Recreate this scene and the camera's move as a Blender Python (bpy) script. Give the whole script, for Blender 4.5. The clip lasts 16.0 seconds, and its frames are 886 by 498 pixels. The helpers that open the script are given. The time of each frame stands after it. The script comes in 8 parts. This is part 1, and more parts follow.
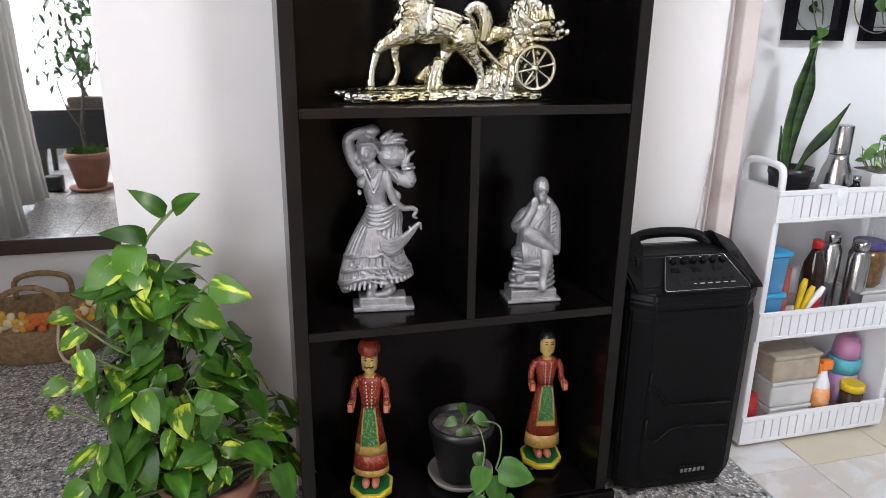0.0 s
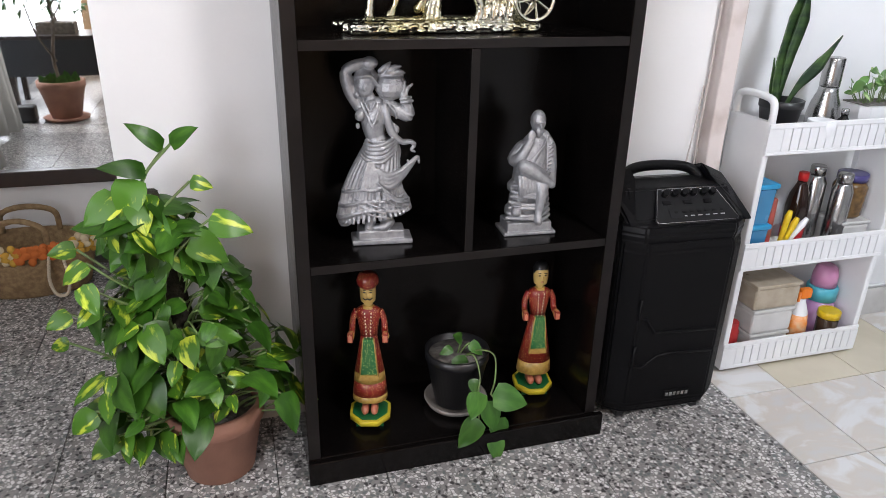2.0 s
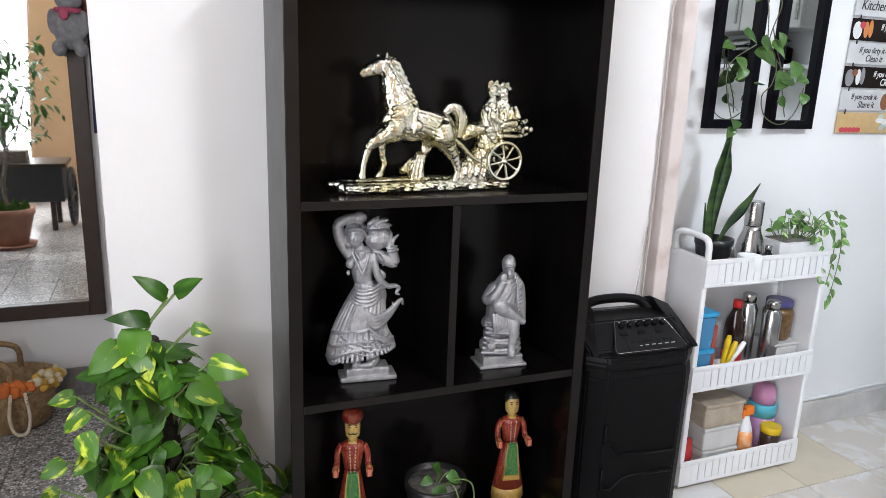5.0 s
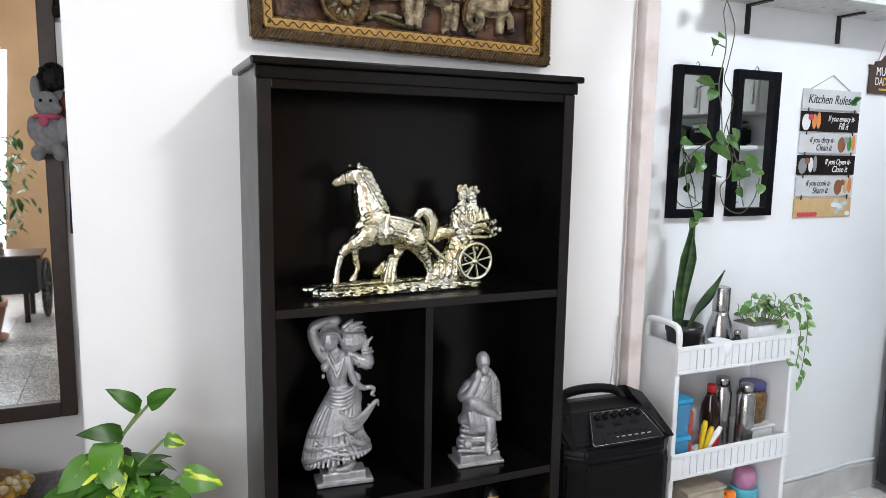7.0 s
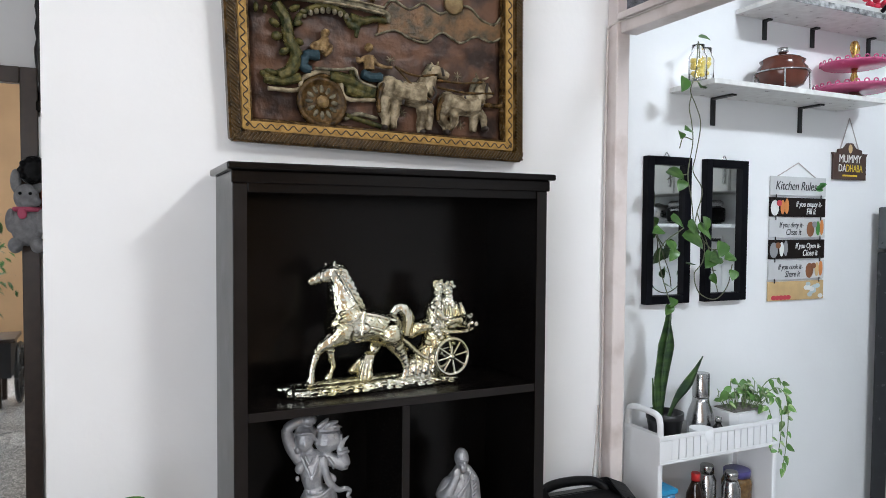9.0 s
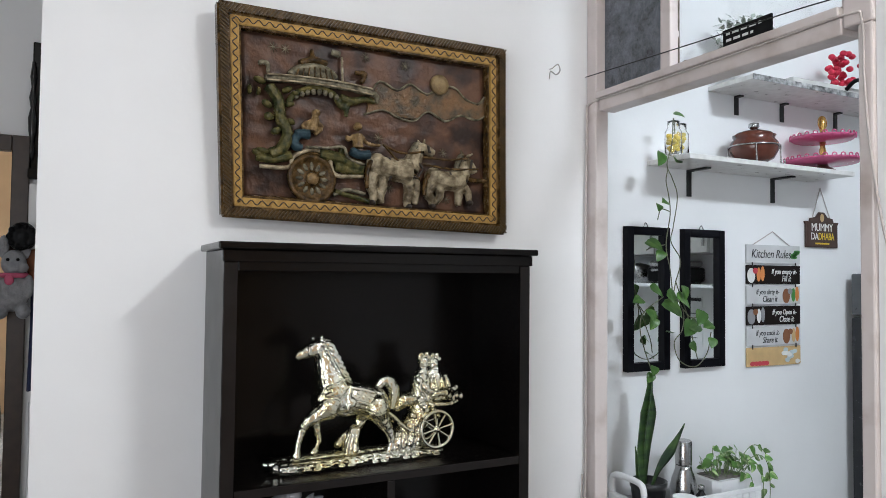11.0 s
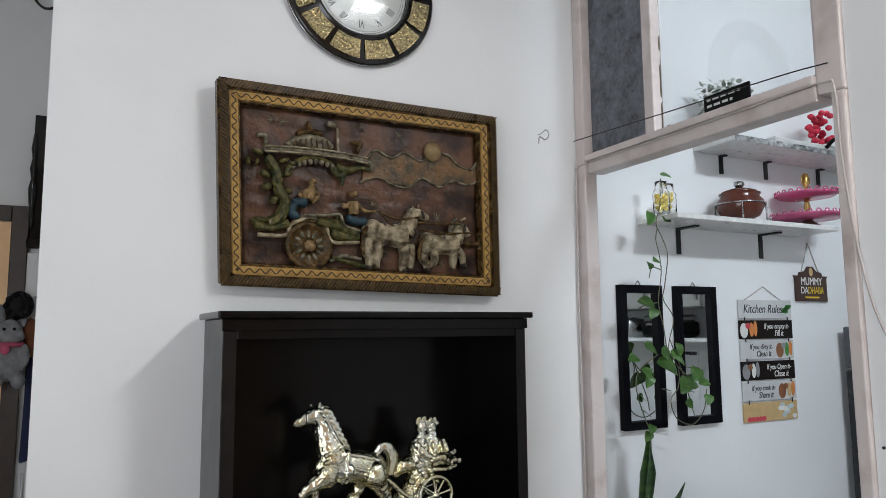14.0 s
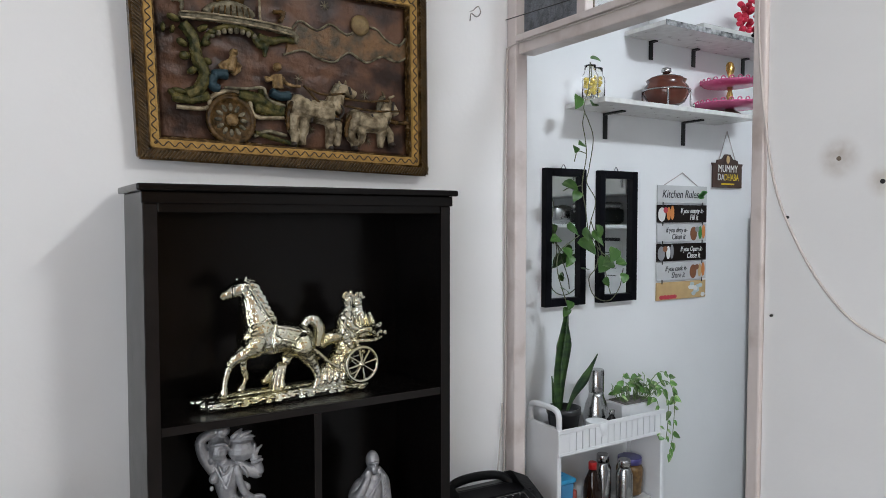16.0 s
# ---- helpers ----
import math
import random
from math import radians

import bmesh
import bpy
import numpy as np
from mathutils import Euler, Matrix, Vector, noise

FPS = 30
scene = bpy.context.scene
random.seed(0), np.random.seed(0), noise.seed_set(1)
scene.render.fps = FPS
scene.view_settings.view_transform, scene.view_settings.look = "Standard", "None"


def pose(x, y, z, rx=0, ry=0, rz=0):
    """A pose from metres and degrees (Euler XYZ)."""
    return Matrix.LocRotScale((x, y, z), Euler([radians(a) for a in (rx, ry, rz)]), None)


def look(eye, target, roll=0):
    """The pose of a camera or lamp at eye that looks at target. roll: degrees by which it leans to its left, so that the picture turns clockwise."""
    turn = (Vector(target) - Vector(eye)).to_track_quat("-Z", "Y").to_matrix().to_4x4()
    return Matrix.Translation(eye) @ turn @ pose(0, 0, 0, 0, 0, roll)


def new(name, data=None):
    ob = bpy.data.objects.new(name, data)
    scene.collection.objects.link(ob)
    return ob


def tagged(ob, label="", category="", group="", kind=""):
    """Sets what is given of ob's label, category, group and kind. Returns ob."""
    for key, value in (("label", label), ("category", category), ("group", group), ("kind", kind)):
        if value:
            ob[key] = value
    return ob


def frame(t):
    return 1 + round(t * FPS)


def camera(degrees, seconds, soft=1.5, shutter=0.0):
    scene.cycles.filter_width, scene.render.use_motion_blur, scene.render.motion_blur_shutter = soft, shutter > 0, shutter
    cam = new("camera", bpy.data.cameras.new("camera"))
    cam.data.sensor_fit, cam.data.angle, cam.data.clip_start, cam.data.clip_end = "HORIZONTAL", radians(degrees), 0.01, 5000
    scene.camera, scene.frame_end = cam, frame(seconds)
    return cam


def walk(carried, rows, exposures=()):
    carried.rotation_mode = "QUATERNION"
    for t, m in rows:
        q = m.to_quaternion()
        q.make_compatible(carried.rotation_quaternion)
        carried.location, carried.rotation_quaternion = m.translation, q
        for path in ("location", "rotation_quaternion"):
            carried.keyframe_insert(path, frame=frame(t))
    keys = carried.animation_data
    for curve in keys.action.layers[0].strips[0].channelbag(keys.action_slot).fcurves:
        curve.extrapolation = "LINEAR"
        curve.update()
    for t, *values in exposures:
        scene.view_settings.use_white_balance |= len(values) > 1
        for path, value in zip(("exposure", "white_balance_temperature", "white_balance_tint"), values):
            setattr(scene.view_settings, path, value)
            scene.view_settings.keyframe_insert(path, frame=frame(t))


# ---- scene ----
cam = camera(64.7, 16.0, soft=0.5)
PATH = [
    (0, (-0.041, -1.406, 1.228), (0.457, 0.434, 0.621), 0.9),
    (0.5, (-0.057, -1.408, 1.23), (0.44, 0.405, 0.548), 0.8),
    (1, (-0.059, -1.417, 1.23), (0.44, 0.341, 0.418), 1.2),
    (1.5, (-0.079, -1.411, 1.218), (0.431, 0.308, 0.332), 1.4),
    (2, (-0.089, -1.41, 1.24), (0.452, 0.345, 0.449), 1.4),
    (2.5, (-0.101, -1.425, 1.279), (0.45, 0.364, 0.575), 1.2),
    (3, (-0.124, -1.429, 1.289), (0.442, 0.369, 0.621), 1.9),
    (3.5, (-0.162, -1.435, 1.307), (0.482, 0.351, 0.679), 2.0),
    (6, (-0.244, -1.506, 1.379), (0.519, 0.302, 0.993), 1.4),
    (6.5, (-0.236, -1.508, 1.402), (0.552, 0.3, 1.068), 1.0),
    (7, (-0.228, -1.508, 1.422), (0.574, 0.303, 1.143), 0.9),
    (7.5, (-0.222, -1.511, 1.437), (0.592, 0.301, 1.206), 0.4),
    (8, (-0.214, -1.517, 1.451), (0.612, 0.297, 1.281), 0.2),
    (8.5, (-0.212, -1.517, 1.465), (0.616, 0.3, 1.344), 0.2),
    (9, (-0.211, -1.52, 1.485), (0.637, 0.29, 1.408), 0.4),
    (11.5, (-0.24, -1.567, 1.555), (0.655, 0.217, 1.675), 0.5),
    (12, (-0.244, -1.574, 1.566), (0.654, 0.203, 1.756), 0.4),
    (12.5, (-0.249, -1.58, 1.576), (0.636, 0.19, 1.864), 0.1),
    (13, (-0.252, -1.586, 1.582), (0.625, 0.177, 1.931), 0.0),
    (13.5, (-0.248, -1.589, 1.581), (0.641, 0.179, 1.869), -0.4),
    (14, (-0.252, -1.586, 1.565), (0.646, 0.186, 1.792), -0.5),
    (14.5, (-0.256, -1.6, 1.559), (0.655, 0.177, 1.676), -0.4),
    (15, (-0.25, -1.603, 1.545), (0.716, 0.148, 1.571), -0.2),
    (15.5, (-0.243, -1.608, 1.541), (0.777, 0.112, 1.492), -0.3),
    (16, (-0.237, -1.615, 1.533), (0.822, 0.079, 1.445), -0.0),
]
EXPOSURES = [(0, 0.1, 6400, 15), (3.5, 0.14, 6380, 14), (7, 0.08, 6300, 11), (9, -0.2, 6220, 10), (11.5, -0.5, 6220, 9), (13, -0.68, 6180, 8), (14.5, -0.72, 6230, 9), (16, -0.65, 6280, 10)]
walk(cam, [(t, look(eye, target, roll)) for t, eye, target, roll in PATH], EXPOSURES)

# ---- world, sun and lamps ----
world = bpy.data.worlds.new("world")
scene.world = world
world.use_nodes = True
wn = world.node_tree.nodes
sky = wn.new("ShaderNodeTexSky")
sky.sky_type, sky.sun_disc = "NISHITA", False
sky.sun_elevation, sky.sun_rotation = radians(42), radians(-115)
world.node_tree.links.new(sky.outputs[0], wn["Background"].inputs[0])
wn["Background"].inputs[1].default_value = 0.12


def area_lamp(name, m, sx, sy, watts, colour):
    data = bpy.data.lights.new(name, "AREA")
    data.shape, data.size, data.size_y, data.energy, data.color = "RECTANGLE", sx, sy, watts, colour
    ob = new(name, data)
    ob.matrix_world = m
    return ob


sun_data = bpy.data.lights.new("sun", "SUN")
sun_data.energy, sun_data.angle, sun_data.color = 2.0, radians(0.6), (1, 0.95, 0.87)
sun = new("sun", sun_data)
sun.matrix_world = look((-6, -3, 6), (0, 0, 0))
area_lamp("wall_lamp", look((1.12, -1.98, 2.76), (0.3, -1.7, 1.7)), 0.5, 0.03, 36, (1.0, 0.98, 0.955))
# round ceiling lamp, daylight from the window, lamp of the kitchen
area_lamp("ceiling_lamp", look((1.06, -1.38, 3.345), (1.0599, -1.38, 0)), 0.16, 0.16, 4.5, (0.97, 0.975, 1.0))
area_lamp("window_light", look((-1.8, -2.25, 1.25), (0.4, -0.6, 1.0)), 1.7, 2.0, 84, (0.93, 0.955, 1.0))
area_lamp("kitchen_lamp", look((1.68, -2.3, 3.3), (2.1, 0.3, 1.4)), 0.7, 0.16, 74, (0.87, 0.94, 1.0))
# added fill lamp with no known source, evens out the room's light
area_lamp("second_ceiling_lamp", look((-0.9, -2.6, 3.345), (-0.9, -2.601, 0)), 0.30, 0.30, 12, (1.0, 0.97, 0.93))


# ---- materials ----
def mat(name, col, col2=None, rough=0.5, metal=0.0, scale=12.0, bump=0.0, bscale=180.0, coat=0.0, rvar=0.08, mixlo=0.35, mixhi=0.65, spec=0.5):
    m = bpy.data.materials.new(name)
    m.use_nodes = True
    nt = m.node_tree
    b = nt.nodes["Principled BSDF"]
    tc = nt.nodes.new("ShaderNodeTexCoord")
    n1 = nt.nodes.new("ShaderNodeTexNoise")
    n1.inputs["Scale"].default_value, n1.inputs["Detail"].default_value = scale, 6
    nt.links.new(tc.outputs["Object"], n1.inputs["Vector"])
    ramp = nt.nodes.new("ShaderNodeValToRGB")
    ramp.color_ramp.elements[0].position, ramp.color_ramp.elements[1].position = mixlo, mixhi
    c2 = col2 or tuple(c * 0.88 for c in col)
    ramp.color_ramp.elements[0].color, ramp.color_ramp.elements[1].color = (*c2, 1), (*col, 1)
    nt.links.new(n1.outputs["Fac"], ramp.inputs["Fac"])
    nt.links.new(ramp.outputs["Color"], b.inputs["Base Color"])
    mr = nt.nodes.new("ShaderNodeMapRange")
    mr.inputs["To Min"].default_value, mr.inputs["To Max"].default_value = max(0.02, rough - rvar), min(1, rough + rvar)
    nt.links.new(n1.outputs["Fac"], mr.inputs["Value"])
    nt.links.new(mr.outputs["Result"], b.inputs["Roughness"])
    b.inputs["Metallic"].default_value = metal
    b.inputs["Specular IOR Level"].default_value = spec
    b.inputs["Coat Weight"].default_value = coat
    b.inputs["Coat Roughness"].default_value = 0.12
    if bump:
        n2 = nt.nodes.new("ShaderNodeTexNoise")
        n2.inputs["Scale"].default_value, n2.inputs["Detail"].default_value = bscale, 4
        nt.links.new(tc.outputs["Object"], n2.inputs["Vector"])
        bp = nt.nodes.new("ShaderNodeBump")
        bp.inputs["Strength"].default_value, bp.inputs["Distance"].default_value = bump, 0.004
        nt.links.new(n2.outputs["Fac"], bp.inputs["Height"])
        nt.links.new(bp.outputs["Normal"], b.inputs["Normal"])
    return m


def terrazzo():
    m = bpy.data.materials.new("terrazzo")
    m.use_nodes = True
    nt = m.node_tree
    b = nt.nodes["Principled BSDF"]
    geo = nt.nodes.new("ShaderNodeNewGeometry")
    warp = nt.nodes.new("ShaderNodeTexNoise")
    warp.inputs["Scale"].default_value = 45
    nt.links.new(geo.outputs["Position"], warp.inputs["Vector"])
    add = nt.nodes.new("ShaderNodeVectorMath")
    add.operation = "MULTIPLY_ADD"
    add.inputs[1].default_value = (0.012, 0.012, 0)
    nt.links.new(warp.outputs["Color"], add.inputs[0])
    nt.links.new(geo.outputs["Position"], add.inputs[2])
    vo = nt.nodes.new("ShaderNodeTexVoronoi")
    vo.inputs["Scale"].default_value = 100
    nt.links.new(add.outputs[0], vo.inputs["Vector"])
    bw = nt.nodes.new("ShaderNodeSeparateColor")
    nt.links.new(vo.outputs["Color"], bw.inputs[0])
    chips = nt.nodes.new("ShaderNodeValToRGB")
    chips.color_ramp.interpolation = "CONSTANT"
    e = chips.color_ramp.elements
    e[0].position, e[0].color = 0.0, (0.035, 0.033, 0.034, 1)
    e[1].position, e[1].color = 0.17, (0.14, 0.16, 0.155, 1)
    for p, c in ((0.32, (0.5, 0.485, 0.47)), (0.51, (0.68, 0.67, 0.66)), (0.7, (0.27, 0.255, 0.25)), (0.84, (0.74, 0.73, 0.72))):
        n = e.new(p)
        n.color = (*c, 1)
    nt.links.new(bw.outputs[0], chips.inputs[0])
    edge = nt.nodes.new("ShaderNodeTexVoronoi")
    edge.feature = "DISTANCE_TO_EDGE"
    edge.inputs["Scale"].default_value = 100
    nt.links.new(add.outputs[0], edge.inputs["Vector"])
    er = nt.nodes.new("ShaderNodeMapRange")
    er.inputs["From Min"].default_value, er.inputs["From Max"].default_value = 0.06, 0.15
    nt.links.new(edge.outputs["Distance"], er.inputs["Value"])
    mix = nt.nodes.new("ShaderNodeMix")
    mix.data_type = "RGBA"
    mix.inputs["A"].default_value = (0.23, 0.222, 0.215, 1)
    nt.links.new(er.outputs[0], mix.inputs["Factor"])
    nt.links.new(chips.outputs[0], mix.inputs["B"])
    info = nt.nodes.new("ShaderNodeObjectInfo")
    big = nt.nodes.new("ShaderNodeTexNoise")
    big.inputs["Scale"].default_value = 3.5
    nt.links.new(geo.outputs["Position"], big.inputs["Vector"])
    tone = nt.nodes.new("ShaderNodeMath")
    tone.operation = "ADD"
    nt.links.new(info.outputs["Random"], tone.inputs[0])
    nt.links.new(big.outputs["Fac"], tone.inputs[1])
    tr = nt.nodes.new("ShaderNodeMapRange")
    tr.inputs["From Max"].default_value = 1.6
    tr.inputs["To Min"].default_value, tr.inputs["To Max"].default_value = 0.86, 1.08
    nt.links.new(tone.outputs[0], tr.inputs["Value"])
    mul = nt.nodes.new("ShaderNodeMix")
    mul.data_type, mul.blend_type = "RGBA", "MULTIPLY"
    mul.inputs["Factor"].default_value = 1
    nt.links.new(mix.outputs["Result"], mul.inputs["A"])
    nt.links.new(tr.outputs[0], mul.inputs["B"])
    nt.links.new(mul.outputs["Result"], b.inputs["Base Color"])
    b.inputs["Roughness"].default_value = 0.28
    return m


def marble():
    m = mat("marble_tile", (0.68, 0.675, 0.66), (0.58, 0.57, 0.55), rough=0.16, scale=5, mixlo=0.3, mixhi=0.6)
    nt = m.node_tree
    ramp = [n for n in nt.nodes if n.type == "VALTORGB"][0]
    n = ramp.color_ramp.elements.new(0.48)
    n.color = (0.6, 0.55, 0.49, 1)
    noise_node = [n for n in nt.nodes if n.type == "TEX_NOISE"][0]
    noise_node.inputs["Distortion"].default_value = 2.2
    geo = nt.nodes.new("ShaderNodeNewGeometry")
    info = nt.nodes.new("ShaderNodeObjectInfo")
    vm = nt.nodes.new("ShaderNodeVectorMath")
    vm.operation = "ADD"
    sc = nt.nodes.new("ShaderNodeMath")
    sc.operation = "MULTIPLY"
    sc.inputs[1].default_value = 9
    nt.links.new(info.outputs["Random"], sc.inputs[0])
    nt.links.new(geo.outputs["Position"], vm.inputs[0])
    nt.links.new(sc.outputs[0], vm.inputs[1])
    nt.links.new(vm.outputs[0], noise_node.inputs["Vector"])
    return m


def leaf_mat(name, green, pale, lo, hi, rough=0.32):
    m = mat(name, green, pale, rough=rough, scale=26, mixlo=lo, mixhi=hi, bump=0.1, bscale=60)
    nt = m.node_tree
    b = nt.nodes["Principled BSDF"]
    ramp = [n for n in nt.nodes if n.type == "VALTORGB"][0]
    noise_node = [n for n in nt.nodes if n.type == "TEX_NOISE"][0]
    tc = [n for n in nt.nodes if n.type == "TEX_COORD"][0]
    info = nt.nodes.new("ShaderNodeObjectInfo")
    mp = nt.nodes.new("ShaderNodeMapping")
    mp.inputs["Scale"].default_value = (0.55, 1.9, 1)
    nt.links.new(tc.outputs["Object"], mp.inputs["Vector"])
    vm = nt.nodes.new("ShaderNodeVectorMath")
    vm.operation = "ADD"
    sc = nt.nodes.new("ShaderNodeMath")
    sc.operation = "MULTIPLY"
    sc.inputs[1].default_value = 13
    nt.links.new(info.outputs["Random"], sc.inputs[0])
    nt.links.new(mp.outputs[0], vm.inputs[0])
    nt.links.new(sc.outputs[0], vm.inputs[1])
    nt.links.new(vm.outputs[0], noise_node.inputs["Vector"])
    hsv = nt.nodes.new("ShaderNodeHueSaturation")
    mr = nt.nodes.new("ShaderNodeMapRange")
    mr.inputs["To Min"].default_value, mr.inputs["To Max"].default_value = 0.62, 1.3
    nt.links.new(info.outputs["Random"], mr.inputs["Value"])
    nt.links.new(mr.outputs[0], hsv.inputs["Value"])
    nt.links.new(ramp.outputs[0], hsv.inputs["Color"])
    nt.links.new(hsv.outputs[0], b.inputs["Base Color"])
    b.inputs["Specular IOR Level"].default_value = 0.32
    return m


def glass_mat(name, tint=(1, 1, 1), rough=0.02):
    m = bpy.data.materials.new(name)
    m.use_nodes = True
    nt = m.node_tree
    b = nt.nodes["Principled BSDF"]
    b.inputs["Base Color"].default_value = (*tint, 1)
    b.inputs["Roughness"].default_value = rough
    b.inputs["Transmission Weight"].default_value = 1
    b.inputs["IOR"].default_value = 1.45
    return m


WALL = mat("white_wall_paint", (0.80, 0.80, 0.80), (0.755, 0.755, 0.755), rough=0.55, scale=2.2, bump=0.12, bscale=55)
WALL_STAINED = mat("white_wall_paint_with_rust_stain", (0.80, 0.795, 0.79), (0.755, 0.75, 0.745), rough=0.55, scale=2.2, bump=0.12, bscale=55)


def add_stain(m, centre, radius, colour):
    """A soft brown rust halo round an old screw hole."""
    nt = m.node_tree
    b = nt.nodes["Principled BSDF"]
    base = b.inputs["Base Color"].links[0].from_socket
    geo = nt.nodes.new("ShaderNodeNewGeometry")
    nz = nt.nodes.new("ShaderNodeTexNoise")
    nz.inputs["Scale"].default_value = 40
    nt.links.new(geo.outputs["Position"], nz.inputs["Vector"])
    d = nt.nodes.new("ShaderNodeVectorMath")
    d.operation = "DISTANCE"
    d.inputs[1].default_value = centre
    nt.links.new(geo.outputs["Position"], d.inputs[0])
    mr = nt.nodes.new("ShaderNodeMapRange")
    mr.interpolation_type = "SMOOTHSTEP"
    mr.inputs["From Min"].default_value, mr.inputs["From Max"].default_value = radius, 0.0
    nt.links.new(d.outputs["Value"], mr.inputs["Value"])
    mul = nt.nodes.new("ShaderNodeMath")
    mul.operation = "MULTIPLY"
    nt.links.new(mr.outputs[0], mul.inputs[0])
    nt.links.new(nz.outputs["Fac"], mul.inputs[1])
    mix = nt.nodes.new("ShaderNodeMix")
    mix.data_type = "RGBA"
    mix.inputs["B"].default_value = (*colour, 1)
    nt.links.new(mul.outputs[0], mix.inputs["Factor"])
    nt.links.new(base, mix.inputs["A"])
    nt.links.new(mix.outputs["Result"], b.inputs["Base Color"])


add_stain(WALL_STAINED, (1.235, -0.813, 1.657), 0.055, (0.30, 0.22, 0.15))
add_stain(WALL_STAINED, (1.235, -0.9, 1.606), 0.04, (0.38, 0.31, 0.24))
# far wall: the glow of a warm-lit room is mixed into this peach
WALL_PEACH = mat("peach_lamplit_wall", (0.72, 0.46, 0.25), rough=0.6, scale=2.5, bump=0.1, bscale=60)
CEIL = mat("ceiling_paint", (0.8, 0.8, 0.79), rough=0.7, scale=2)
FRAME = mat("pinkish_frame_paint", (0.60, 0.535, 0.51), (0.42, 0.35, 0.315), rough=0.4, scale=9, bump=0.2, bscale=50, mixlo=0.25, mixhi=0.5)
TERRAZZO, MARBLE = terrazzo(), marble()
CREAM_TILE = mat("cream_tile", (0.62, 0.56, 0.43), (0.56, 0.50, 0.38), rough=0.18, scale=6)
GROUT = mat("dark_grout", (0.09, 0.08, 0.075), rough=0.8, scale=40)
SKIRT = mat("grey_marble_skirting", (0.62, 0.61, 0.59), (0.45, 0.43, 0.41), rough=0.3, scale=7)
SKIRT_DARK = mat("grey_terrazzo_skirting", (0.26, 0.25, 0.25), (0.18, 0.17, 0.17), rough=0.35, scale=60)
BLACKWOOD = mat("black_brown_laminate", (0.0045, 0.0036, 0.0033), (0.003, 0.0025, 0.0024), rough=0.22, scale=14, bump=0.05, bscale=60, rvar=0.05, spec=0.16)
BROWNFRAME = mat("dark_brown_wood", (0.038, 0.022, 0.015), (0.024, 0.014, 0.010), rough=0.35, scale=25, bump=0.1)
MIRROR = mat("mirror_silver", (0.82, 0.84, 0.83), (0.82, 0.84, 0.83), rough=0.02, metal=1, rvar=0.0)
WHITEPLASTIC = mat("white_plastic", (0.78, 0.78, 0.78), (0.74, 0.74, 0.745), rough=0.32, scale=8)
BLACKPLASTIC = mat("black_plastic", (0.005, 0.005, 0.0058), (0.004, 0.004, 0.0046), rough=0.38, scale=60, bump=0.12, bscale=500, spec=0.13)
BLACKGRILLE = mat("black_metal_grille", (0.0045, 0.0045, 0.0052), (0.0035, 0.0035, 0.004), rough=0.5, scale=250, bump=0.6, bscale=900, spec=0.1)
GREYPLASTIC = mat("dark_grey_plastic", (0.016, 0.016, 0.018), rough=0.42, scale=40)
STEEL = mat("brushed_steel", (0.46, 0.455, 0.45), (0.44, 0.435, 0.43), rough=0.24, metal=1, scale=40, rvar=0.02)
DARKMETAL = mat("black_iron", (0.02, 0.02, 0.02), rough=0.45, metal=0.3, scale=40)
TERRACOTTA = mat("terracotta", (0.34, 0.17, 0.115), (0.27, 0.13, 0.09), rough=0.75, scale=14, bump=0.3, bscale=90)
BLACKPOT = mat("black_pot_plastic", (0.013, 0.013, 0.014), rough=0.33, scale=20)
SOIL = mat("dry_soil", (0.20, 0.185, 0.17), (0.09, 0.08, 0.07), rough=0.95, scale=70, bump=1.0, bscale=110)
MOSS = mat("coir_moss_pole", (0.035, 0.028, 0.018), (0.012, 0.012, 0.007), rough=0.95, scale=60, bump=1.0, bscale=140)
POTHOS = leaf_mat("pothos_leaf", (0.050, 0.145, 0.011), (0.44, 0.54, 0.045), 0.36, 0.45, 0.33)
POTHOS_DARK = leaf_mat("dark_pothos_leaf", (0.029, 0.098, 0.009), (0.065, 0.175, 0.018), 0.3, 0.55, 0.33)
POTHOS_PALE = leaf_mat("pale_pothos_leaf", (0.10, 0.22, 0.05), (0.42, 0.52, 0.26), 0.36, 0.5)
GREENLEAF = leaf_mat("green_leaf", (0.03, 0.10, 0.014), (0.06, 0.16, 0.025), 0.3, 0.6)
STEM = mat("green_stem", (0.13, 0.22, 0.06), (0.10, 0.13, 0.05), rough=0.5, scale=30)
BARK = mat("grey_bark", (0.19, 0.15, 0.12), (0.1, 0.08, 0.06), rough=0.9, scale=40, bump=0.5)
BULB = bpy.data.materials.new("lamp_tube")
BULB.use_nodes = True
BULB.node_tree.nodes["Principled BSDF"].inputs["Emission Color"].default_value = (0.97, 0.99, 1, 1)
BULB.node_tree.nodes["Principled BSDF"].inputs["Emission Strength"].default_value = 6


# ---- mesh helpers ----
def add_box(bm, x0, x1, y0, y1, z0, z1, bev=0.0, m=None, mi=0):
    mt = Matrix.Translation(((x0 + x1) / 2, (y0 + y1) / 2, (z0 + z1) / 2)) @ Matrix.Diagonal((abs(x1 - x0), abs(y1 - y0), abs(z1 - z0), 1))
    if m is not None:
        mt = m @ mt
    r = bmesh.ops.create_cube(bm, size=1, matrix=mt)
    faces = list({f for v in r["verts"] for f in v.link_faces})
    for f in faces:
        f.material_index = mi
    if bev > 0:
        edges = list({e for v in r["verts"] for e in v.link_edges})
        bmesh.ops.bevel(bm, geom=edges, offset=bev, segments=2, affect="EDGES", profile=0.5)
    return bm


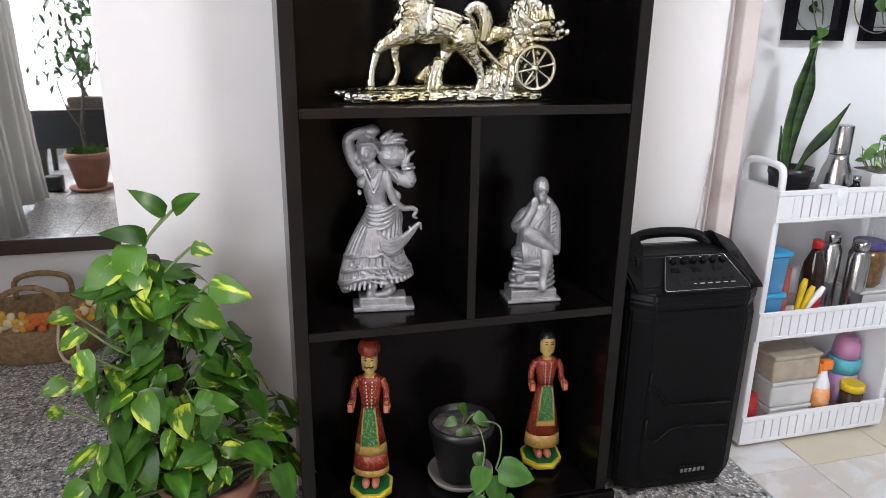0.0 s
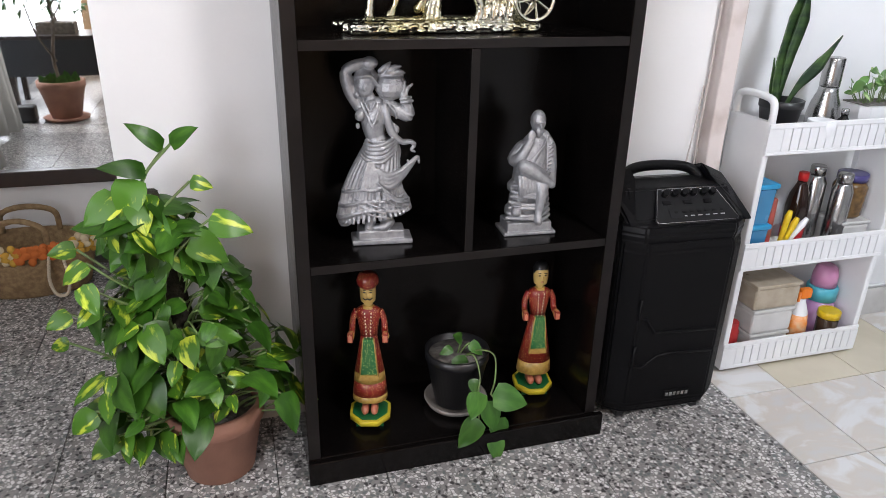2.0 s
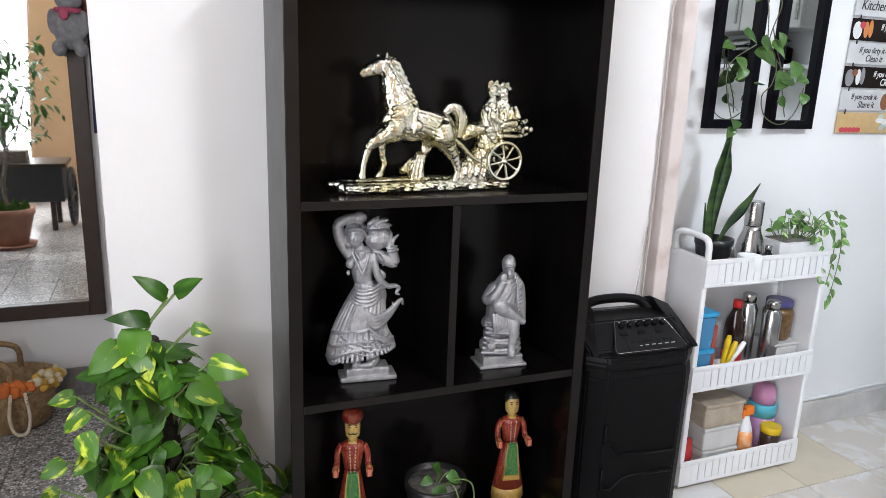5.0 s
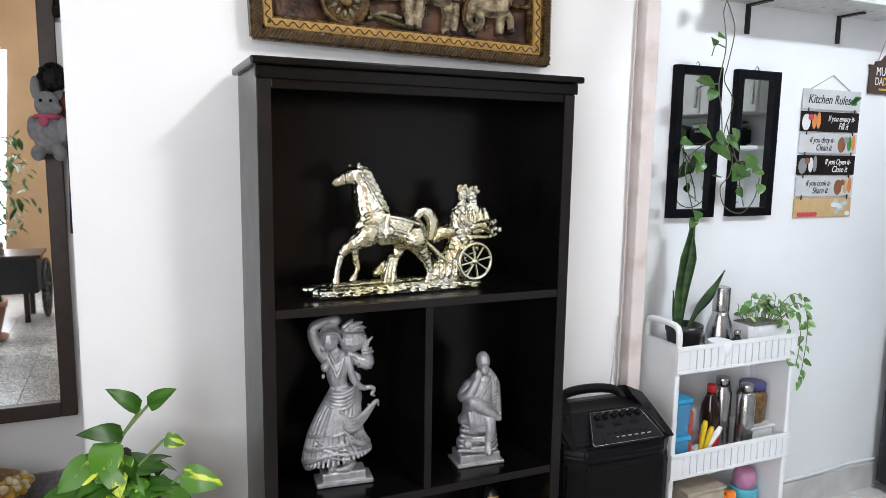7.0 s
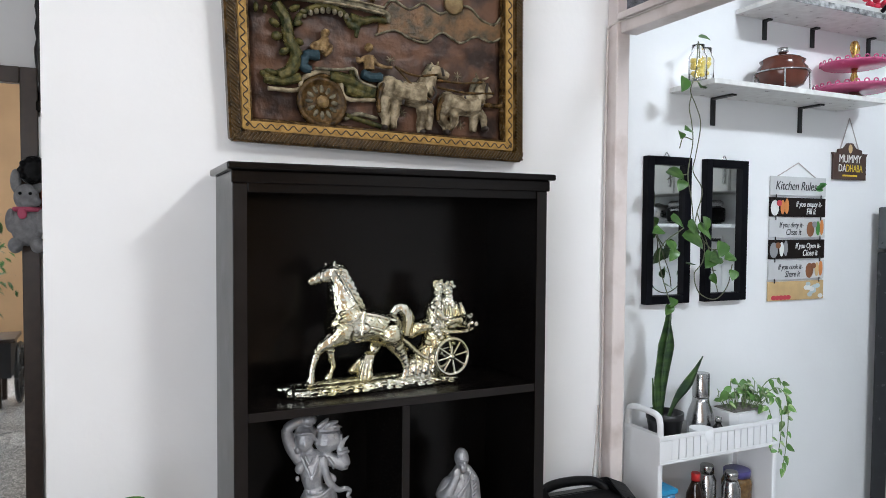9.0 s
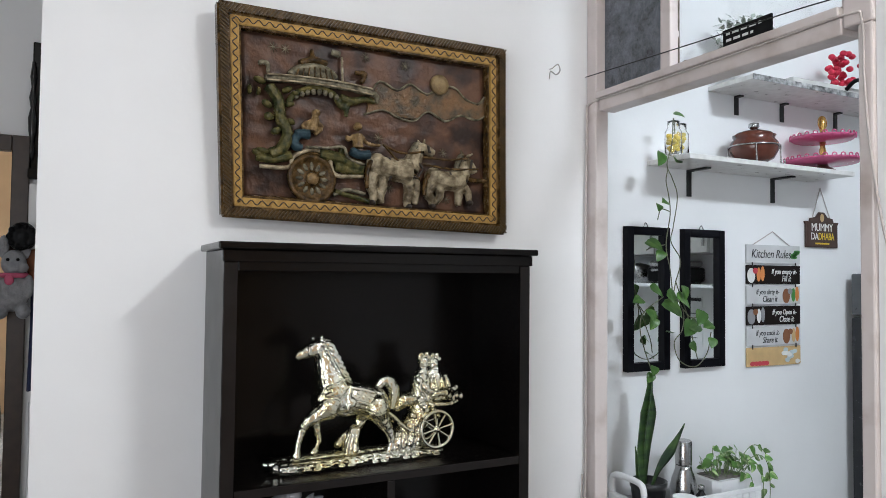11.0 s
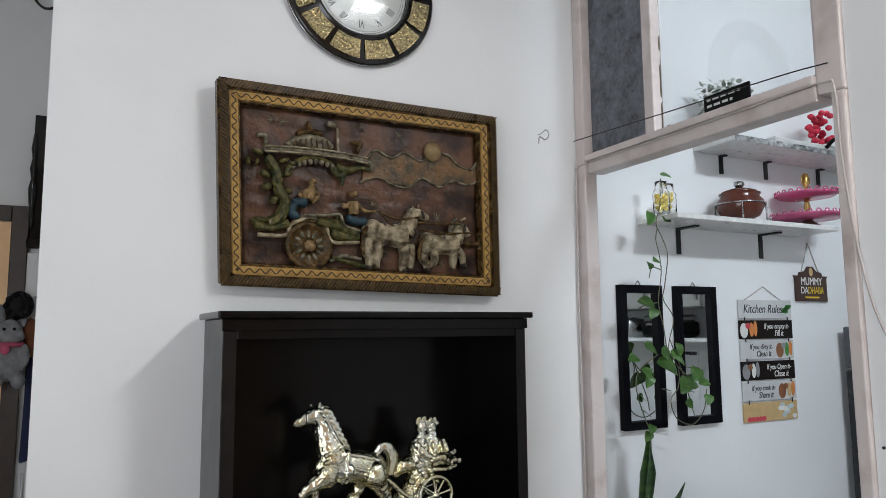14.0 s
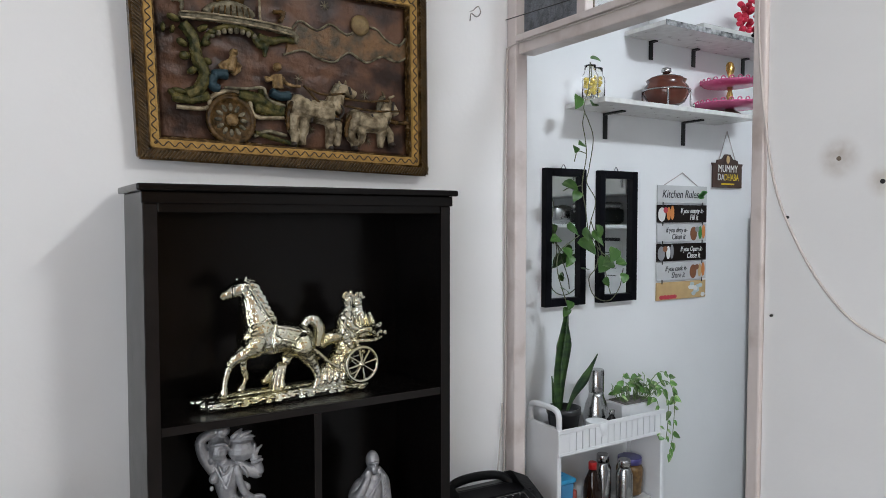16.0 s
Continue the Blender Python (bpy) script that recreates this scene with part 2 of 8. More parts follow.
def box(x0, x1, y0, y1, z0, z1, bev=0.0):
    return add_box(bmesh.new(), x0, x1, y0, y1, z0, z1, bev)


def add_lathe(bm, prof, seg=32, m=None, mi=0, wob=0.0, squash=1.0):
    """Turn a profile of (radius, height) round z."""
    m = m or Matrix()
    rings = []
    for r, z in prof:
        ring = []
        for i in range(seg):
            a = 2 * math.pi * i / seg
            rr = max(r, 1e-4) * (1 + wob * math.sin(a * 7 + z * 40))
            ring.append(bm.verts.new(m @ Vector((rr * math.cos(a), rr * math.sin(a) * squash, z))))
        rings.append(ring)
    for a, b in zip(rings, rings[1:]):
        for i in range(seg):
            f = bm.faces.new((a[i], a[(i + 1) % seg], b[(i + 1) % seg], b[i]))
            f.material_index, f.smooth = mi, True
    for ring, flip in ((rings[0], True), (rings[-1], False)):
        f = bm.faces.new(list(reversed(ring)) if flip else ring)
        f.material_index = mi
    return bm


def lathe(prof, seg=32, m=None):
    return add_lathe(bmesh.new(), prof, seg, m)


def add_tube(bm, pts, radii, seg=8, mi=0):
    """A round tube along points; radii is one number or one for each point."""
    pts = [Vector(p) for p in pts]
    if not isinstance(radii, (list, tuple)):
        radii = [radii] * len(pts)
    rings = []
    ref = Vector((0.31, 0.2, 0.93))
    for i, p in enumerate(pts):
        d = (pts[min(i + 1, len(pts) - 1)] - pts[max(i - 1, 0)])
        d = d.normalized() if d.length > 1e-9 else Vector((0, 0, 1))
        if abs(d.dot(ref)) > 0.97:
            ref = Vector((1, 0.1, 0)).normalized()
        u = d.cross(ref).normalized()
        v = d.cross(u)
        rings.append([bm.verts.new(p + radii[i] * (math.cos(2 * math.pi * k / seg) * u + math.sin(2 * math.pi * k / seg) * v)) for k in range(seg)])
    for a, b in zip(rings, rings[1:]):
        for k in range(seg):
            f = bm.faces.new((a[k], a[(k + 1) % seg], b[(k + 1) % seg], b[k]))
            f.smooth, f.material_index = True, mi
    for ring in (list(reversed(rings[0])), rings[-1]):
        bm.faces.new(ring).material_index = mi
    return bm


def curve_pts(pts, n=6):
    """Catmull-Rom points through the given ones."""
    p = [Vector(q) for q in pts]
    p = [2 * p[0] - p[1]] + p + [2 * p[-1] - p[-2]]
    out = []
    for i in range(1, len(p) - 2):
        for k in range(n):
            t = k / n
            out.append(0.5 * (2 * p[i] + (p[i + 1] - p[i - 1]) * t + (2 * p[i - 1] - 5 * p[i] + 4 * p[i + 1] - p[i + 2]) * t * t + (3 * p[i] - p[i - 1] - 3 * p[i + 1] + p[i + 2]) * t ** 3))
    out.append(p[-2])
    return out


def add_ball(bm, c, r, seg=16, mi=0, rot=(0, 0, 0)):
    r = (r, r, r) if isinstance(r, (int, float)) else r
    m = Matrix.Translation(c) @ Euler([radians(a) for a in rot]).to_matrix().to_4x4() @ Matrix.Diagonal((*r, 1))
    n = max(6, seg // 2)
    south, north = bm.verts.new(m @ Vector((0, 0, -1))), bm.verts.new(m @ Vector((0, 0, 1)))
    rings = []
    for j in range(1, n):
        t = math.pi * j / n
        rings.append([bm.verts.new(m @ Vector((math.sin(t) * math.cos(2 * math.pi * i / seg), math.sin(t) * math.sin(2 * math.pi * i / seg), -math.cos(t)))) for i in range(seg)])
    made = []
    for i in range(seg):
        k = (i + 1) % seg
        made.append(bm.faces.new((south, rings[0][k], rings[0][i])))
        made.append(bm.faces.new((north, rings[-1][i], rings[-1][k])))
        made += [bm.faces.new((a[i], a[k], b[k], b[i])) for a, b in zip(rings, rings[1:])]
    for f in made:
        f.smooth, f.material_index = True, mi
    return bm


def add_prism(bm, outline, y0, y1, mi=0, m=None):
    """An outline of (x, z) made thick from y0 (front) to y1."""
    m = m or Matrix()
    a = [bm.verts.new(m @ Vector((x, y0, z))) for x, z in outline]
    b = [bm.verts.new(m @ Vector((x, y1, z))) for x, z in outline]
    n = len(a)
    fs = [bm.faces.new(a), bm.faces.new(list(reversed(b)))]
    for i in range(n):
        fs.append(bm.faces.new((a[(i + 1) % n], a[i], b[i], b[(i + 1) % n])))
    for f in fs:
        f.material_index = mi
    bmesh.ops.recalc_face_normals(bm, faces=fs)
    return bm


def mesh_of(name, bm, mats):
    me = bpy.data.meshes.new(name)
    bm.to_mesh(me)
    bm.free()
    for m in mats if isinstance(mats, (list, tuple)) else [mats]:
        me.materials.append(m)
    return me


def part(name, bm, material, parent, label=""):
    ob = new(name, mesh_of(name, bm, material))
    ob.parent = parent
    return tagged(ob, label)


def solid(name, bm, material, label, category="", group="", kind="", m=None):
    ob = new(name, mesh_of(name, bm, material))
    if m is not None:
        ob.matrix_world = m
    return tagged(ob, label, category, group, kind)


def thing(name, label, category, m=None, group=""):
    ob = new(name)
    ob.empty_display_size = 0.05
    if m is not None:
        ob.matrix_basis = m
    return tagged(ob, label, category, group)


def text_mesh(name, body, size, material, parent, m, extrude=0.0006, shear=0.0, label="", width=1.0):
    cu = bpy.data.curves.new(name, "FONT")
    cu.body, cu.size, cu.extrude, cu.shear = body, size, extrude, shear
    cu.align_x, cu.align_y = "CENTER", "CENTER"
    tmp = bpy.data.objects.new("tmp", cu)
    scene.collection.objects.link(tmp)
    bpy.context.view_layer.update()
    me = bpy.data.meshes.new_from_object(tmp.evaluated_get(bpy.context.evaluated_depsgraph_get()))
    bpy.data.objects.remove(tmp)
    me.name = name
    me.materials.clear()
    me.materials.append(material)
    ob = new(name, me)
    ob.parent = parent
    ob.matrix_basis = m @ Matrix.Diagonal((width, 1, 1, 1))
    return tagged(ob, label)


FACE = pose(0, 0, 0, 90, 0, 0)  # turns flat lettering upright, facing -y

# ---- large structure ----
YB, YM, YK, XR, H = 0.295, 1.55, 0.375, 1.235, 3.4


def structure(name, bm, material, label):
    return solid(name, bm, material, label, name.split("_")[0], kind="structure")


floor = structure("floor", box(-1.85, 1.279, -4.2, 1.55, -0.15, -0.006), GROUT, "speckled grey terrazzo tile floor with thin dark joints")
kitchen_floor = structure("floor_kitchen", box(1.279, 3.8, -3.2, 0.375, -0.15, -0.005), GROUT, "white marble kitchen floor tiles with a cream border row")
structure("wall_back", box(-0.36, 1.235, YB, 1.55, -0.1, H), WALL, "plain white painted wall behind the black bookshelf")
structure("wall_recess", box(-2.0, 1.235, YM, YM + 0.15, -0.1, H), WALL, "white painted wall of the recess with the tall mirror")
structure("wall_kitchen", box(1.235, 3.95, YK, YK + 0.15, -0.1, H), WALL, "white painted kitchen wall with chipped plaster spots")
structure("wall_kitchen_end", box(3.8, 3.95, -3.35, YK, -0.1, H), WALL, "plain white end wall of the kitchen")
structure("wall_kitchen_near", box(1.33, 3.8, -3.35, -3.2, -0.1, H), WALL, "plain white kitchen wall")
structure("wall_side", box(1.235, 1.33, -4.35, -0.651, -0.1, H), WALL_STAINED, "white painted side wall beside the kitchen doorway")
structure("wall_over_door", box(1.24, 1.325, -0.651, YK, 3.0, H), WALL, "white wall above the transom window")
structure("wall_far", box(-2.0, 1.235, -4.35, -4.2, -0.1, H), WALL_PEACH, "far wall of the living room, peach with warm lamplight in its colour")
structure("wall_left", box(-2.0, -1.85, -1.15, YM, -0.1, H), WALL, "white painted wall beside the curtained window")
structure("wall_left_far", box(-2.0, -1.85, -4.2, -3.35, -0.1, H), WALL, "white painted wall past the window")
structure("wall_left_top", box(-2.0, -1.85, -3.35, -1.15, 2.35, H), WALL, "white painted wall above the window")
structure("ceiling", box(-2.0, 3.95, -4.35, YM + 0.15, H, H + 0.1), CEIL, "plain white painted ceiling")
structure("skirting_recess", box(-1.85, -0.362, YM - 0.012, YM - 0.001, 0, 0.125, 0.003), SKIRT_DARK, "grey terrazzo skirting under the recess wall")
structure("skirting_left", box(-1.849, -1.838, -1.14, YM - 0.013, 0, 0.125, 0.003), SKIRT_DARK, "grey terrazzo skirting along the wall")
structure("skirting_kitchen", box(1.335, 2.69, YK - 0.012, YK - 0.001, 0, 0.11, 0.003), SKIRT, "grey veined marble skirting of the kitchen wall")
ground = structure("ground", box(-40, -2.01, -40, 40, -0.3, -0.2), SKIRT, "pale paved ground outside the window")

# doorway frame with transom
door = structure("door_1", box(1.21, 1.262, 0.246, 0.294, 0, 3.0, 0.005), FRAME, "pinkish white painted wooden doorway frame, open, with a transom above")
part("jamb", box(1.224, 1.30, -0.650, -0.617, 0, 2.0895, 0.005), FRAME, door)
part("jamb", box(1.224, 1.29, -0.650, -0.584, 2.09, 3.0, 0.005), FRAME, door)
part("rail", box(1.222, 1.285, -0.5835, 0.2455, 2.077, 2.1165, 0.004), FRAME, door)
part("rail_lip", box(1.209, 1.262, -0.5835, 0.2455, 2.117, 2.139, 0.004), FRAME, door)
part("mullion", box(1.228, 1.272, -0.064, -0.027, 2.1395, 2.999, 0.005), FRAME, door)
part("top_rail", box(1.228, 1.34, -0.5835, -0.0645, 2.955, 2.999, 0.004), FRAME, door)
part("beading", box(1.236, 1.252, -0.0265, -0.0165, 2.1395, 2.954, 0.002), FRAME, door)
part("beading", box(1.236, 1.252, -0.5835, -0.575, 2.1395, 2.954, 0.002), FRAME, door)

# bookshelf
shelf = thing("bookshelf", "tall black-brown laminated open bookshelf with four compartments against the wall", "bookshelf", pose(0, 0, 0))
L, R, D = 0.0125, 0.795, 0.272
part("side_panel", box(L, L + 0.03, 0.0, D, 0.0, 1.592, 0.002), BLACKWOOD, shelf)
part("side_panel", box(R - 0.03, R, 0.0, D, 0.0, 1.592, 0.002), BLACKWOOD, shelf)
part("back_panel", box(L + 0.0305, R - 0.0305, D - 0.012, D - 0.002, 0.001, 1.59), BLACKWOOD, shelf)
part("board", box(L + 0.0305, R - 0.0305, 0.001, D - 0.0125, 1.05, 1.071, 0.0015), BLACKWOOD, shelf)
part("board", box(L + 0.0305, R - 0.0305, 0.001, D - 0.0125, 0.57, 0.591, 0.0015), BLACKWOOD, shelf)
part("bottom_board", box(L + 0.0305, R - 0.0305, 0.001, D - 0.0125, 0.045, 0.07, 0.0015), BLACKWOOD, shelf)
part("divider", box(0.398, 0.418, 0.002, D - 0.0125, 0.5912, 1.0498, 0.0015), BLACKWOOD, shelf)
part("lintel", box(L + 0.0305, R - 0.0305, 0.0005, 0.02, 1.545, 1.591, 0.002), BLACKWOOD, shelf)
part("moulding", box(L - 0.004, R + 0.004, -0.008, -0.0005, 1.565, 1.5915, 0.002), BLACKWOOD, shelf)
part("top_cap", box(L - 0.014, R + 0.014, -0.022, D, 1.592, 1.608, 0.004), BLACKWOOD, shelf)
part("plinth", box(L - 0.002, R + 0.02, -0.017, -0.0005, 0.0, 0.068, 0.003), BLACKWOOD, shelf)

# added strips on the board fronts, coloured paler for the light they reflect
EDGE = mat("lit_laminate_edge", (0.0095, 0.0075, 0.007), (0.006, 0.005, 0.0047), rough=0.36, scale=18, bump=0.08, bscale=70, spec=0.22)
for z0, z1 in ((1.05, 1.071), (0.57, 0.591), (0.045, 0.07)):
    part("edge_strip", box(L + 0.031, R - 0.031, -0.0008, 0.0006, z0 + 0.001, z1 - 0.001), EDGE, shelf)
part("edge_strip", box(0.399, 0.417, -0.0004, 0.0016, 0.592, 1.049), EDGE, shelf)
for x0 in (L + 0.001, R - 0.029):
    part("edge_strip", box(x0, x0 + 0.028, -0.0018, -0.0004, 0.07, 1.563), EDGE, shelf)

# ---- figures on the bookshelf ----
SILVERPAINT = mat("silver_paint", (0.42, 0.425, 0.44), (0.30, 0.305, 0.32), rough=0.42, metal=0.55, scale=60, bump=0.4, bscale=260)
GOLDSILVER = mat("champagne_gold_plating", (0.68, 0.675, 0.60), (0.55, 0.50, 0.30), rough=0.20, metal=1.0, scale=12, bump=0.25, bscale=160, rvar=0.06)


def blob_mesh(bm, items, seg=14):
    """Overlapping rounded pieces: b (centre, radii, turn) or c (points, radii)."""
    for it in items:
        if it[0] == "b":
            add_ball(bm, it[1], it[2], seg, rot=it[3] if len(it) > 3 else (0, 0, 0))
        elif it[0] == "c":
            pts = curve_pts(it[1], 5)
            n, r = len(it[1]), it[2]
            rr = r if isinstance(r, (list, tuple)) else [r] * n
            radii = []
            for i in range(len(pts)):
                f = i / (len(pts) - 1) * (n - 1)
                k = min(int(f), n - 2)
                radii.append(rr[k] + (rr[k + 1] - rr[k]) * (f - k))
            add_tube(bm, pts, radii, 16)
            add_ball(bm, pts[0], radii[0] * 0.99, 16)
            add_ball(bm, pts[-1], radii[-1] * 0.99, 16)
    return bm


def fuse(ob, voxel, smooth=3, relief=0.0, grain=0.01):
    r = ob.modifiers.new("fuse", "REMESH")
    r.mode, r.voxel_size, r.use_smooth_shade = "VOXEL", voxel, True
    s = ob.modifiers.new("soften", "SMOOTH")
    s.iterations, s.factor = smooth, 0.5
    if relief:
        tex = bpy.data.textures.new("relief", "CLOUDS")
        tex.noise_scale, tex.noise_depth = grain, 2
        d = ob.modifiers.new("relief", "DISPLACE")
        d.texture, d.strength, d.mid_level, d.texture_coords = tex, relief, 0.5, "LOCAL"
    return ob


def horse_items():
    out = [
        ('c', [(-0.0878, 0, 0.164), (-0.0458, 0, 0.1634), (-0.001, 0, 0.1593), (0.0326, 0, 0.1508)], [0.042, 0.041, 0.038, 0.036]),
        ('b', (-0.085, 0, 0.1683), (0.04, 0.037, 0.047)),
        ('b', (0.0337, 0, 0.1496), (0.037, 0.038, 0.04)),
        ('b', (-0.0402, 0, 0.1424), (0.045, 0.032, 0.024)),
        ('c', [(-0.0727, 0, 0.1816), (-0.0839, 0, 0.213), (-0.0928, 0, 0.2471), (-0.1007, 0, 0.2783)], [0.046, 0.038, 0.029, 0.0225]),
        ('b', (-0.1119, 0, 0.2873), (0.026, 0.019, 0.0235)),
        ('c', [(-0.1108, 0, 0.2918), (-0.1354, 0, 0.2841), (-0.1556, 0, 0.2762)], [0.0225, 0.0175, 0.0135]),
        ('b', (-0.1612, 0, 0.2732), (0.0135, 0.0115, 0.0115)),
        ('b', (-0.1567, 0, 0.2685), (0.009, 0.009, 0.007)),
        ('c', [(-0.1096, -0.009, 0.3029), (-0.1074, -0.009, 0.3173)], [0.008, 0.003]),
        ('c', [(-0.1152, 0.009, 0.3015), (-0.1242, 0.009, 0.3126)], [0.008, 0.003]),
        ('c', [(-0.0934, -0.019, 0.1492), (-0.1214, -0.019, 0.1322), (-0.1477, -0.019, 0.1145), (-0.1606, -0.019, 0.0883), (-0.1679, -0.019, 0.0579), (-0.169, -0.019, 0.0373)], [0.031, 0.0195, 0.0125, 0.0085, 0.0078, 0.0105]),
        ('c', [(-0.0934, 0.018, 0.1407), (-0.1063, 0.018, 0.1246), (-0.1091, 0.018, 0.0968), (-0.1018, 0.018, 0.0656), (-0.1085, 0.018, 0.0464), (-0.1152, 0.018, 0.0355)], [0.028, 0.0165, 0.0105, 0.0085, 0.008, 0.0115]),
        ('c', [(0.0326, -0.02, 0.1368), (0.0483, -0.02, 0.108), (0.0673, -0.02, 0.0773), (0.0763, -0.02, 0.0477), (0.069, -0.02, 0.0245)], [0.036, 0.0225, 0.0118, 0.0088, 0.0112]),
        ('c', [(0.013, 0.018, 0.1322), (0.0063, 0.018, 0.1018), (-0.0066, 0.018, 0.0812), (-0.0346, 0.018, 0.0676), (-0.0525, 0.018, 0.049)], [0.03, 0.0165, 0.0108, 0.0086, 0.0115]),
        ('c', [(0.0427, 0, 0.1783), (0.055, 0, 0.1955), (0.0729, 0, 0.1979), (0.0897, 0, 0.1757), (0.0886, 0, 0.1506), (0.0774, 0, 0.1361), (0.0707, 0, 0.1208)], [0.009, 0.013, 0.0165, 0.0165, 0.0145, 0.011, 0.006]),
        ('c', [(-0.0984, -0.008, 0.3068), (-0.0839, -0.008, 0.3015), (-0.0895, -0.008, 0.2884)], [0.0075, 0.0075, 0.003]),
        ('c', [(-0.1074, -0.023, 0.3005), (-0.1007, -0.023, 0.2856), (-0.1029, -0.023, 0.2734)], [0.0042, 0.0042, 0.002]),
        ('c', [(-0.0949, -0.015, 0.3), (-0.0804, -0.015, 0.2919), (-0.0809, -0.015, 0.2813)], [0.0075, 0.0075, 0.003]),
        ('c', [(-0.0914, -0.008, 0.2932), (-0.0768, -0.008, 0.2879), (-0.0724, -0.008, 0.2743)], [0.0075, 0.0075, 0.003]),
        ('c', [(-0.1004, -0.025, 0.287), (-0.0936, -0.025, 0.272), (-0.0959, -0.025, 0.2598)], [0.0042, 0.0042, 0.002]),
        ('c', [(-0.0879, -0.015, 0.2864), (-0.0733, -0.015, 0.2784), (-0.0789, -0.015, 0.268)], [0.0075, 0.0075, 0.003]),
        ('c', [(-0.0844, -0.008, 0.2796), (-0.0698, -0.008, 0.2744), (-0.0704, -0.008, 0.261)], [0.0075, 0.0075, 0.003]),
        ('c', [(-0.0933, -0.027, 0.2734), (-0.0866, -0.027, 0.2585), (-0.0888, -0.027, 0.2463)], [0.0042, 0.0042, 0.002]),
        ('c', [(-0.0808, -0.015, 0.2728), (-0.0663, -0.015, 0.2648), (-0.0618, -0.015, 0.2539)], [0.0075, 0.0075, 0.003]),
        ('c', [(-0.0773, -0.008, 0.266), (-0.0628, -0.008, 0.2608), (-0.0684, -0.008, 0.2476)], [0.0075, 0.0075, 0.003]),
        ('c', [(-0.0863, -0.028999999999999998, 0.2598), (-0.0796, -0.028999999999999998, 0.2449), (-0.0818, -0.028999999999999998, 0.2327)], [0.0042, 0.0042, 0.002]),
        ('c', [(-0.0738, -0.015, 0.2593), (-0.0592, -0.015, 0.2512), (-0.0598, -0.015, 0.2406)], [0.0075, 0.0075, 0.003]),
        ('c', [(-0.0703, -0.008, 0.2525), (-0.0557, -0.008, 0.2472), (-0.0512, -0.008, 0.2335)], [0.0075, 0.0075, 0.003]),
        ('c', [(-0.0792, -0.031, 0.2462), (-0.0725, -0.031, 0.2313), (-0.0748, -0.031, 0.2191)], [0.0042, 0.0042, 0.002]),
        ('c', [(-0.0668, -0.015, 0.2457), (-0.0522, -0.015, 0.2376), (-0.0578, -0.015, 0.2273)], [0.0075, 0.0075, 0.003]),
        ('c', [(-0.0632, -0.008, 0.2389), (-0.0487, -0.008, 0.2336), (-0.0492, -0.008, 0.2202)], [0.0075, 0.0075, 0.003]),
        ('c', [(-0.0722, -0.033, 0.2327), (-0.0655, -0.033, 0.2177), (-0.0677, -0.033, 0.2055)], [0.0042, 0.0042, 0.002]),
        ('c', [(-0.0597, -0.015, 0.2321), (-0.0452, -0.015, 0.224), (-0.0407, -0.015, 0.2132)], [0.0075, 0.0075, 0.003]),
        ('c', [(-0.0562, -0.008, 0.2253), (-0.0416, -0.008, 0.2201), (-0.0472, -0.008, 0.2069)], [0.0075, 0.0075, 0.003]),
        ('c', [(-0.0652, -0.035, 0.2191), (-0.0584, -0.035, 0.2042), (-0.0607, -0.035, 0.192)], [0.0042, 0.0042, 0.002]),
        ('c', [(-0.0527, -0.015, 0.2185), (-0.0381, -0.015, 0.2105), (-0.0387, -0.015, 0.1999)], [0.0075, 0.0075, 0.003]),
        ('c', [(-0.0492, -0.008, 0.2117), (-0.0346, -0.008, 0.2065), (-0.0301, -0.008, 0.1928)], [0.0075, 0.0075, 0.003]),
        ('c', [(-0.0581, -0.037, 0.2055), (-0.0514, -0.037, 0.1906), (-0.0536, -0.037, 0.1784)], [0.0042, 0.0042, 0.002]),
        ('c', [(0.0673, -0.013, 0.1949), (0.0819, -0.013, 0.1706), (0.0752, -0.013, 0.1289)], [0.003, 0.004, 0.002]),
        ('c', [(0.0724, -0.013, 0.1946), (0.0852, -0.013, 0.1704), (0.0785, -0.013, 0.1287)], [0.003, 0.004, 0.002]),
        ('c', [(0.0774, -0.013, 0.1943), (0.0886, -0.013, 0.1702), (0.0819, -0.013, 0.1286)], [0.003, 0.004, 0.002]),
        ('c', [(0.0824, -0.013, 0.194), (0.092, -0.013, 0.17), (0.0852, -0.013, 0.1284)], [0.003, 0.004, 0.002]),
        ('c', [(-0.113, -0.019, 0.3031), (-0.1186, -0.019, 0.2849), (-0.1119, -0.019, 0.2694)], [0.0032, 0.0032, 0.0032]),
        ('c', [(-0.1399, -0.0155, 0.2933), (-0.1399, -0.0155, 0.2765)], [0.0032, 0.0032]),
        ('c', [(-0.1007, -0.037, 0.196), (-0.085, -0.037, 0.203), (-0.0514, -0.037, 0.2169)], [0.0042, 0.0042, 0.0042]),
        ('c', [(-0.1029, -0.039, 0.1793), (-0.085, -0.039, 0.1851), (-0.043, -0.039, 0.1985)], [0.0042, 0.0042, 0.0042]),
        ('c', [(-0.043, -0.04, 0.1968), (-0.0469, -0.04, 0.1719), (-0.0503, -0.04, 0.1429)], [0.0045, 0.0045, 0.0045]),
        ('b', (-0.0839, -0.04, 0.1598), (0.014, 0.008, 0.014)),
        ('b', (-0.0402, -0.041, 0.1575), (0.013, 0.008, 0.013)),
        ('b', (-0.0654, -0.038, 0.184), (0.01, 0.007, 0.01)),
        ('c', [(-0.0402, -0.03, 0.1911), (-0.0122, -0.03, 0.1868), (0.0214, -0.03, 0.1766)], [0.005, 0.005, 0.005]),
    ]
    return out


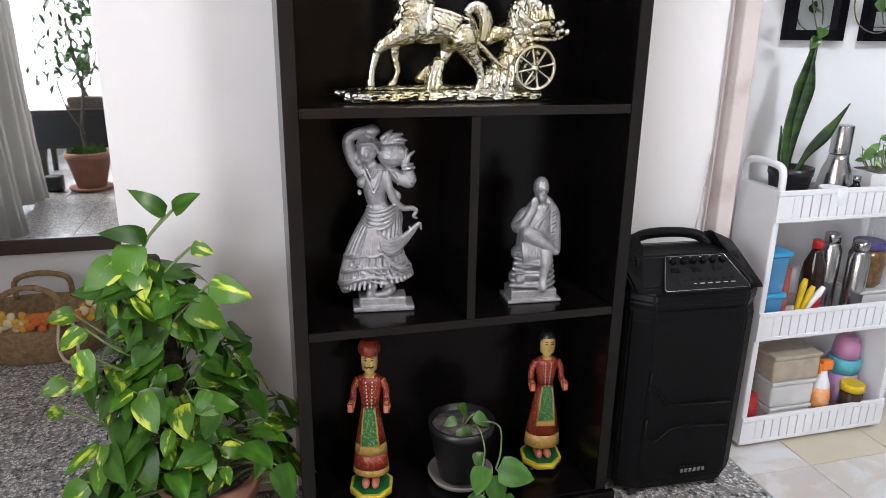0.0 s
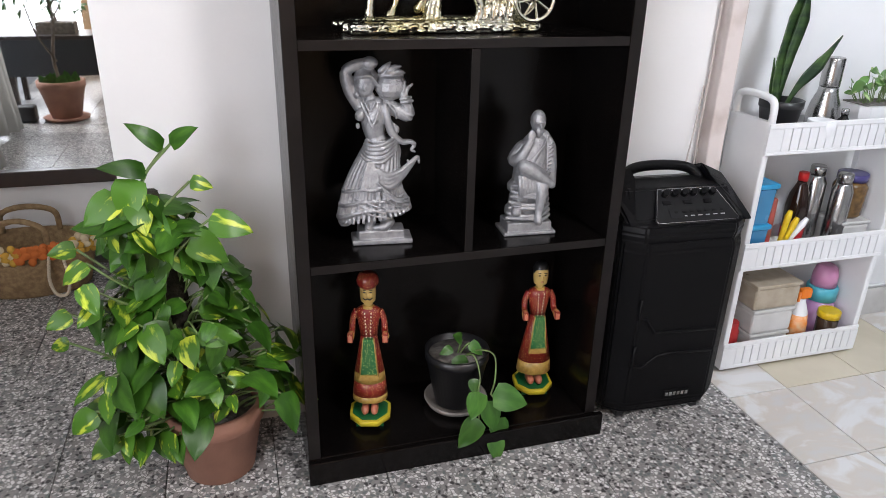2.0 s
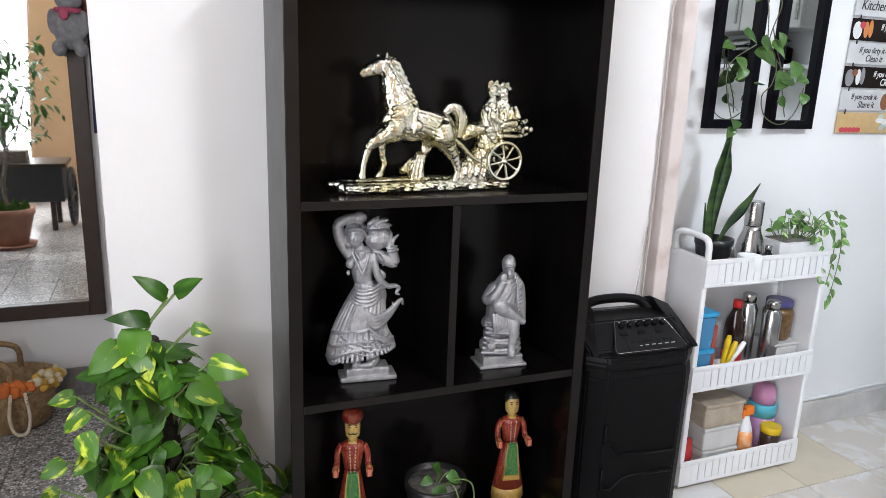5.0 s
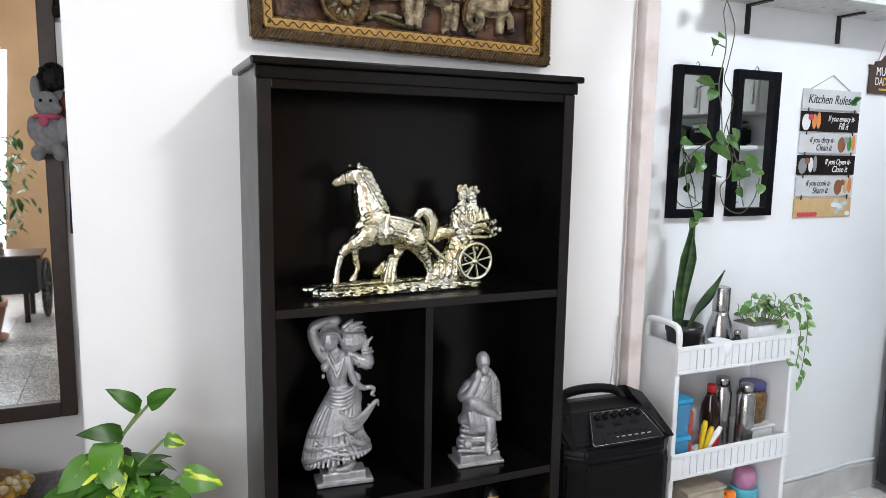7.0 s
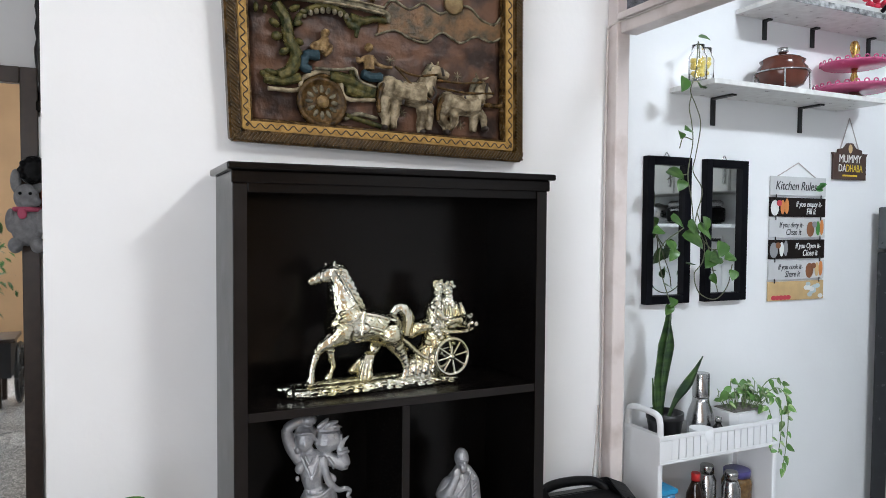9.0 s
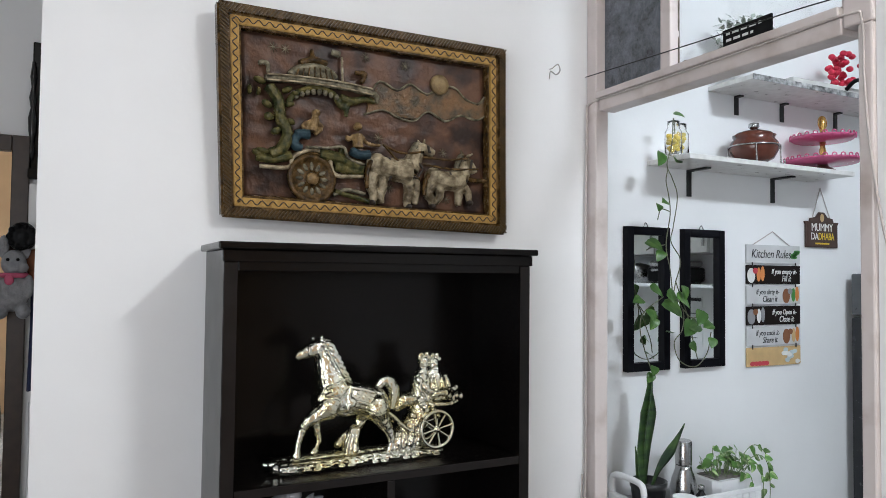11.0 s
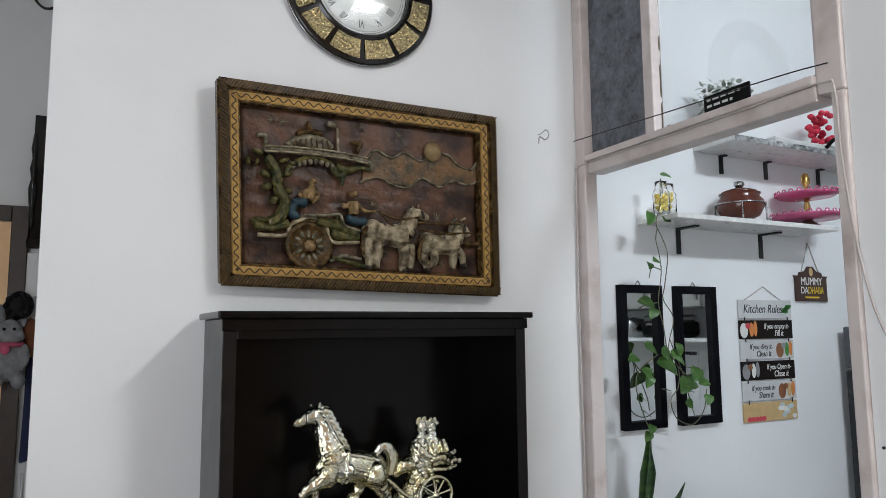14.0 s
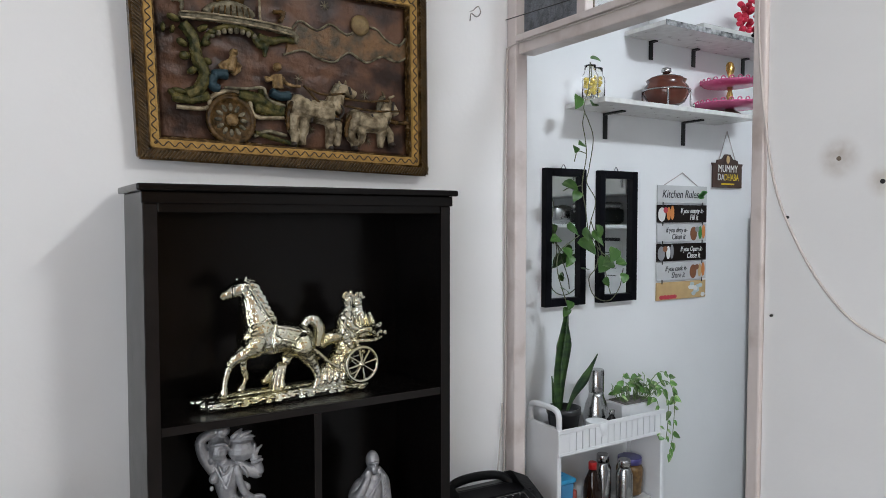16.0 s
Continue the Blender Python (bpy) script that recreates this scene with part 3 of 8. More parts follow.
CARRIAGE = [
    # plinth of rough ground
    ("c", [(-0.215, -0.01, 0.013), (-0.1, -0.02, 0.013), (0.05, -0.02, 0.013), (0.215, -0.015, 0.013)], [0.013, 0.016, 0.016, 0.014]),
    ("c", [(-0.205, 0.025, 0.015), (-0.05, 0.03, 0.015), (0.1, 0.03, 0.015), (0.21, 0.02, 0.015)], [0.014, 0.016, 0.016, 0.014]),
    ("c", [(-0.17, 0.005, 0.021), (0.05, 0.0, 0.021), (0.19, 0.0, 0.021)], [0.014, 0.014, 0.014]),
    ("c", [(-0.235, 0.02, 0.02), (-0.19, 0.0, 0.014)], [0.007, 0.013]),
    # tuft under the belly, drapery and pole of the chariot
    ("c", [(-0.03, 0.006, 0.025), (-0.026, 0.008, 0.055), (-0.016, 0.01, 0.085)], [0.018, 0.015, 0.010]),
    *[("c", [(-0.042 + 0.006 * k, -0.012, 0.024), (-0.036 + 0.005 * k, -0.011 + 0.004 * (k % 2), 0.055), (-0.024 + 0.004 * k, -0.004, 0.086)], [0.0045, 0.004, 0.002]) for k in range(6)],
    ('c', [(-0.0878, -0.036, 0.1729), (-0.0346, -0.036, 0.1622), (0.0214, -0.036, 0.143), (0.0662, -0.036, 0.1199), (0.1054, -0.036, 0.0842), (0.1278, -0.036, 0.0729)], [0.0052, 0.0052, 0.0052, 0.0052, 0.0052, 0.0052]),
    ('c', [(-0.0878, 0.036, 0.1729), (0.0214, 0.036, 0.143), (0.1054, 0.036, 0.0842)], [0.005, 0.005, 0.005]),
    ("c", [(0.085, 0, 0.032), (0.12, 0, 0.04), (0.15, 0, 0.045)], [0.014, 0.022, 0.024]),
    ("c", [(0.1, 0, 0.062), (0.13, 0, 0.078), (0.15, 0, 0.095)], [0.012, 0.022, 0.026]),
    ("c", [(0.15, 0, 0.045), (0.155, 0, 0.085), (0.165, 0, 0.125)], [0.02, 0.03, 0.03]),
    ("c", [(0.1, 0, 0.13), (0.12, 0, 0.145), (0.15, 0, 0.15)], [0.012, 0.02, 0.02]),
    ("c", [(0.13, -0.01, 0.148), (0.19, -0.01, 0.15), (0.245, 0, 0.158), (0.275, 0, 0.168)], [0.014, 0.018, 0.014, 0.008]),
    ("c", [(0.13, 0.03, 0.148), (0.19, 0.03, 0.15), (0.255, 0.02, 0.16)], [0.014, 0.018, 0.01]),
    ("c", [(0.18, -0.03, 0.135), (0.225, -0.036, 0.132), (0.26, -0.03, 0.136)], 0.005),
    # drapery folds and rough edges of the plinth
    *[("c", [(0.092 + 0.0058 * k, -0.014 - 0.0008 * k, 0.07 + 0.0036 * k), (0.086 + 0.0058 * k, -0.022 - 0.003 * (k % 3), 0.05), (0.084 + 0.0056 * k, -0.024, 0.026)], [0.0018, 0.0034, 0.003]) for k in range(13)],
    *[("b", (-0.2 + 0.0078 * k, -0.034 + 0.003 * math.sin(k * 2.3), 0.012 + 0.006 * math.sin(k * 1.7)), (0.010, 0.006, 0.0045)) for k in range(53)],
    *[("b", (0.14 + 0.03 * math.cos(k * 1.1) + 0.006 * k, -0.03, 0.12 + 0.018 * math.sin(k * 1.9)), 0.0085) for k in range(10)],
    *[("c", [(0.155 + 0.02 * k, -0.026, 0.2), (0.148 + 0.024 * k, -0.034, 0.178 - 0.004 * (k % 2)), (0.158 + 0.02 * k, -0.03, 0.16)], 0.0045) for k in range(4)],
    *[("b", (0.15 + 0.0125 * k, -0.026, 0.148 + 0.004 * (k % 2)), 0.008) for k in range(11)],
    *[("b", (0.174 + 0.013 * math.cos(k * 1.05), -0.004, 0.252 + 0.010 * math.sin(k * 1.05)), 0.008) for k in range(6)],
    *[("b", (0.205 + 0.013 * math.cos(k * 1.05), -0.004, 0.249 + 0.010 * math.sin(k * 1.05)), 0.008) for k in range(6)],
    # two plain seated shapes
    ("c", [(0.168, 0.0, 0.155), (0.168, 0.0, 0.19), (0.172, 0.0, 0.215)], [0.030, 0.028, 0.017]), ("b", (0.174, 0.0, 0.241), (0.016, 0.017, 0.019)),
    ("c", [(0.212, 0.0, 0.155), (0.21, 0.0, 0.19), (0.206, 0.0, 0.213)], [0.033, 0.030, 0.017]), ("b", (0.203, 0.0, 0.237), (0.016, 0.017, 0.018)),
    ("c", [(0.15, -0.02, 0.2), (0.172, -0.032, 0.172), (0.2, -0.03, 0.162)], 0.008), ("c", [(0.235, -0.01, 0.2), (0.24, -0.024, 0.17), (0.205, -0.032, 0.165)], 0.008),
    ("c", [(0.19, -0.03, 0.16), (0.215, -0.04, 0.165), (0.235, -0.035, 0.152)], 0.010),
]
figurine = thing("chariot_figurine", "shiny champagne-gold horse and carriage figurine on the upper shelf board", "figurine", pose(0.366, 0.105, 1.0712, 0, 0, 3))


def is_low(it):
    return max(p[2] for p in (it[1] if it[0] == "c" else [it[1]])) < 0.024


fuse(part("plinth", blob_mesh(add_box(bmesh.new(), -0.212, 0.214, -0.034, 0.04, 0.0, 0.022, 0.004), [it for it in CARRIAGE if is_low(it)], 10), GOLDSILVER, figurine, "rough cast ground plinth"), 0.0017, 1, 0.0035, 0.007)
fuse(part("horse", blob_mesh(bmesh.new(), horse_items()), GOLDSILVER, figurine), 0.0016, 2, 0.0034, 0.009)
fuse(part("carriage", blob_mesh(bmesh.new(), [it for it in CARRIAGE if not is_low(it)], 12), GOLDSILVER, figurine), 0.0016, 1, 0.005, 0.009)
for yy in (-0.042, 0.042):
    wb = bmesh.new()
    add_tube(wb, [(0.195 + 0.046 * math.cos(a), yy, 0.072 + 0.046 * math.sin(a)) for a in [2 * math.pi * i / 28 for i in range(29)]], 0.0052, 8)
    add_ball(wb, (0.195, yy, 0.072), 0.009, 10)
    for i in range(8):
        a = math.pi / 4 * i + 0.2
        add_tube(wb, [(0.195, yy, 0.072), (0.195 + 0.045 * math.cos(a), yy, 0.072 + 0.045 * math.sin(a))], 0.0034, 6)
    add_tube(wb, [(0.195, yy, 0.072), (0.195, yy * 0.3, 0.072)], 0.005, 8)
    fuse(part("wheel", wb, GOLDSILVER, figurine, "spoked carriage wheel"), 0.0014, 1)

# silver statue with a water pot
lady = bmesh.new()
add_box(lady, -0.072, 0.07, -0.032, 0.032, 0, 0.013, 0.003)
add_box(lady, -0.058, 0.052, -0.026, 0.026, 0.012, 0.034, 0.004)
items = [
    ("c", [(-0.004, 0, 0.225), (-0.012, 0, 0.256), (-0.016, 0, 0.285), (-0.014, 0, 0.315)], [0.03, 0.0225, 0.028, 0.03]),
    ("c", [(-0.03, -0.004, 0.318), (-0.046, -0.012, 0.304)], [0.016, 0.0125]), ("c", [(-0.016, -0.008, 0.318), (-0.018, -0.02, 0.3)], [0.016, 0.0145]), ("b", (-0.052, -0.014, 0.282), (0.005, 0.004, 0.007)),
    ("c", [(-0.018, 0, 0.325), (-0.027, 0, 0.348)], [0.015, 0.013]),
    ("b", (-0.034, -0.006, 0.372), (0.0225, 0.023, 0.03), (0, 10, 0)), ("b", (-0.03, 0.006, 0.386), (0.027, 0.022, 0.022)), ("b", (-0.022, 0.002, 0.416), (0.019, 0.016, 0.014)), ("b", (-0.036, -0.028, 0.368), (0.004, 0.004, 0.008)), ("b", (-0.052, -0.012, 0.35), (0.006, 0.005, 0.008)),
    ("c", [(-0.054, -0.008, 0.386), (-0.04, -0.025, 0.392), (-0.02, -0.024, 0.39), (-0.008, -0.014, 0.372)], 0.004),
    # round water pot with a leafy mouth
    ("b", (0.024, 0.002, 0.366), (0.037, 0.033, 0.031)), ("c", [(0.008, 0, 0.392), (0.024, -0.004, 0.394), (0.042, 0, 0.391)], [0.012, 0.014, 0.011]),
    ("c", [(0.0, -0.008, 0.4), (0.012, -0.01, 0.41), (0.022, -0.006, 0.417)], [0.006, 0.006, 0.003]), ("c", [(0.016, -0.012, 0.398), (0.028, -0.012, 0.408), (0.044, -0.01, 0.41)], [0.006, 0.006, 0.003]), ("c", [(0.026, -0.012, 0.396), (0.04, -0.014, 0.4), (0.054, -0.01, 0.396)], [0.005, 0.005, 0.002]),
    # raised arm and holding arm with bangles
    ("c", [(-0.046, 0.004, 0.322), (-0.064, 0.006, 0.356), (-0.074, 0.006, 0.394), (-0.056, 0.004, 0.41), (-0.034, 0.004, 0.416)], [0.015, 0.0165, 0.0135, 0.012, 0.010]),
    ("c", [(0.016, 0.0, 0.322), (0.04, -0.004, 0.312), (0.062, -0.006, 0.302), (0.058, -0.01, 0.328), (0.05, -0.014, 0.346)], [0.0165, 0.0165, 0.0145, 0.0115, 0.009]),
    ("c", [(0.05, -0.016, 0.346), (0.058, -0.016, 0.362), (0.07, -0.012, 0.372)], [0.008, 0.005, 0.0025]), ("c", [(0.048, -0.018, 0.35), (0.05, -0.018, 0.366), (0.054, -0.014, 0.378)], [0.006, 0.004, 0.002]),
    ("c", [(0.044, -0.02, 0.333), (0.056, -0.024, 0.335), (0.07, -0.014, 0.336)], 0.0035), ("c", [(0.043, -0.02, 0.341), (0.054, -0.024, 0.343), (0.066, -0.014, 0.344)], 0.0035), ("c", [(0.022, -0.018, 0.324), (0.03, -0.022, 0.312), (0.034, -0.014, 0.298)], 0.003),
    ("c", [(-0.044, -0.02, 0.334), (-0.03, -0.032, 0.304), (-0.022, -0.036, 0.284), (-0.012, -0.034, 0.306), (-0.002, -0.022, 0.33)], 0.003), ("c", [(-0.036, -0.024, 0.336), (-0.026, -0.031, 0.318), (-0.014, -0.026, 0.334)], 0.0026),
    # scarf ends and the wide swinging cloth
    ("c", [(0.008, -0.02, 0.326), (0.016, -0.022, 0.285), (0.026, -0.018, 0.262), (0.046, -0.01, 0.243), (0.066, -0.005, 0.241), (0.077, -0.003, 0.233), (0.07, -0.002, 0.222), (0.078, 0, 0.216)], [0.008, 0.009, 0.009, 0.007, 0.006, 0.005, 0.004, 0.003]),
    ("c", [(0.034, 0.002, 0.243), (0.042, 0.002, 0.215), (0.036, 0.002, 0.188)], [0.006, 0.005, 0.005]), ("c", [(0.02, -0.012, 0.286), (0.034, -0.014, 0.276), (0.036, -0.012, 0.268)], 0.0055),
    ("c", [(-0.03, 0, 0.09), (-0.026, -0.004, 0.055), (-0.032, -0.014, 0.04)], [0.02, 0.013, 0.011]), ("c", [(0.01, 0, 0.09), (0.012, -0.004, 0.055), (0.004, -0.016, 0.04)], [0.022, 0.015, 0.012]), ("c", [(0.018, -0.01, 0.05), (0.004, -0.022, 0.043), (-0.016, -0.02, 0.04)], [0.012, 0.010, 0.007]),
]
for k in range(4):
    items.append(("c", [(-0.012, -0.04, 0.186 - 0.008 * k), (0.012, -0.036, 0.172 - 0.009 * k), (0.044, -0.02, 0.178 - 0.006 * k), (0.068, -0.008, 0.194 - 0.003 * k), (0.084, -0.002, 0.204), (0.088, 0, 0.19)], [0.006, 0.0065, 0.006, 0.005, 0.004, 0.003]))
for k in range(9):
    items.append(("b", (-0.004 + 0.008 * k, -0.044 + 0.004 * k, 0.168 - 0.005 * k + 0.0011 * k * k), 0.0032))
# pleated skirt with a wavy hem and raised borders
SKIRT_ROWS = [(0.25, 0.003, 0.033, 0.026), (0.225, -0.002, 0.043, 0.033), (0.2, -0.008, 0.051, 0.037), (0.17, -0.016, 0.059, 0.041), (0.14, -0.022, 0.066, 0.043), (0.11, -0.023, 0.073, 0.045), (0.086, -0.02, 0.081, 0.046), (0.07, -0.015, 0.079, 0.043)]
rings = []
for j, (w, cx, rx, ry) in enumerate(SKIRT_ROWS):
    amp = 0.016 + 0.010 * j
    ring = []
    for i in range(120):
        a = 2 * math.pi * i / 120
        k = 1 + amp * math.cos(29 * a + 0.45 * j)
        lift = 0.010 * math.sin(3 * a + 0.8) * (j / 7) ** 2 + (0.017 * math.cos(a) * (j / 7) ** 2)
        ring.append(lady.verts.new((cx + rx * k * math.cos(a), ry * k * math.sin(a), w + lift)))
    rings.append(ring)
for a, b in zip(rings, rings[1:]):
    for i in range(120):
        lady.faces.new((b[i], b[(i + 1) % 120], a[(i + 1) % 120], a[i]))
lady.faces.new(list(rings[0]))
lady.faces.new(list(reversed(rings[-1])))
for j, r in ((6, 0.0042), (5, 0.0034), (4, 0.003)):
    w, cx, rx, ry = SKIRT_ROWS[j]
    for i in range(40):
        a = math.pi + math.pi * (i + 0.5) / 40
        lift = 0.010 * math.sin(3 * a + 0.8) * (j / 7) ** 2 + 0.017 * math.cos(a) * (j / 7) ** 2
        items.append(("b", (cx + rx * 1.03 * math.cos(a), ry * 1.03 * math.sin(a), w + lift), (r, r, r * 1.25)))
for k in range(5):
    items.append(("c", [(-0.046 + 0.003 * k, -0.012, 0.216 + 0.008 * k), (-0.03, -0.032, 0.206 + 0.009 * k), (0.0, -0.04, 0.205 + 0.010 * k), (0.034, -0.014, 0.228 + 0.007 * k)], 0.0042))
for k in range(7):
    items.append(("c", [(-0.034 + 0.002 * k, -0.040, 0.204), (-0.045 + 0.0055 * k, -0.046, 0.17), (-0.05 + 0.0065 * k, -0.047, 0.148 - 0.004 * math.sin(k * 0.52))], 0.0026))
for k in range(8):
    items.append(("b", (-0.051 + 0.0062 * k, -0.049, 0.146 - 0.006 * math.sin(k * 0.45)), 0.0034))
for k in range(3):
    items.append(("c", [(-0.078 + 0.005 * k, -0.016, 0.142 - 0.013 * k), (-0.062, -0.038, 0.12 - 0.013 * k), (-0.02, -0.05, 0.104 - 0.012 * k), (0.004, -0.05, 0.1 - 0.012 * k)], 0.0022))
    items.append(("c", [(-0.012 + 0.006 * k, -0.05, 0.158 - 0.006 * k), (0.014, -0.05, 0.132 - 0.010 * k), (0.04, -0.04, 0.116 - 0.010 * k), (0.062, -0.02, 0.113 - 0.010 * k)], 0.0022))
for k in range(22):
    a = k / 21
    items.append(("b", (-0.074 + 0.076 * a, -0.03 - 0.021 * math.sin(a * 1.6), 0.115 - 0.03 * a), 0.0024))
    items.append(("b", (-0.004 + 0.066 * a, -0.052 + 0.03 * a * a, 0.134 - 0.034 * a), 0.0024))
for k in range(20):
    a = math.pi + math.pi * (k + 0.5) / 20
    items.append(("c", [(-0.015 + 0.074 * math.cos(a), 0.042 * math.sin(a), 0.092 + 0.012 * math.cos(a)), (-0.015 + 0.083 * math.cos(a), 0.05 * math.sin(a), 0.07 + 0.014 * math.cos(a))], [0.003, 0.0042]))
blob_mesh(lady, items, 14)
ob = solid("lady_statue", lady, SILVERPAINT, "silver painted statue with a water pot standing on the middle board", "statue", m=pose(0.228, 0.118, 0.5912, 0, 0, -6))
fuse(ob, 0.0015, 1, 0.0007, 0.004)

# silver seated statue
sage = bmesh.new()
add_box(sage, -0.066, 0.068, -0.04, 0.04, 0, 0.009, 0.002)
add_box(sage, -0.056, 0.058, -0.034, 0.034, 0.008, 0.032, 0.003)
items = [("b", (0.0, 0.004, 0.055), (0.056, 0.034, 0.03)), ("b", (0.004, 0.006, 0.085), (0.05, 0.032, 0.026)), ("b", (-0.005, 0.008, 0.115), (0.046, 0.03, 0.026))]
for k in range(7):
    zz = 0.04 + 0.014 * k
    items.append(("c", [(-0.054 + 0.002 * k, -0.016, zz), (-0.015, -0.036, zz + 0.004 * (-1) ** k), (0.03, -0.036, zz), (0.055 - 0.002 * k, -0.014, zz + 0.003)], 0.0052))
items += [
    ("c", [(0.005, 0.008, 0.13), (0.006, 0.006, 0.18), (0.012, 0.004, 0.218)], [0.042, 0.04, 0.031]), ("c", [(0.012, 0.0, 0.24), (0.012, -0.004, 0.262)], [0.014, 0.012]),
    ("b", (0.012, -0.008, 0.279), (0.0185, 0.022, 0.0265)), ("b", (0.022, 0.012, 0.238), (0.026, 0.016, 0.02)), ("b", (0.012, -0.022, 0.258), (0.011, 0.009, 0.013)), ("b", (0.012, -0.03, 0.268), (0.003, 0.004, 0.006)), ("c", [(0.002, -0.027, 0.277), (0.012, -0.031, 0.279), (0.022, -0.027, 0.277)], 0.0022), ("b", (-0.035, -0.03, 0.062), (0.013, 0.012, 0.014)), ("b", (-0.035, -0.03, 0.078), (0.015, 0.014, 0.003)),
    ("c", [(0.034, 0.008, 0.238), (0.045, 0.004, 0.21), (0.05, -0.004, 0.165), (0.056, -0.012, 0.125)], [0.015, 0.021, 0.019, 0.012]),
    ("c", [(-0.018, 0.004, 0.21), (-0.038, 0, 0.185), (-0.03, -0.02, 0.195), (-0.012, -0.03, 0.235)], [0.02, 0.018, 0.013, 0.010]),
    ("b", (-0.01, -0.031, 0.248), (0.010, 0.006, 0.014)),
    ("c", [(0.03, -0.012, 0.142), (-0.005, -0.035, 0.165), (-0.026, -0.036, 0.178)], [0.02, 0.019, 0.016]),
    ("c", [(-0.026, -0.036, 0.175), (0.01, -0.044, 0.155), (0.046, -0.04, 0.13)], [0.015, 0.0125, 0.01]),
    ("c", [(0.02, -0.03, 0.142), (0.022, -0.044, 0.11), (0.018, -0.044, 0.07), (0.016, -0.05, 0.045)], [0.02, 0.0145, 0.0105, 0.009]),
    ("b", (0.016, -0.05, 0.042), (0.01, 0.014, 0.012)),
]
for k in range(9):
    items.append(("c", [(0.036 - 0.003 * k, -0.018 - 0.001 * k, 0.246 - 0.006 * k), (0.02 - 0.004 * k, -0.033, 0.222 - 0.007 * k), (-0.008 - 0.002 * k, -0.033, 0.19 - 0.004 * k)], 0.0021))
    items.append(("c", [(0.05, 0.0, 0.232 - 0.01 * k), (0.052, -0.016, 0.226 - 0.01 * k), (0.036, -0.03, 0.222 - 0.01 * k)], 0.002))
for k in range(5):
    items.append(("c", [(-0.034 + 0.008 * k, -0.034, 0.15), (-0.032 + 0.008 * k, -0.04, 0.125), (-0.03 + 0.008 * k, -0.036, 0.104)], [0.006, 0.006, 0.004]))
blob_mesh(sage, items, 14)
ob = solid("seated_statue", sage, SILVERPAINT, "silver painted seated robed statue on a rock pedestal", "statue", m=pose(0.59, 0.1, 0.5912, 0, 0, -4))
fuse(ob, 0.0015, 1, 0.0007, 0.004)

# painted wooden dolls


def dotted(name, base, dot, scale):
    m = mat(name, base, rough=0.35, scale=20)
    nt = m.node_tree
    b = nt.nodes["Principled BSDF"]
    ramp = [n for n in nt.nodes if n.type == "VALTORGB"][0]
    tc = [n for n in nt.nodes if n.type == "TEX_COORD"][0]
    vo = nt.nodes.new("ShaderNodeTexVoronoi")
    vo.inputs["Scale"].default_value, vo.inputs["Randomness"].default_value = scale, 0.7
    nt.links.new(tc.outputs["Object"], vo.inputs["Vector"])
    lt = nt.nodes.new("ShaderNodeMapRange")
    lt.inputs["From Min"].default_value, lt.inputs["From Max"].default_value = 0.24, 0.34
    nt.links.new(vo.outputs["Distance"], lt.inputs["Value"])
    mx = nt.nodes.new("ShaderNodeMix")
    mx.data_type = "RGBA"
    mx.inputs["A"].default_value = (*dot, 1)
    nt.links.new(lt.outputs[0], mx.inputs["Factor"])
    nt.links.new(ramp.outputs[0], mx.inputs["B"])
    nt.links.new(mx.outputs["Result"], b.inputs["Base Color"])
    return m


DOLL = [
    dotted("doll_red_cloth", (0.21, 0.015, 0.012), (0.50, 0.30, 0.11), 190), dotted("doll_green_cloth", (0.010, 0.12, 0.032), (0.30, 0.40, 0.12), 170),
    mat("doll_gold_paint", (0.42, 0.27, 0.07), (0.30, 0.18, 0.04), rough=0.35, scale=120), mat("doll_yellow_skin", (0.58, 0.40, 0.13), rough=0.4, scale=30),
    mat("doll_pink_wood", (0.50, 0.17, 0.10), rough=0.4, scale=30), mat("doll_base_green", (0.01, 0.13, 0.04), rough=0.3, scale=20),
    mat("doll_base_yellow", (0.62, 0.50, 0.03), rough=0.3, scale=20), mat("doll_black_paint", (0.01, 0.01, 0.01), rough=0.35), mat("doll_white_dots", (0.75, 0.68, 0.52), rough=0.4),
]


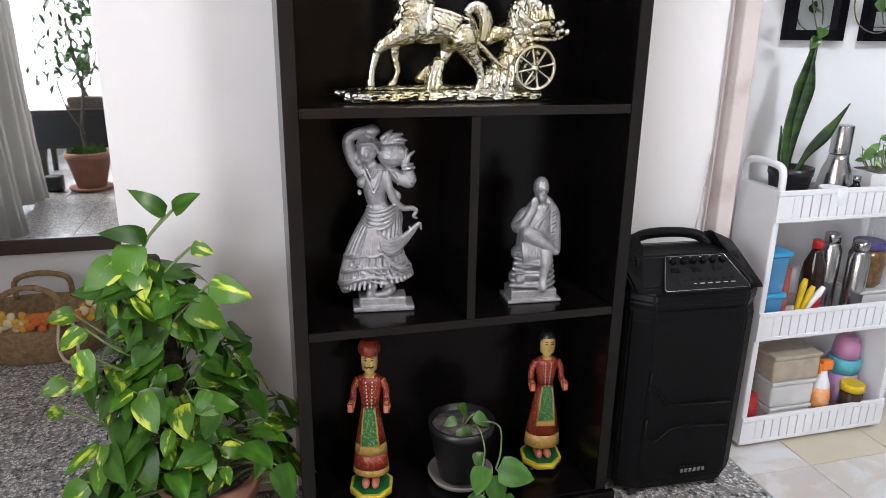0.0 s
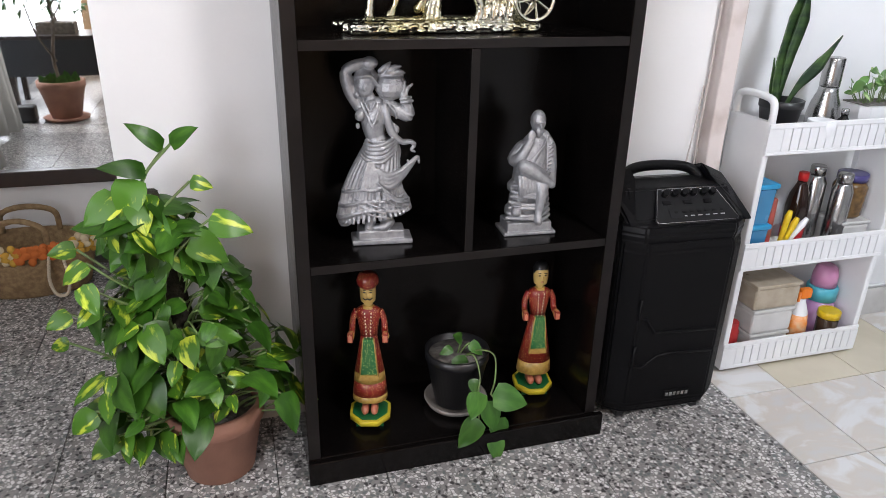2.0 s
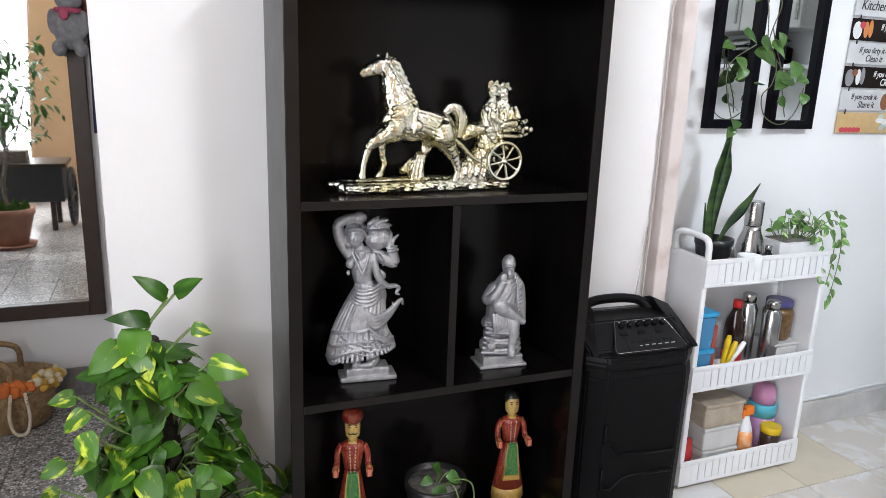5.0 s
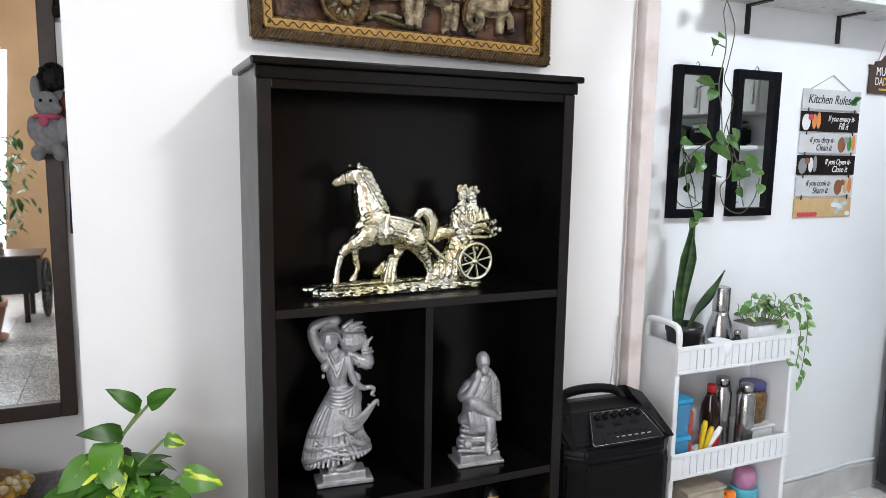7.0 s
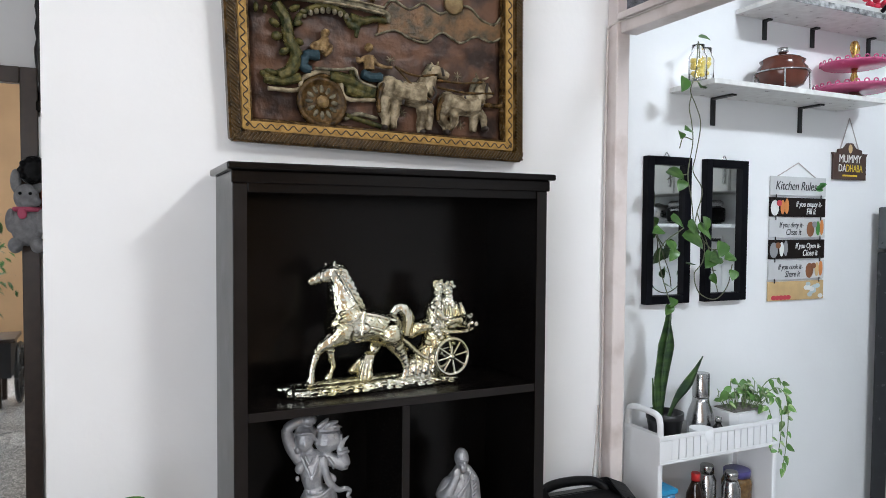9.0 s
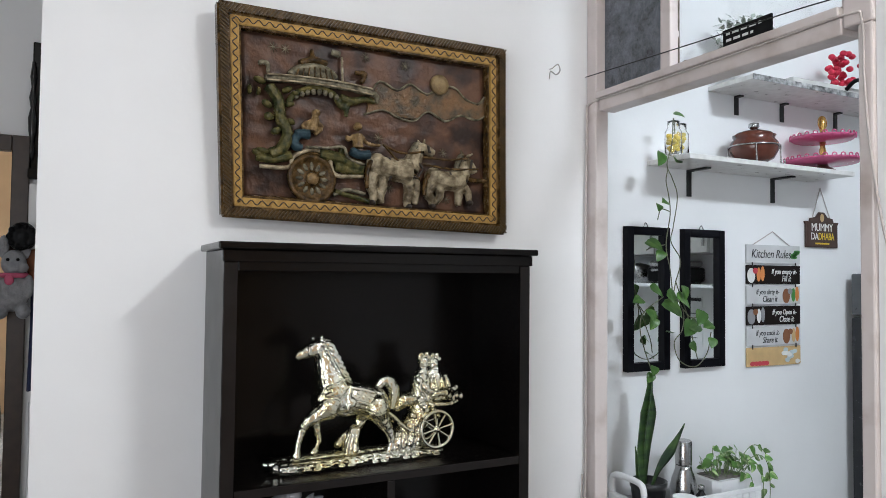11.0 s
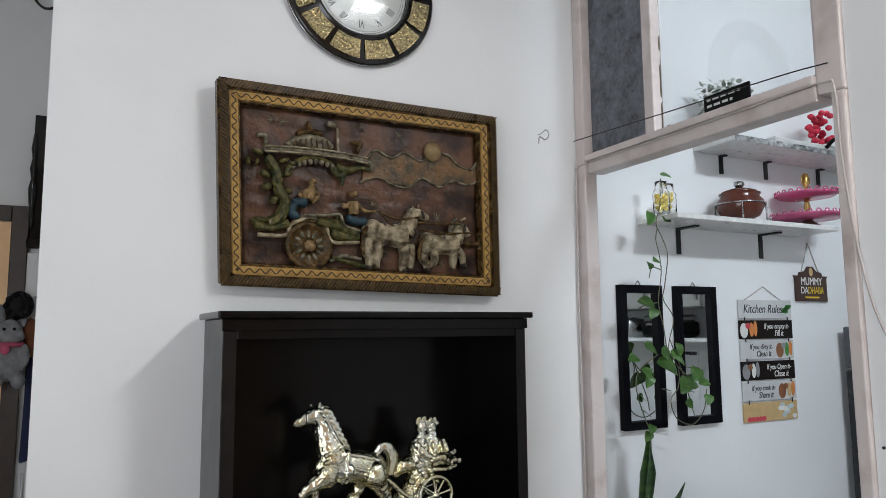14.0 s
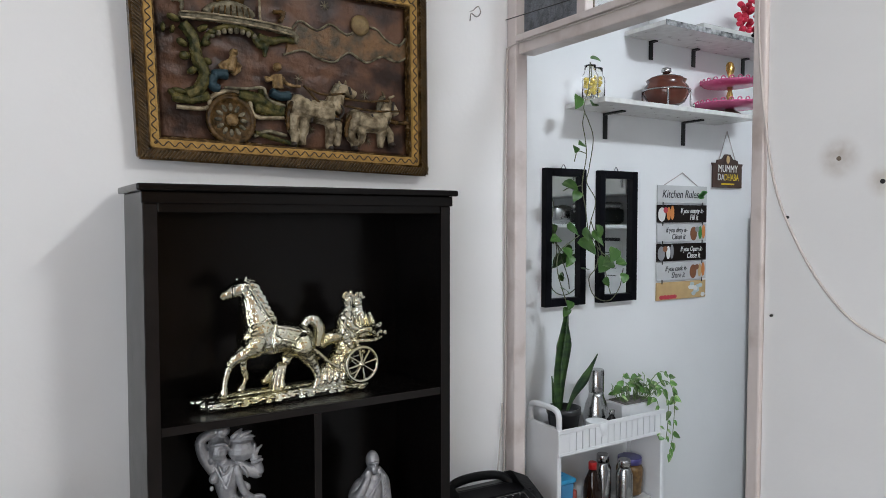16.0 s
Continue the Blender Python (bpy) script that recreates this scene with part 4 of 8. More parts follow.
def doll(turban):
    bm = bmesh.new()
    oct8 = lambda r, z0, z1, mi: add_lathe(bm, [(r, z0), (r, z1)], 8, Matrix.Rotation(math.pi / 8, 4, "Z"), mi)
    oct8(0.066, 0.012, 0.026, 6)
    oct8(0.057, 0.026, 0.0275, 5)
    for i in range(4):
        a = math.pi / 4 + i * math.pi / 2
        add_box(bm, 0.05 * math.cos(a) - 0.006, 0.05 * math.cos(a) + 0.006, 0.05 * math.sin(a) - 0.006, 0.05 * math.sin(a) + 0.006, 0, 0.013, 0, None, 5)
    for sx in (-0.014, 0.014):
        add_ball(bm, (sx, -0.022, 0.04), (0.0125, 0.022, 0.013), 12, 4)
        add_tube(bm, [(sx, 0, 0.03), (sx, 0, 0.07)], 0.011, 10, 4)
    sq = 0.72
    # skirt rings, bodice, neck
    if turban:
        add_lathe(bm, [(0.044, 0.058), (0.053, 0.062), (0.052, 0.078)], 28, None, 2, 0, sq)
        add_lathe(bm, [(0.052, 0.078), (0.047, 0.115)], 28, None, 0, 0, sq)
        add_lathe(bm, [(0.048, 0.115), (0.044, 0.14)], 28, None, 2, 0, sq)
        add_lathe(bm, [(0.044, 0.14), (0.033, 0.19), (0.024, 0.235)], 28, None, 0, 0, sq)
    else:
        add_lathe(bm, [(0.046, 0.058), (0.056, 0.062), (0.052, 0.098)], 28, None, 2, 0.012, sq)
        add_lathe(bm, [(0.053, 0.098), (0.037, 0.17), (0.024, 0.232)], 28, None, 0, 0.012, sq)
    add_prism(bm, [(-0.026, 0.14), (0.026, 0.14), (0.014, 0.235), (-0.014, 0.235)], -0.034, -0.02, 1, Matrix.Translation((0, 0.002, 0)) @ Matrix.Rotation(0.0, 4, "X"))
    add_prism(bm, [(-0.029, 0.128), (0.029, 0.128), (0.027, 0.141), (-0.027, 0.141)], -0.037, -0.02, 2)
    for sx in (-1, 1):
        add_tube(bm, [(sx * 0.027, -0.034, 0.14), (sx * 0.015, -0.028, 0.236)], 0.0028, 6, 2)
    add_lathe(bm, [(0.024, 0.23), (0.028, 0.255), (0.035, 0.29), (0.034, 0.302), (0.018, 0.31)], 24, None, 0, 0, 0.66)
    for sx in (-0.009, 0.009):
        for k in range(8):
            add_ball(bm, (sx * (1 - k * 0.05), -0.0255 + 0.0004 * k, 0.3 - 0.009 * k), 0.0022, 6, 8)
    add_lathe(bm, [(0.026, 0.299), (0.022, 0.307), (0.014, 0.312)], 20, None, 2, 0, 0.75)
    for sx in (-1, 1):
        add_tube(bm, curve_pts([(sx * 0.034, 0.0, 0.298), (sx * 0.045, -0.002, 0.276), (sx * 0.047, -0.01, 0.254), (sx * 0.05, -0.034, 0.246)]), 0.0092, 10, 0)
        add_box(bm, sx * 0.05 - 0.009, sx * 0.05 + 0.008, -0.052, -0.034, 0.236, 0.258, 0.003, None, 4)
        add_lathe(bm, [(0.0105, 0.0), (0.0112, 0.004), (0.0105, 0.008)], 12, pose(sx * 0.05, -0.03, 0.247, 80, 0, 0), 2)
    # plain carved head
    add_lathe(bm, [(0.011, 0.306), (0.013, 0.318), (0.021, 0.324), (0.0235, 0.345), (0.022, 0.365), (0.012, 0.374)], 20, None, 3, 0, 0.9)
    for sx in (-0.009, 0.009):
        add_ball(bm, (sx, -0.0195, 0.351), (0.0042, 0.0022, 0.0015), 8, 7)
        add_ball(bm, (sx, -0.0195, 0.357), (0.006, 0.0022, 0.001), 8, 7)
    add_ball(bm, (0, -0.0215, 0.344), (0.003, 0.0035, 0.007), 8, 3)
    if turban:
        add_tube(bm, curve_pts([(-0.013, -0.018, 0.336), (-0.006, -0.0225, 0.334), (0, -0.0225, 0.3365), (0.006, -0.0225, 0.334), (0.013, -0.018, 0.336)]), 0.0016, 6, 7)
        add_lathe(bm, [(0.024, 0.36), (0.030, 0.367), (0.0315, 0.378), (0.027, 0.388), (0.012, 0.394)], 20, None, 0, 0.04, 1)
    else:
        add_lathe(bm, [(0.0238, 0.35), (0.0245, 0.365), (0.018, 0.378), (0.006, 0.383)], 20, Matrix.Translation((0, 0.004, 0)), 7, 0, 0.95)
        add_ball(bm, (0, -0.0215, 0.334), (0.0052, 0.0015, 0.0016), 8, 4)
    return bm


solid("turban_doll", doll(True), DOLL, "carved wooden doll painted red and green with a red turban", "doll", "painted dolls", m=pose(0.193, 0.13, 0.0705, 0, 0, -14) @ Matrix.Diagonal((0.87, 0.95, 1.1, 1)))
solid("robed_doll", doll(False), DOLL, "carved wooden doll in a painted red robe and green apron", "doll", "painted dolls", m=pose(0.672, 0.152, 0.0705, 0, 0, -10) @ Matrix.Diagonal((0.87, 0.95, 1.045, 1)))


# ---- plants ----
def leaf_bm(length, width, droop=0.25, fold=0.22, heart=True, n=7):
    """A leaf along +x from its stalk, with a folded midrib and a drooping tip; five rows of points across."""
    bm = bmesh.new()
    rows = []
    for i in range(n + 1):
        f = i / n
        if heart:
            w = width * 0.5 * (math.sin(math.pi * f ** 0.62) ** 0.8 if 0 < f < 1 else 0.0)
            back = -0.16 * length * math.exp(-f * 7)
        else:
            w, back = width * 0.5 * math.sin(math.pi * min(1, f * 0.96 + 0.04)) ** 0.75, 0
        x = f * length
        z = -droop * length * f * f
        row = []
        for k in (-1, -0.55, 0, 0.55, 1):
            row.append(bm.verts.new((x + back * abs(k) * (1 if w > 0 else 0), k * w, z + fold * w * abs(k) - 0.1 * w * k * k + 0.02 * length * math.sin(5 * f + 2 * k))))
        rows.append(row)
    for a, b in zip(rows, rows[1:]):
        for k in range(4):
            f = bm.faces.new((a[k], b[k], b[k + 1], a[k + 1]))
            f.smooth = True
    bmesh.ops.remove_doubles(bm, verts=bm.verts[:], dist=1e-5)
    return bm


def leaf_set(name, material, length, ratio, heart=True, count=4):
    rnd = random.Random(name)
    return [mesh_of("leaf", leaf_bm(length, length * ratio * rnd.uniform(0.88, 1.12), rnd.uniform(0.1, 0.45), rnd.uniform(0.1, 0.35), heart), material) for _ in range(count)]


BIG = leaf_set("big", POTHOS, 0.09, 0.7, True, 6)
DARKER = leaf_set("darker", POTHOS_DARK, 0.09, 0.72, True, 6)
SLIM = leaf_set("slim", POTHOS_DARK, 0.105, 0.52, True, 4)
PALE = leaf_set("pale", POTHOS_PALE, 0.05, 0.7)
PLAIN = leaf_set("plain", GREENLEAF, 0.08, 0.72)
NARROW = leaf_set("narrow", GREENLEAF, 0.07, 0.34, False)


def place_leaf(parent, me, base, tip_dir, up, size):
    x = Vector(tip_dir).normalized()
    z = Vector(up)
    z = (z - x * z.dot(x))
    z = z.normalized() if z.length > 1e-5 else Vector((0, 0, 1))
    y = z.cross(x)
    m = Matrix((x, y, z)).transposed().to_4x4()
    ob = new("leaf", me)
    ob.parent = parent
    ob.matrix_basis = Matrix.Translation(base) @ m @ Matrix.Diagonal((size, size, size, 1))
    return ob


def pot_profile(r0, r1, h, wall=0.006, rim=0.014):
    return [(r0 * 0.92, 0), (r0, 0.004), (r1, h - rim * 1.6), (r1 + wall, h - rim * 1.5), (r1 + wall * 1.2, h), (r1 - wall, h), (r1 - wall * 1.4, h * 0.86), (0.001, h * 0.85)]


# tall money plant on a moss pole
plant = thing("money_plant", "bushy variegated money plant climbing a moss pole in a terracotta pot", "potted plant", pose(-0.2, 0.13, 0))
part("pot", lathe(pot_profile(0.085, 0.113, 0.2, 0.007, 0.03), 40), TERRACOTTA, plant, "plain terracotta pot")
part("soil", lathe([(0.1, 0.165), (0.098, 0.175), (0.001, 0.182)], 24), SOIL, plant)
pole = bmesh.new()
add_tube(pole, curve_pts([(-0.02, 0.0, 0.15), (-0.045, 0.0, 0.4), (-0.075, 0.0, 0.62), (-0.09, 0.0, 0.745)], 6), [0.032] * 19, 14)
for v in pole.verts:
    v.co += 0.006 * Vector(noise.noise_vector(v.co * 60))
part("moss_pole", pole, MOSS, plant, "dark coir moss pole")
rnd = random.Random(11)
stems = bmesh.new()


def axis_at(z):
    return Vector((-0.02 - 0.1 * max(0, z - 0.15) / 0.65 * 1.0, 0, z))


def half_width(z):
    pts = ((0.12, 0.18), (0.22, 0.235), (0.35, 0.22), (0.48, 0.165), (0.6, 0.115), (0.7, 0.085), (0.78, 0.05), (0.86, 0.04))
    for (a, ra), (b, rb) in zip(pts, pts[1:]):
        if z <= b:
            return ra + (rb - ra) * (z - a) / (b - a)
    return 0.05


count = 0
for i in range(430):
    z = 0.16 + 0.58 * (rnd.random() ** 1.6)
    a = rnd.uniform(-math.pi * 1.08, math.pi * 0.08)  # mostly towards the room
    r = half_width(z) * rnd.uniform(0.35, 1.0)
    out = Vector((math.cos(a), math.sin(a) * 0.8, 0))
    ax = axis_at(z)
    p = ax + out * r + Vector((0.02, 0, 0.02))
    if p.y > 0.13 or (p.x > 0.19 and p.y > -0.14) or (p.z < 0.235 and -0.07 < p.x < 0.14 and p.y < 0.05):
        continue
    if noise.noise(p * 11) > 0.3:
        continue
    side = Vector((-out.y, out.x, 0)) * rnd.uniform(-1.3, 1.3)
    tip = out * rnd.uniform(0.2, 0.9) + side + Vector((0, 0, rnd.uniform(-0.95, 0.2)))
    up = out * rnd.uniform(0.3, 1.0) + side * rnd.uniform(-0.3, 0.3) + Vector((rnd.uniform(-0.4, 0.4), 0, rnd.uniform(0.5, 1.2)))
    size = rnd.uniform(0.45, 0.8) if rnd.random() < 0.6 else rnd.uniform(0.8, 1.12)
    place_leaf(plant, rnd.choice(BIG if rnd.random() < 0.3 else DARKER), p, tip, up, size)
    root = axis_at(max(0.12, z - rnd.uniform(0.02, 0.12))) + out * 0.03
    mid = (root + p) / 2 + Vector((0, 0, rnd.uniform(0.0, 0.05)))
    add_tube(stems, curve_pts([root, mid, p], 4), [0.0026] * 9, 5)
    count += 1
# crown leaves and the long side shoots
for (px, pz, py), (tx, ty, tz), sz in (
    ((-0.035, 0.84, 0.0), (-0.55, -0.35, 0.75), 0.8), ((-0.02, 0.85, -0.01), (0.6, -0.45, 0.55), 0.72), ((-0.07, 0.8, -0.03), (-0.7, -0.5, 0.4), 0.85),
    ((-0.1, 0.79, -0.04), (-0.2, -0.6, -0.75), 1.0), ((0.01, 0.77, -0.02), (0.85, -0.1, -0.25), 0.55), ((0.04, 0.69, -0.05), (0.9, -0.3, -0.2), 1.05),
    ((0.0, 0.66, -0.07), (0.8, -0.4, -0.5), 1.0), ((-0.13, 0.76, -0.05), (-0.75, -0.4, -0.5), 1.0), ((-0.23, 0.64, -0.03), (-0.9, -0.3, 0.1), 0.6),
    ((-0.21, 0.62, -0.06), (-0.6, -0.5, -0.4), 0.7), ((-0.2, 0.52, -0.06), (-0.5, -0.6, -0.3), 0.75), ((-0.26, 0.5, -0.05), (-0.9, -0.3, -0.35), 0.65),
    ((-0.28, 0.42, -0.03), (-0.95, 0.0, -0.1), 0.5), ((-0.22, 0.58, -0.08), (0.3, -0.5, -0.7), 0.8), ((-0.19, 0.36, -0.1), (-0.2, -0.3, -0.95), 0.7),
    ((-0.24, 0.28, -0.1), (-0.7, -0.3, -0.5), 0.8), ((-0.2, 0.22, -0.12), (-0.75, -0.3, -0.45), 0.85),
):
    p = Vector((px, py, pz))
    place_leaf(plant, rnd.choice(SLIM if pz > 0.78 and tz > 0 else BIG), p, (tx, ty, tz), (tx * -0.3, -0.75, 0.6), sz)
    root = axis_at(max(0.2, pz - 0.13))
    add_tube(stems, curve_pts([root + Vector((0, -0.02, 0)), (root + p) / 2 + Vector((-0.01, -0.03, 0.01)), p], 5), [0.003] * 11, 6)
tagged(part("stem", stems, STEM, plant, "thin pale green stalks"), kind="stuff")

# small pothos in a black pot on the lowest board
small = thing("small_pothos", "small trailing pothos in a black plastic pot with a saucer", "potted plant", pose(0.435, 0.138, 0.0705))
part("saucer", lathe([(0.062, 0), (0.078, 0.006), (0.088, 0.024), (0.084, 0.024), (0.074, 0.01), (0.001, 0.009)], 36), mat("dusty_grey_plastic", (0.26, 0.235, 0.215), rough=0.6, scale=30), small, "dusty grey plastic saucer")
part("pot", lathe([(p[0], p[1] + 0.01) for p in pot_profile(0.058, 0.084, 0.165, 0.003, 0.016)], 40), BLACKPOT, small, "glossy black plastic pot")
part("soil", lathe([(0.0795, 0.15), (0.078, 0.158), (0.001, 0.162)], 28), SOIL, small, "dry greyish soil")
st = bmesh.new()
small_leaves = (
    ((0.01, -0.01, 0.205), (-0.5, -0.3, 0.5), 0.55), ((0.028, -0.02, 0.2), (0.55, -0.4, -0.5), 0.62), ((-0.012, -0.04, 0.178), (0.15, -0.5, -0.75), 0.75), ((-0.02, -0.02, 0.19), (-0.8, -0.3, -0.1), 0.5),
    ((0.02, -0.125, 0.115), (-0.3, -0.4, -0.8), 0.95), ((0.06, -0.125, 0.1), (0.95, -0.35, -0.25), 1.25), ((0.045, -0.13, 0.085), (0.2, -0.4, -0.9), 1.1), ((0.02, -0.14, 0.04), (-0.7, -0.4, -0.65), 1.15),
    ((0.07, -0.135, 0.03), (0.2, -0.3, -0.9), 0.95), ((0.065, -0.145, -0.02), (0.0, -0.5, -0.7), 0.85), ((0.015, -0.1, 0.14), (-0.1, -0.5, -0.6), 0.55),
)
for p, d, s in small_leaves:
    place_leaf(small, PLAIN[int(s * 100) % 4], p, d, (d[0] * -0.2, -0.7, 0.65), s)
for pts in ([(0, 0, 0.15), (0.005, -0.01, 0.19), (0.01, -0.01, 0.206)], [(0.005, 0, 0.15), (0.015, -0.02, 0.19), (0.028, -0.02, 0.2)], [(0.02, -0.01, 0.155), (0.05, -0.04, 0.185), (0.085, -0.06, 0.175), (0.075, -0.1, 0.13), (0.055, -0.125, 0.1)],
            [(0.0, -0.02, 0.155), (0.02, -0.075, 0.195), (0.03, -0.105, 0.15), (0.02, -0.125, 0.11), (0.02, -0.14, 0.04)], [(0.055, -0.125, 0.1), (0.08, -0.13, 0.06), (0.065, -0.145, -0.02)]):
    add_tube(st, curve_pts(pts, 5), 0.0024, 6)
part("stem", st, STEM, small)

# ---- loudspeaker ----
spk = thing("loudspeaker", "tall black portable trolley loudspeaker beside the bookshelf, powered off", "loudspeaker", pose(1.024, -0.014, 0, 0, 0, -3))
plan = lambda hw, y0, y1, c: [(-hw + c, y0), (hw - c, y0), (hw, y0 + c * 0.8), (hw, y1 - c), (hw - c, y1), (-hw + c, y1), (-hw, y1 - c), (-hw, y0 + c * 0.8)]


def loft(bm, levels, mi=0):
    rings = [[bm.verts.new((x, y, z)) for x, y in pl] for pl, z in levels]
    n = len(rings[0])
    for a, b in zip(rings, rings[1:]):
        for i in range(n):
            bm.faces.new((a[i], a[(i + 1) % n], b[(i + 1) % n], b[i])).material_index = mi
    bm.faces.new(list(reversed(rings[0])))
    bm.faces.new(rings[-1])
    return bm


body = loft(bmesh.new(), [(plan(0.165, 0.05, 0.25, 0.05), 0.012), (plan(0.176, 0.032, 0.262, 0.05), 0.03), (plan(0.181, 0.03, 0.268, 0.052), 0.55), (plan(0.186, 0.024, 0.27, 0.054), 0.575), (plan(0.184, 0.028, 0.27, 0.054), 0.6)])
bmesh.ops.bevel(body, geom=body.edges[:], offset=0.006, segments=2, affect="EDGES")
part("body", body, BLACKPLASTIC, spk)
grille = loft(bmesh.new(), [(plan(0.166, 0.03, 0.12, 0.045), 0.03), (plan(0.175, 0.02, 0.12, 0.05), 0.06), (plan(0.178, 0.018, 0.12, 0.05), 0.53), (plan(0.172, 0.026, 0.12, 0.05), 0.558)])
bmesh.ops.bevel(grille, geom=grille.edges[:], offset=0.006, segments=2, affect="EDGES")
part("grille", grille, BLACKGRILLE, spk, "matt black metal grille")
for pts in ([(-0.122, 0.395), (-0.122, 0.34), (-0.1, 0.335), (-0.07, 0.292), (0.0, 0.289), (0.118, 0.286)], [(-0.122, 0.255), (-0.122, 0.19), (-0.09, 0.182), (-0.05, 0.216), (0.01, 0.22), (0.118, 0.216)]):
    b = bmesh.new()
    quad = [Vector((x, 0.0185, z)) for x, z in pts]
    add_tube(b, quad, 0.0055, 8)
    part("ridge", b, BLACKPLASTIC, spk, "raised moulded ridge")
badge = part("badge", box(-0.012, 0.068, 0.0135, 0.0175, 0.075, 0.097, 0.001), BLACKPLASTIC, spk, "small black maker's badge with silver bars")
for k in range(6):
    part("bar", box(-0.008 + 0.0125 * k, 0.001 + 0.0125 * k, 0.0118, 0.0134, 0.08, 0.092), STEEL, badge)
# sloping top with control panel
top = bmesh.new()
slope = [(0.03, 0.6), (0.06, 0.602), (0.125, 0.668), (0.2, 0.675), (0.262, 0.66), (0.268, 0.6)]
va = [top.verts.new((-0.168 + (0.02 if y > 0.1 else 0), y, z)) for y, z in slope]
vb = [top.verts.new((0.168 - (0.02 if y > 0.1 else 0), y, z)) for y, z in slope]
top.faces.new(va)
top.faces.new(list(reversed(vb)))
for i in range(len(slope)):
    top.faces.new((va[(i + 1) % 6], va[i], vb[i], vb[(i + 1) % 6]))
bmesh.ops.recalc_face_normals(top, faces=top.faces[:])
bmesh.ops.bevel(top, geom=top.edges[:], offset=0.006, segments=2, affect="EDGES")
part("top_housing", top, BLACKPLASTIC, spk)
PANELM = mat("matt_black_panel", (0.008, 0.008, 0.009), rough=0.6, scale=50, spec=0.2)
panel = part("control_panel", add_prism(bmesh.new(), [(-0.118, -0.056), (0.118, -0.056), (0.122, -0.046), (0.086, 0.052), (-0.086, 0.052), (-0.122, -0.046)], -0.005, 0, m=Matrix.Rotation(math.radians(-90), 4, "X")), PANELM, spk, "dark grey control panel with knobs and sockets")
panel.matrix_basis = pose(0.02, 0.082, 0.632, 38, 0, 0)
PALEMARK = mat("pale_marking", (0.5, 0.5, 0.5), rough=0.5)
part("panel_rim", add_tube(bmesh.new(), [(-0.116, -0.053, 0.005), (0.116, -0.053, 0.005), (0.119, -0.045, 0.005), (0.084, 0.05, 0.005), (-0.084, 0.05, 0.005), (-0.119, -0.045, 0.005), (-0.116, -0.053, 0.005)], 0.0011, 6), STEEL, panel, "thin silver outline")
for k in range(6):
    part("knob", lathe([(0.0095, 0.005), (0.009, 0.016), (0.0075, 0.018)], 16, Matrix.Translation((-0.07 + 0.028 * k, 0.032, 0))), BLACKPLASTIC, panel)
    part("marking", box(-0.073 + 0.028 * k, -0.067 + 0.028 * k, 0.0445, 0.0463, 0.005, 0.0056), PALEMARK, panel)
for k in range(3):
    part("socket", box(-0.085 + 0.06 * k, -0.06 + 0.06 * k, 0.0, 0.013, 0.005, 0.008, 0.001), BLACKPLASTIC, panel)
for k in range(7):
    part("button", box(-0.06 + 0.022 * k, -0.05 + 0.022 * k, -0.026, -0.02, 0.005, 0.007, 0.0006), BLACKPLASTIC, panel)
    part("marking", box(-0.061 + 0.022 * k, -0.049 + 0.022 * k, -0.036, -0.0335, 0.005, 0.0056), PALEMARK, panel)
part("display", box(-0.075, -0.035, -0.04, -0.014, 0.005, 0.0062), mat("dark_display", (0.01, 0.01, 0.012), rough=0.6, spec=0.2), panel, "small dark display")
hb = bmesh.new()
add_tube(hb, curve_pts([(-0.155, 0.14, 0.605), (-0.14, 0.185, 0.66), (-0.095, 0.215, 0.694), (-0.01, 0.222, 0.702), (0.075, 0.215, 0.694), (0.112, 0.195, 0.668)], 6), 0.0145, 10)
part("handle", hb, BLACKPLASTIC, spk, "arched black carrying handle")
for sx in (-1, 1):
    cb = bmesh.new()
    vs = [(0.03, 0.6), (0.055, 0.615), (0.15, 0.69), (0.2, 0.712), (0.25, 0.69), (0.265, 0.6)]
    f0 = [cb.verts.new((sx * 0.18, y, z - (0.032 if z > 0.65 else 0))) for y, z in vs]
    f1 = [cb.verts.new((sx * (0.108 if z > 0.65 else 0.15), y, z)) for y, z in vs]
    cb.faces.new(f0)
    cb.faces.new(list(reversed(f1)))
    for i in range(len(vs)):
        cb.faces.new((f0[(i + 1) % 6], f0[i], f1[i], f1[(i + 1) % 6]))
    bmesh.ops.recalc_face_normals(cb, faces=cb.faces[:])
    bmesh.ops.bevel(cb, geom=cb.edges[:], offset=0.006, segments=2, affect="EDGES")
    part("side_cheek", cb, BLACKPLASTIC, spk)
    part("wheel", add_tube(bmesh.new(), [(sx * 0.12 - 0.012, 0.24, 0.032), (sx * 0.12 + 0.012, 0.24, 0.032)], 0.031, 18), GREYPLASTIC, spk)
    part("foot", box(sx * 0.12 - 0.012, sx * 0.12 + 0.012, 0.05, 0.075, 0.0, 0.03, 0.003), GREYPLASTIC, spk)

# ---- things on the back wall ----
CARVED = mat("carved_dark_bronze_wood", (0.12, 0.068, 0.022), (0.022, 0.013, 0.005), rough=0.26, scale=55, bump=0.7, bscale=130, spec=0.2)
OCHRE = mat("ochre_painted_band", (0.45, 0.275, 0.078), (0.28, 0.165, 0.045), rough=0.5, scale=45, bump=0.4, bscale=120, spec=0.2)
DARKLINE = mat("dark_brown_line", (0.025, 0.016, 0.01), rough=0.6)
RUST = mat("rust_mottled_relief", (0.105, 0.052, 0.030), (0.024, 0.014, 0.011), rough=0.32, scale=13, bump=0.6, bscale=70, mixlo=0.4, mixhi=0.62, spec=0.2)
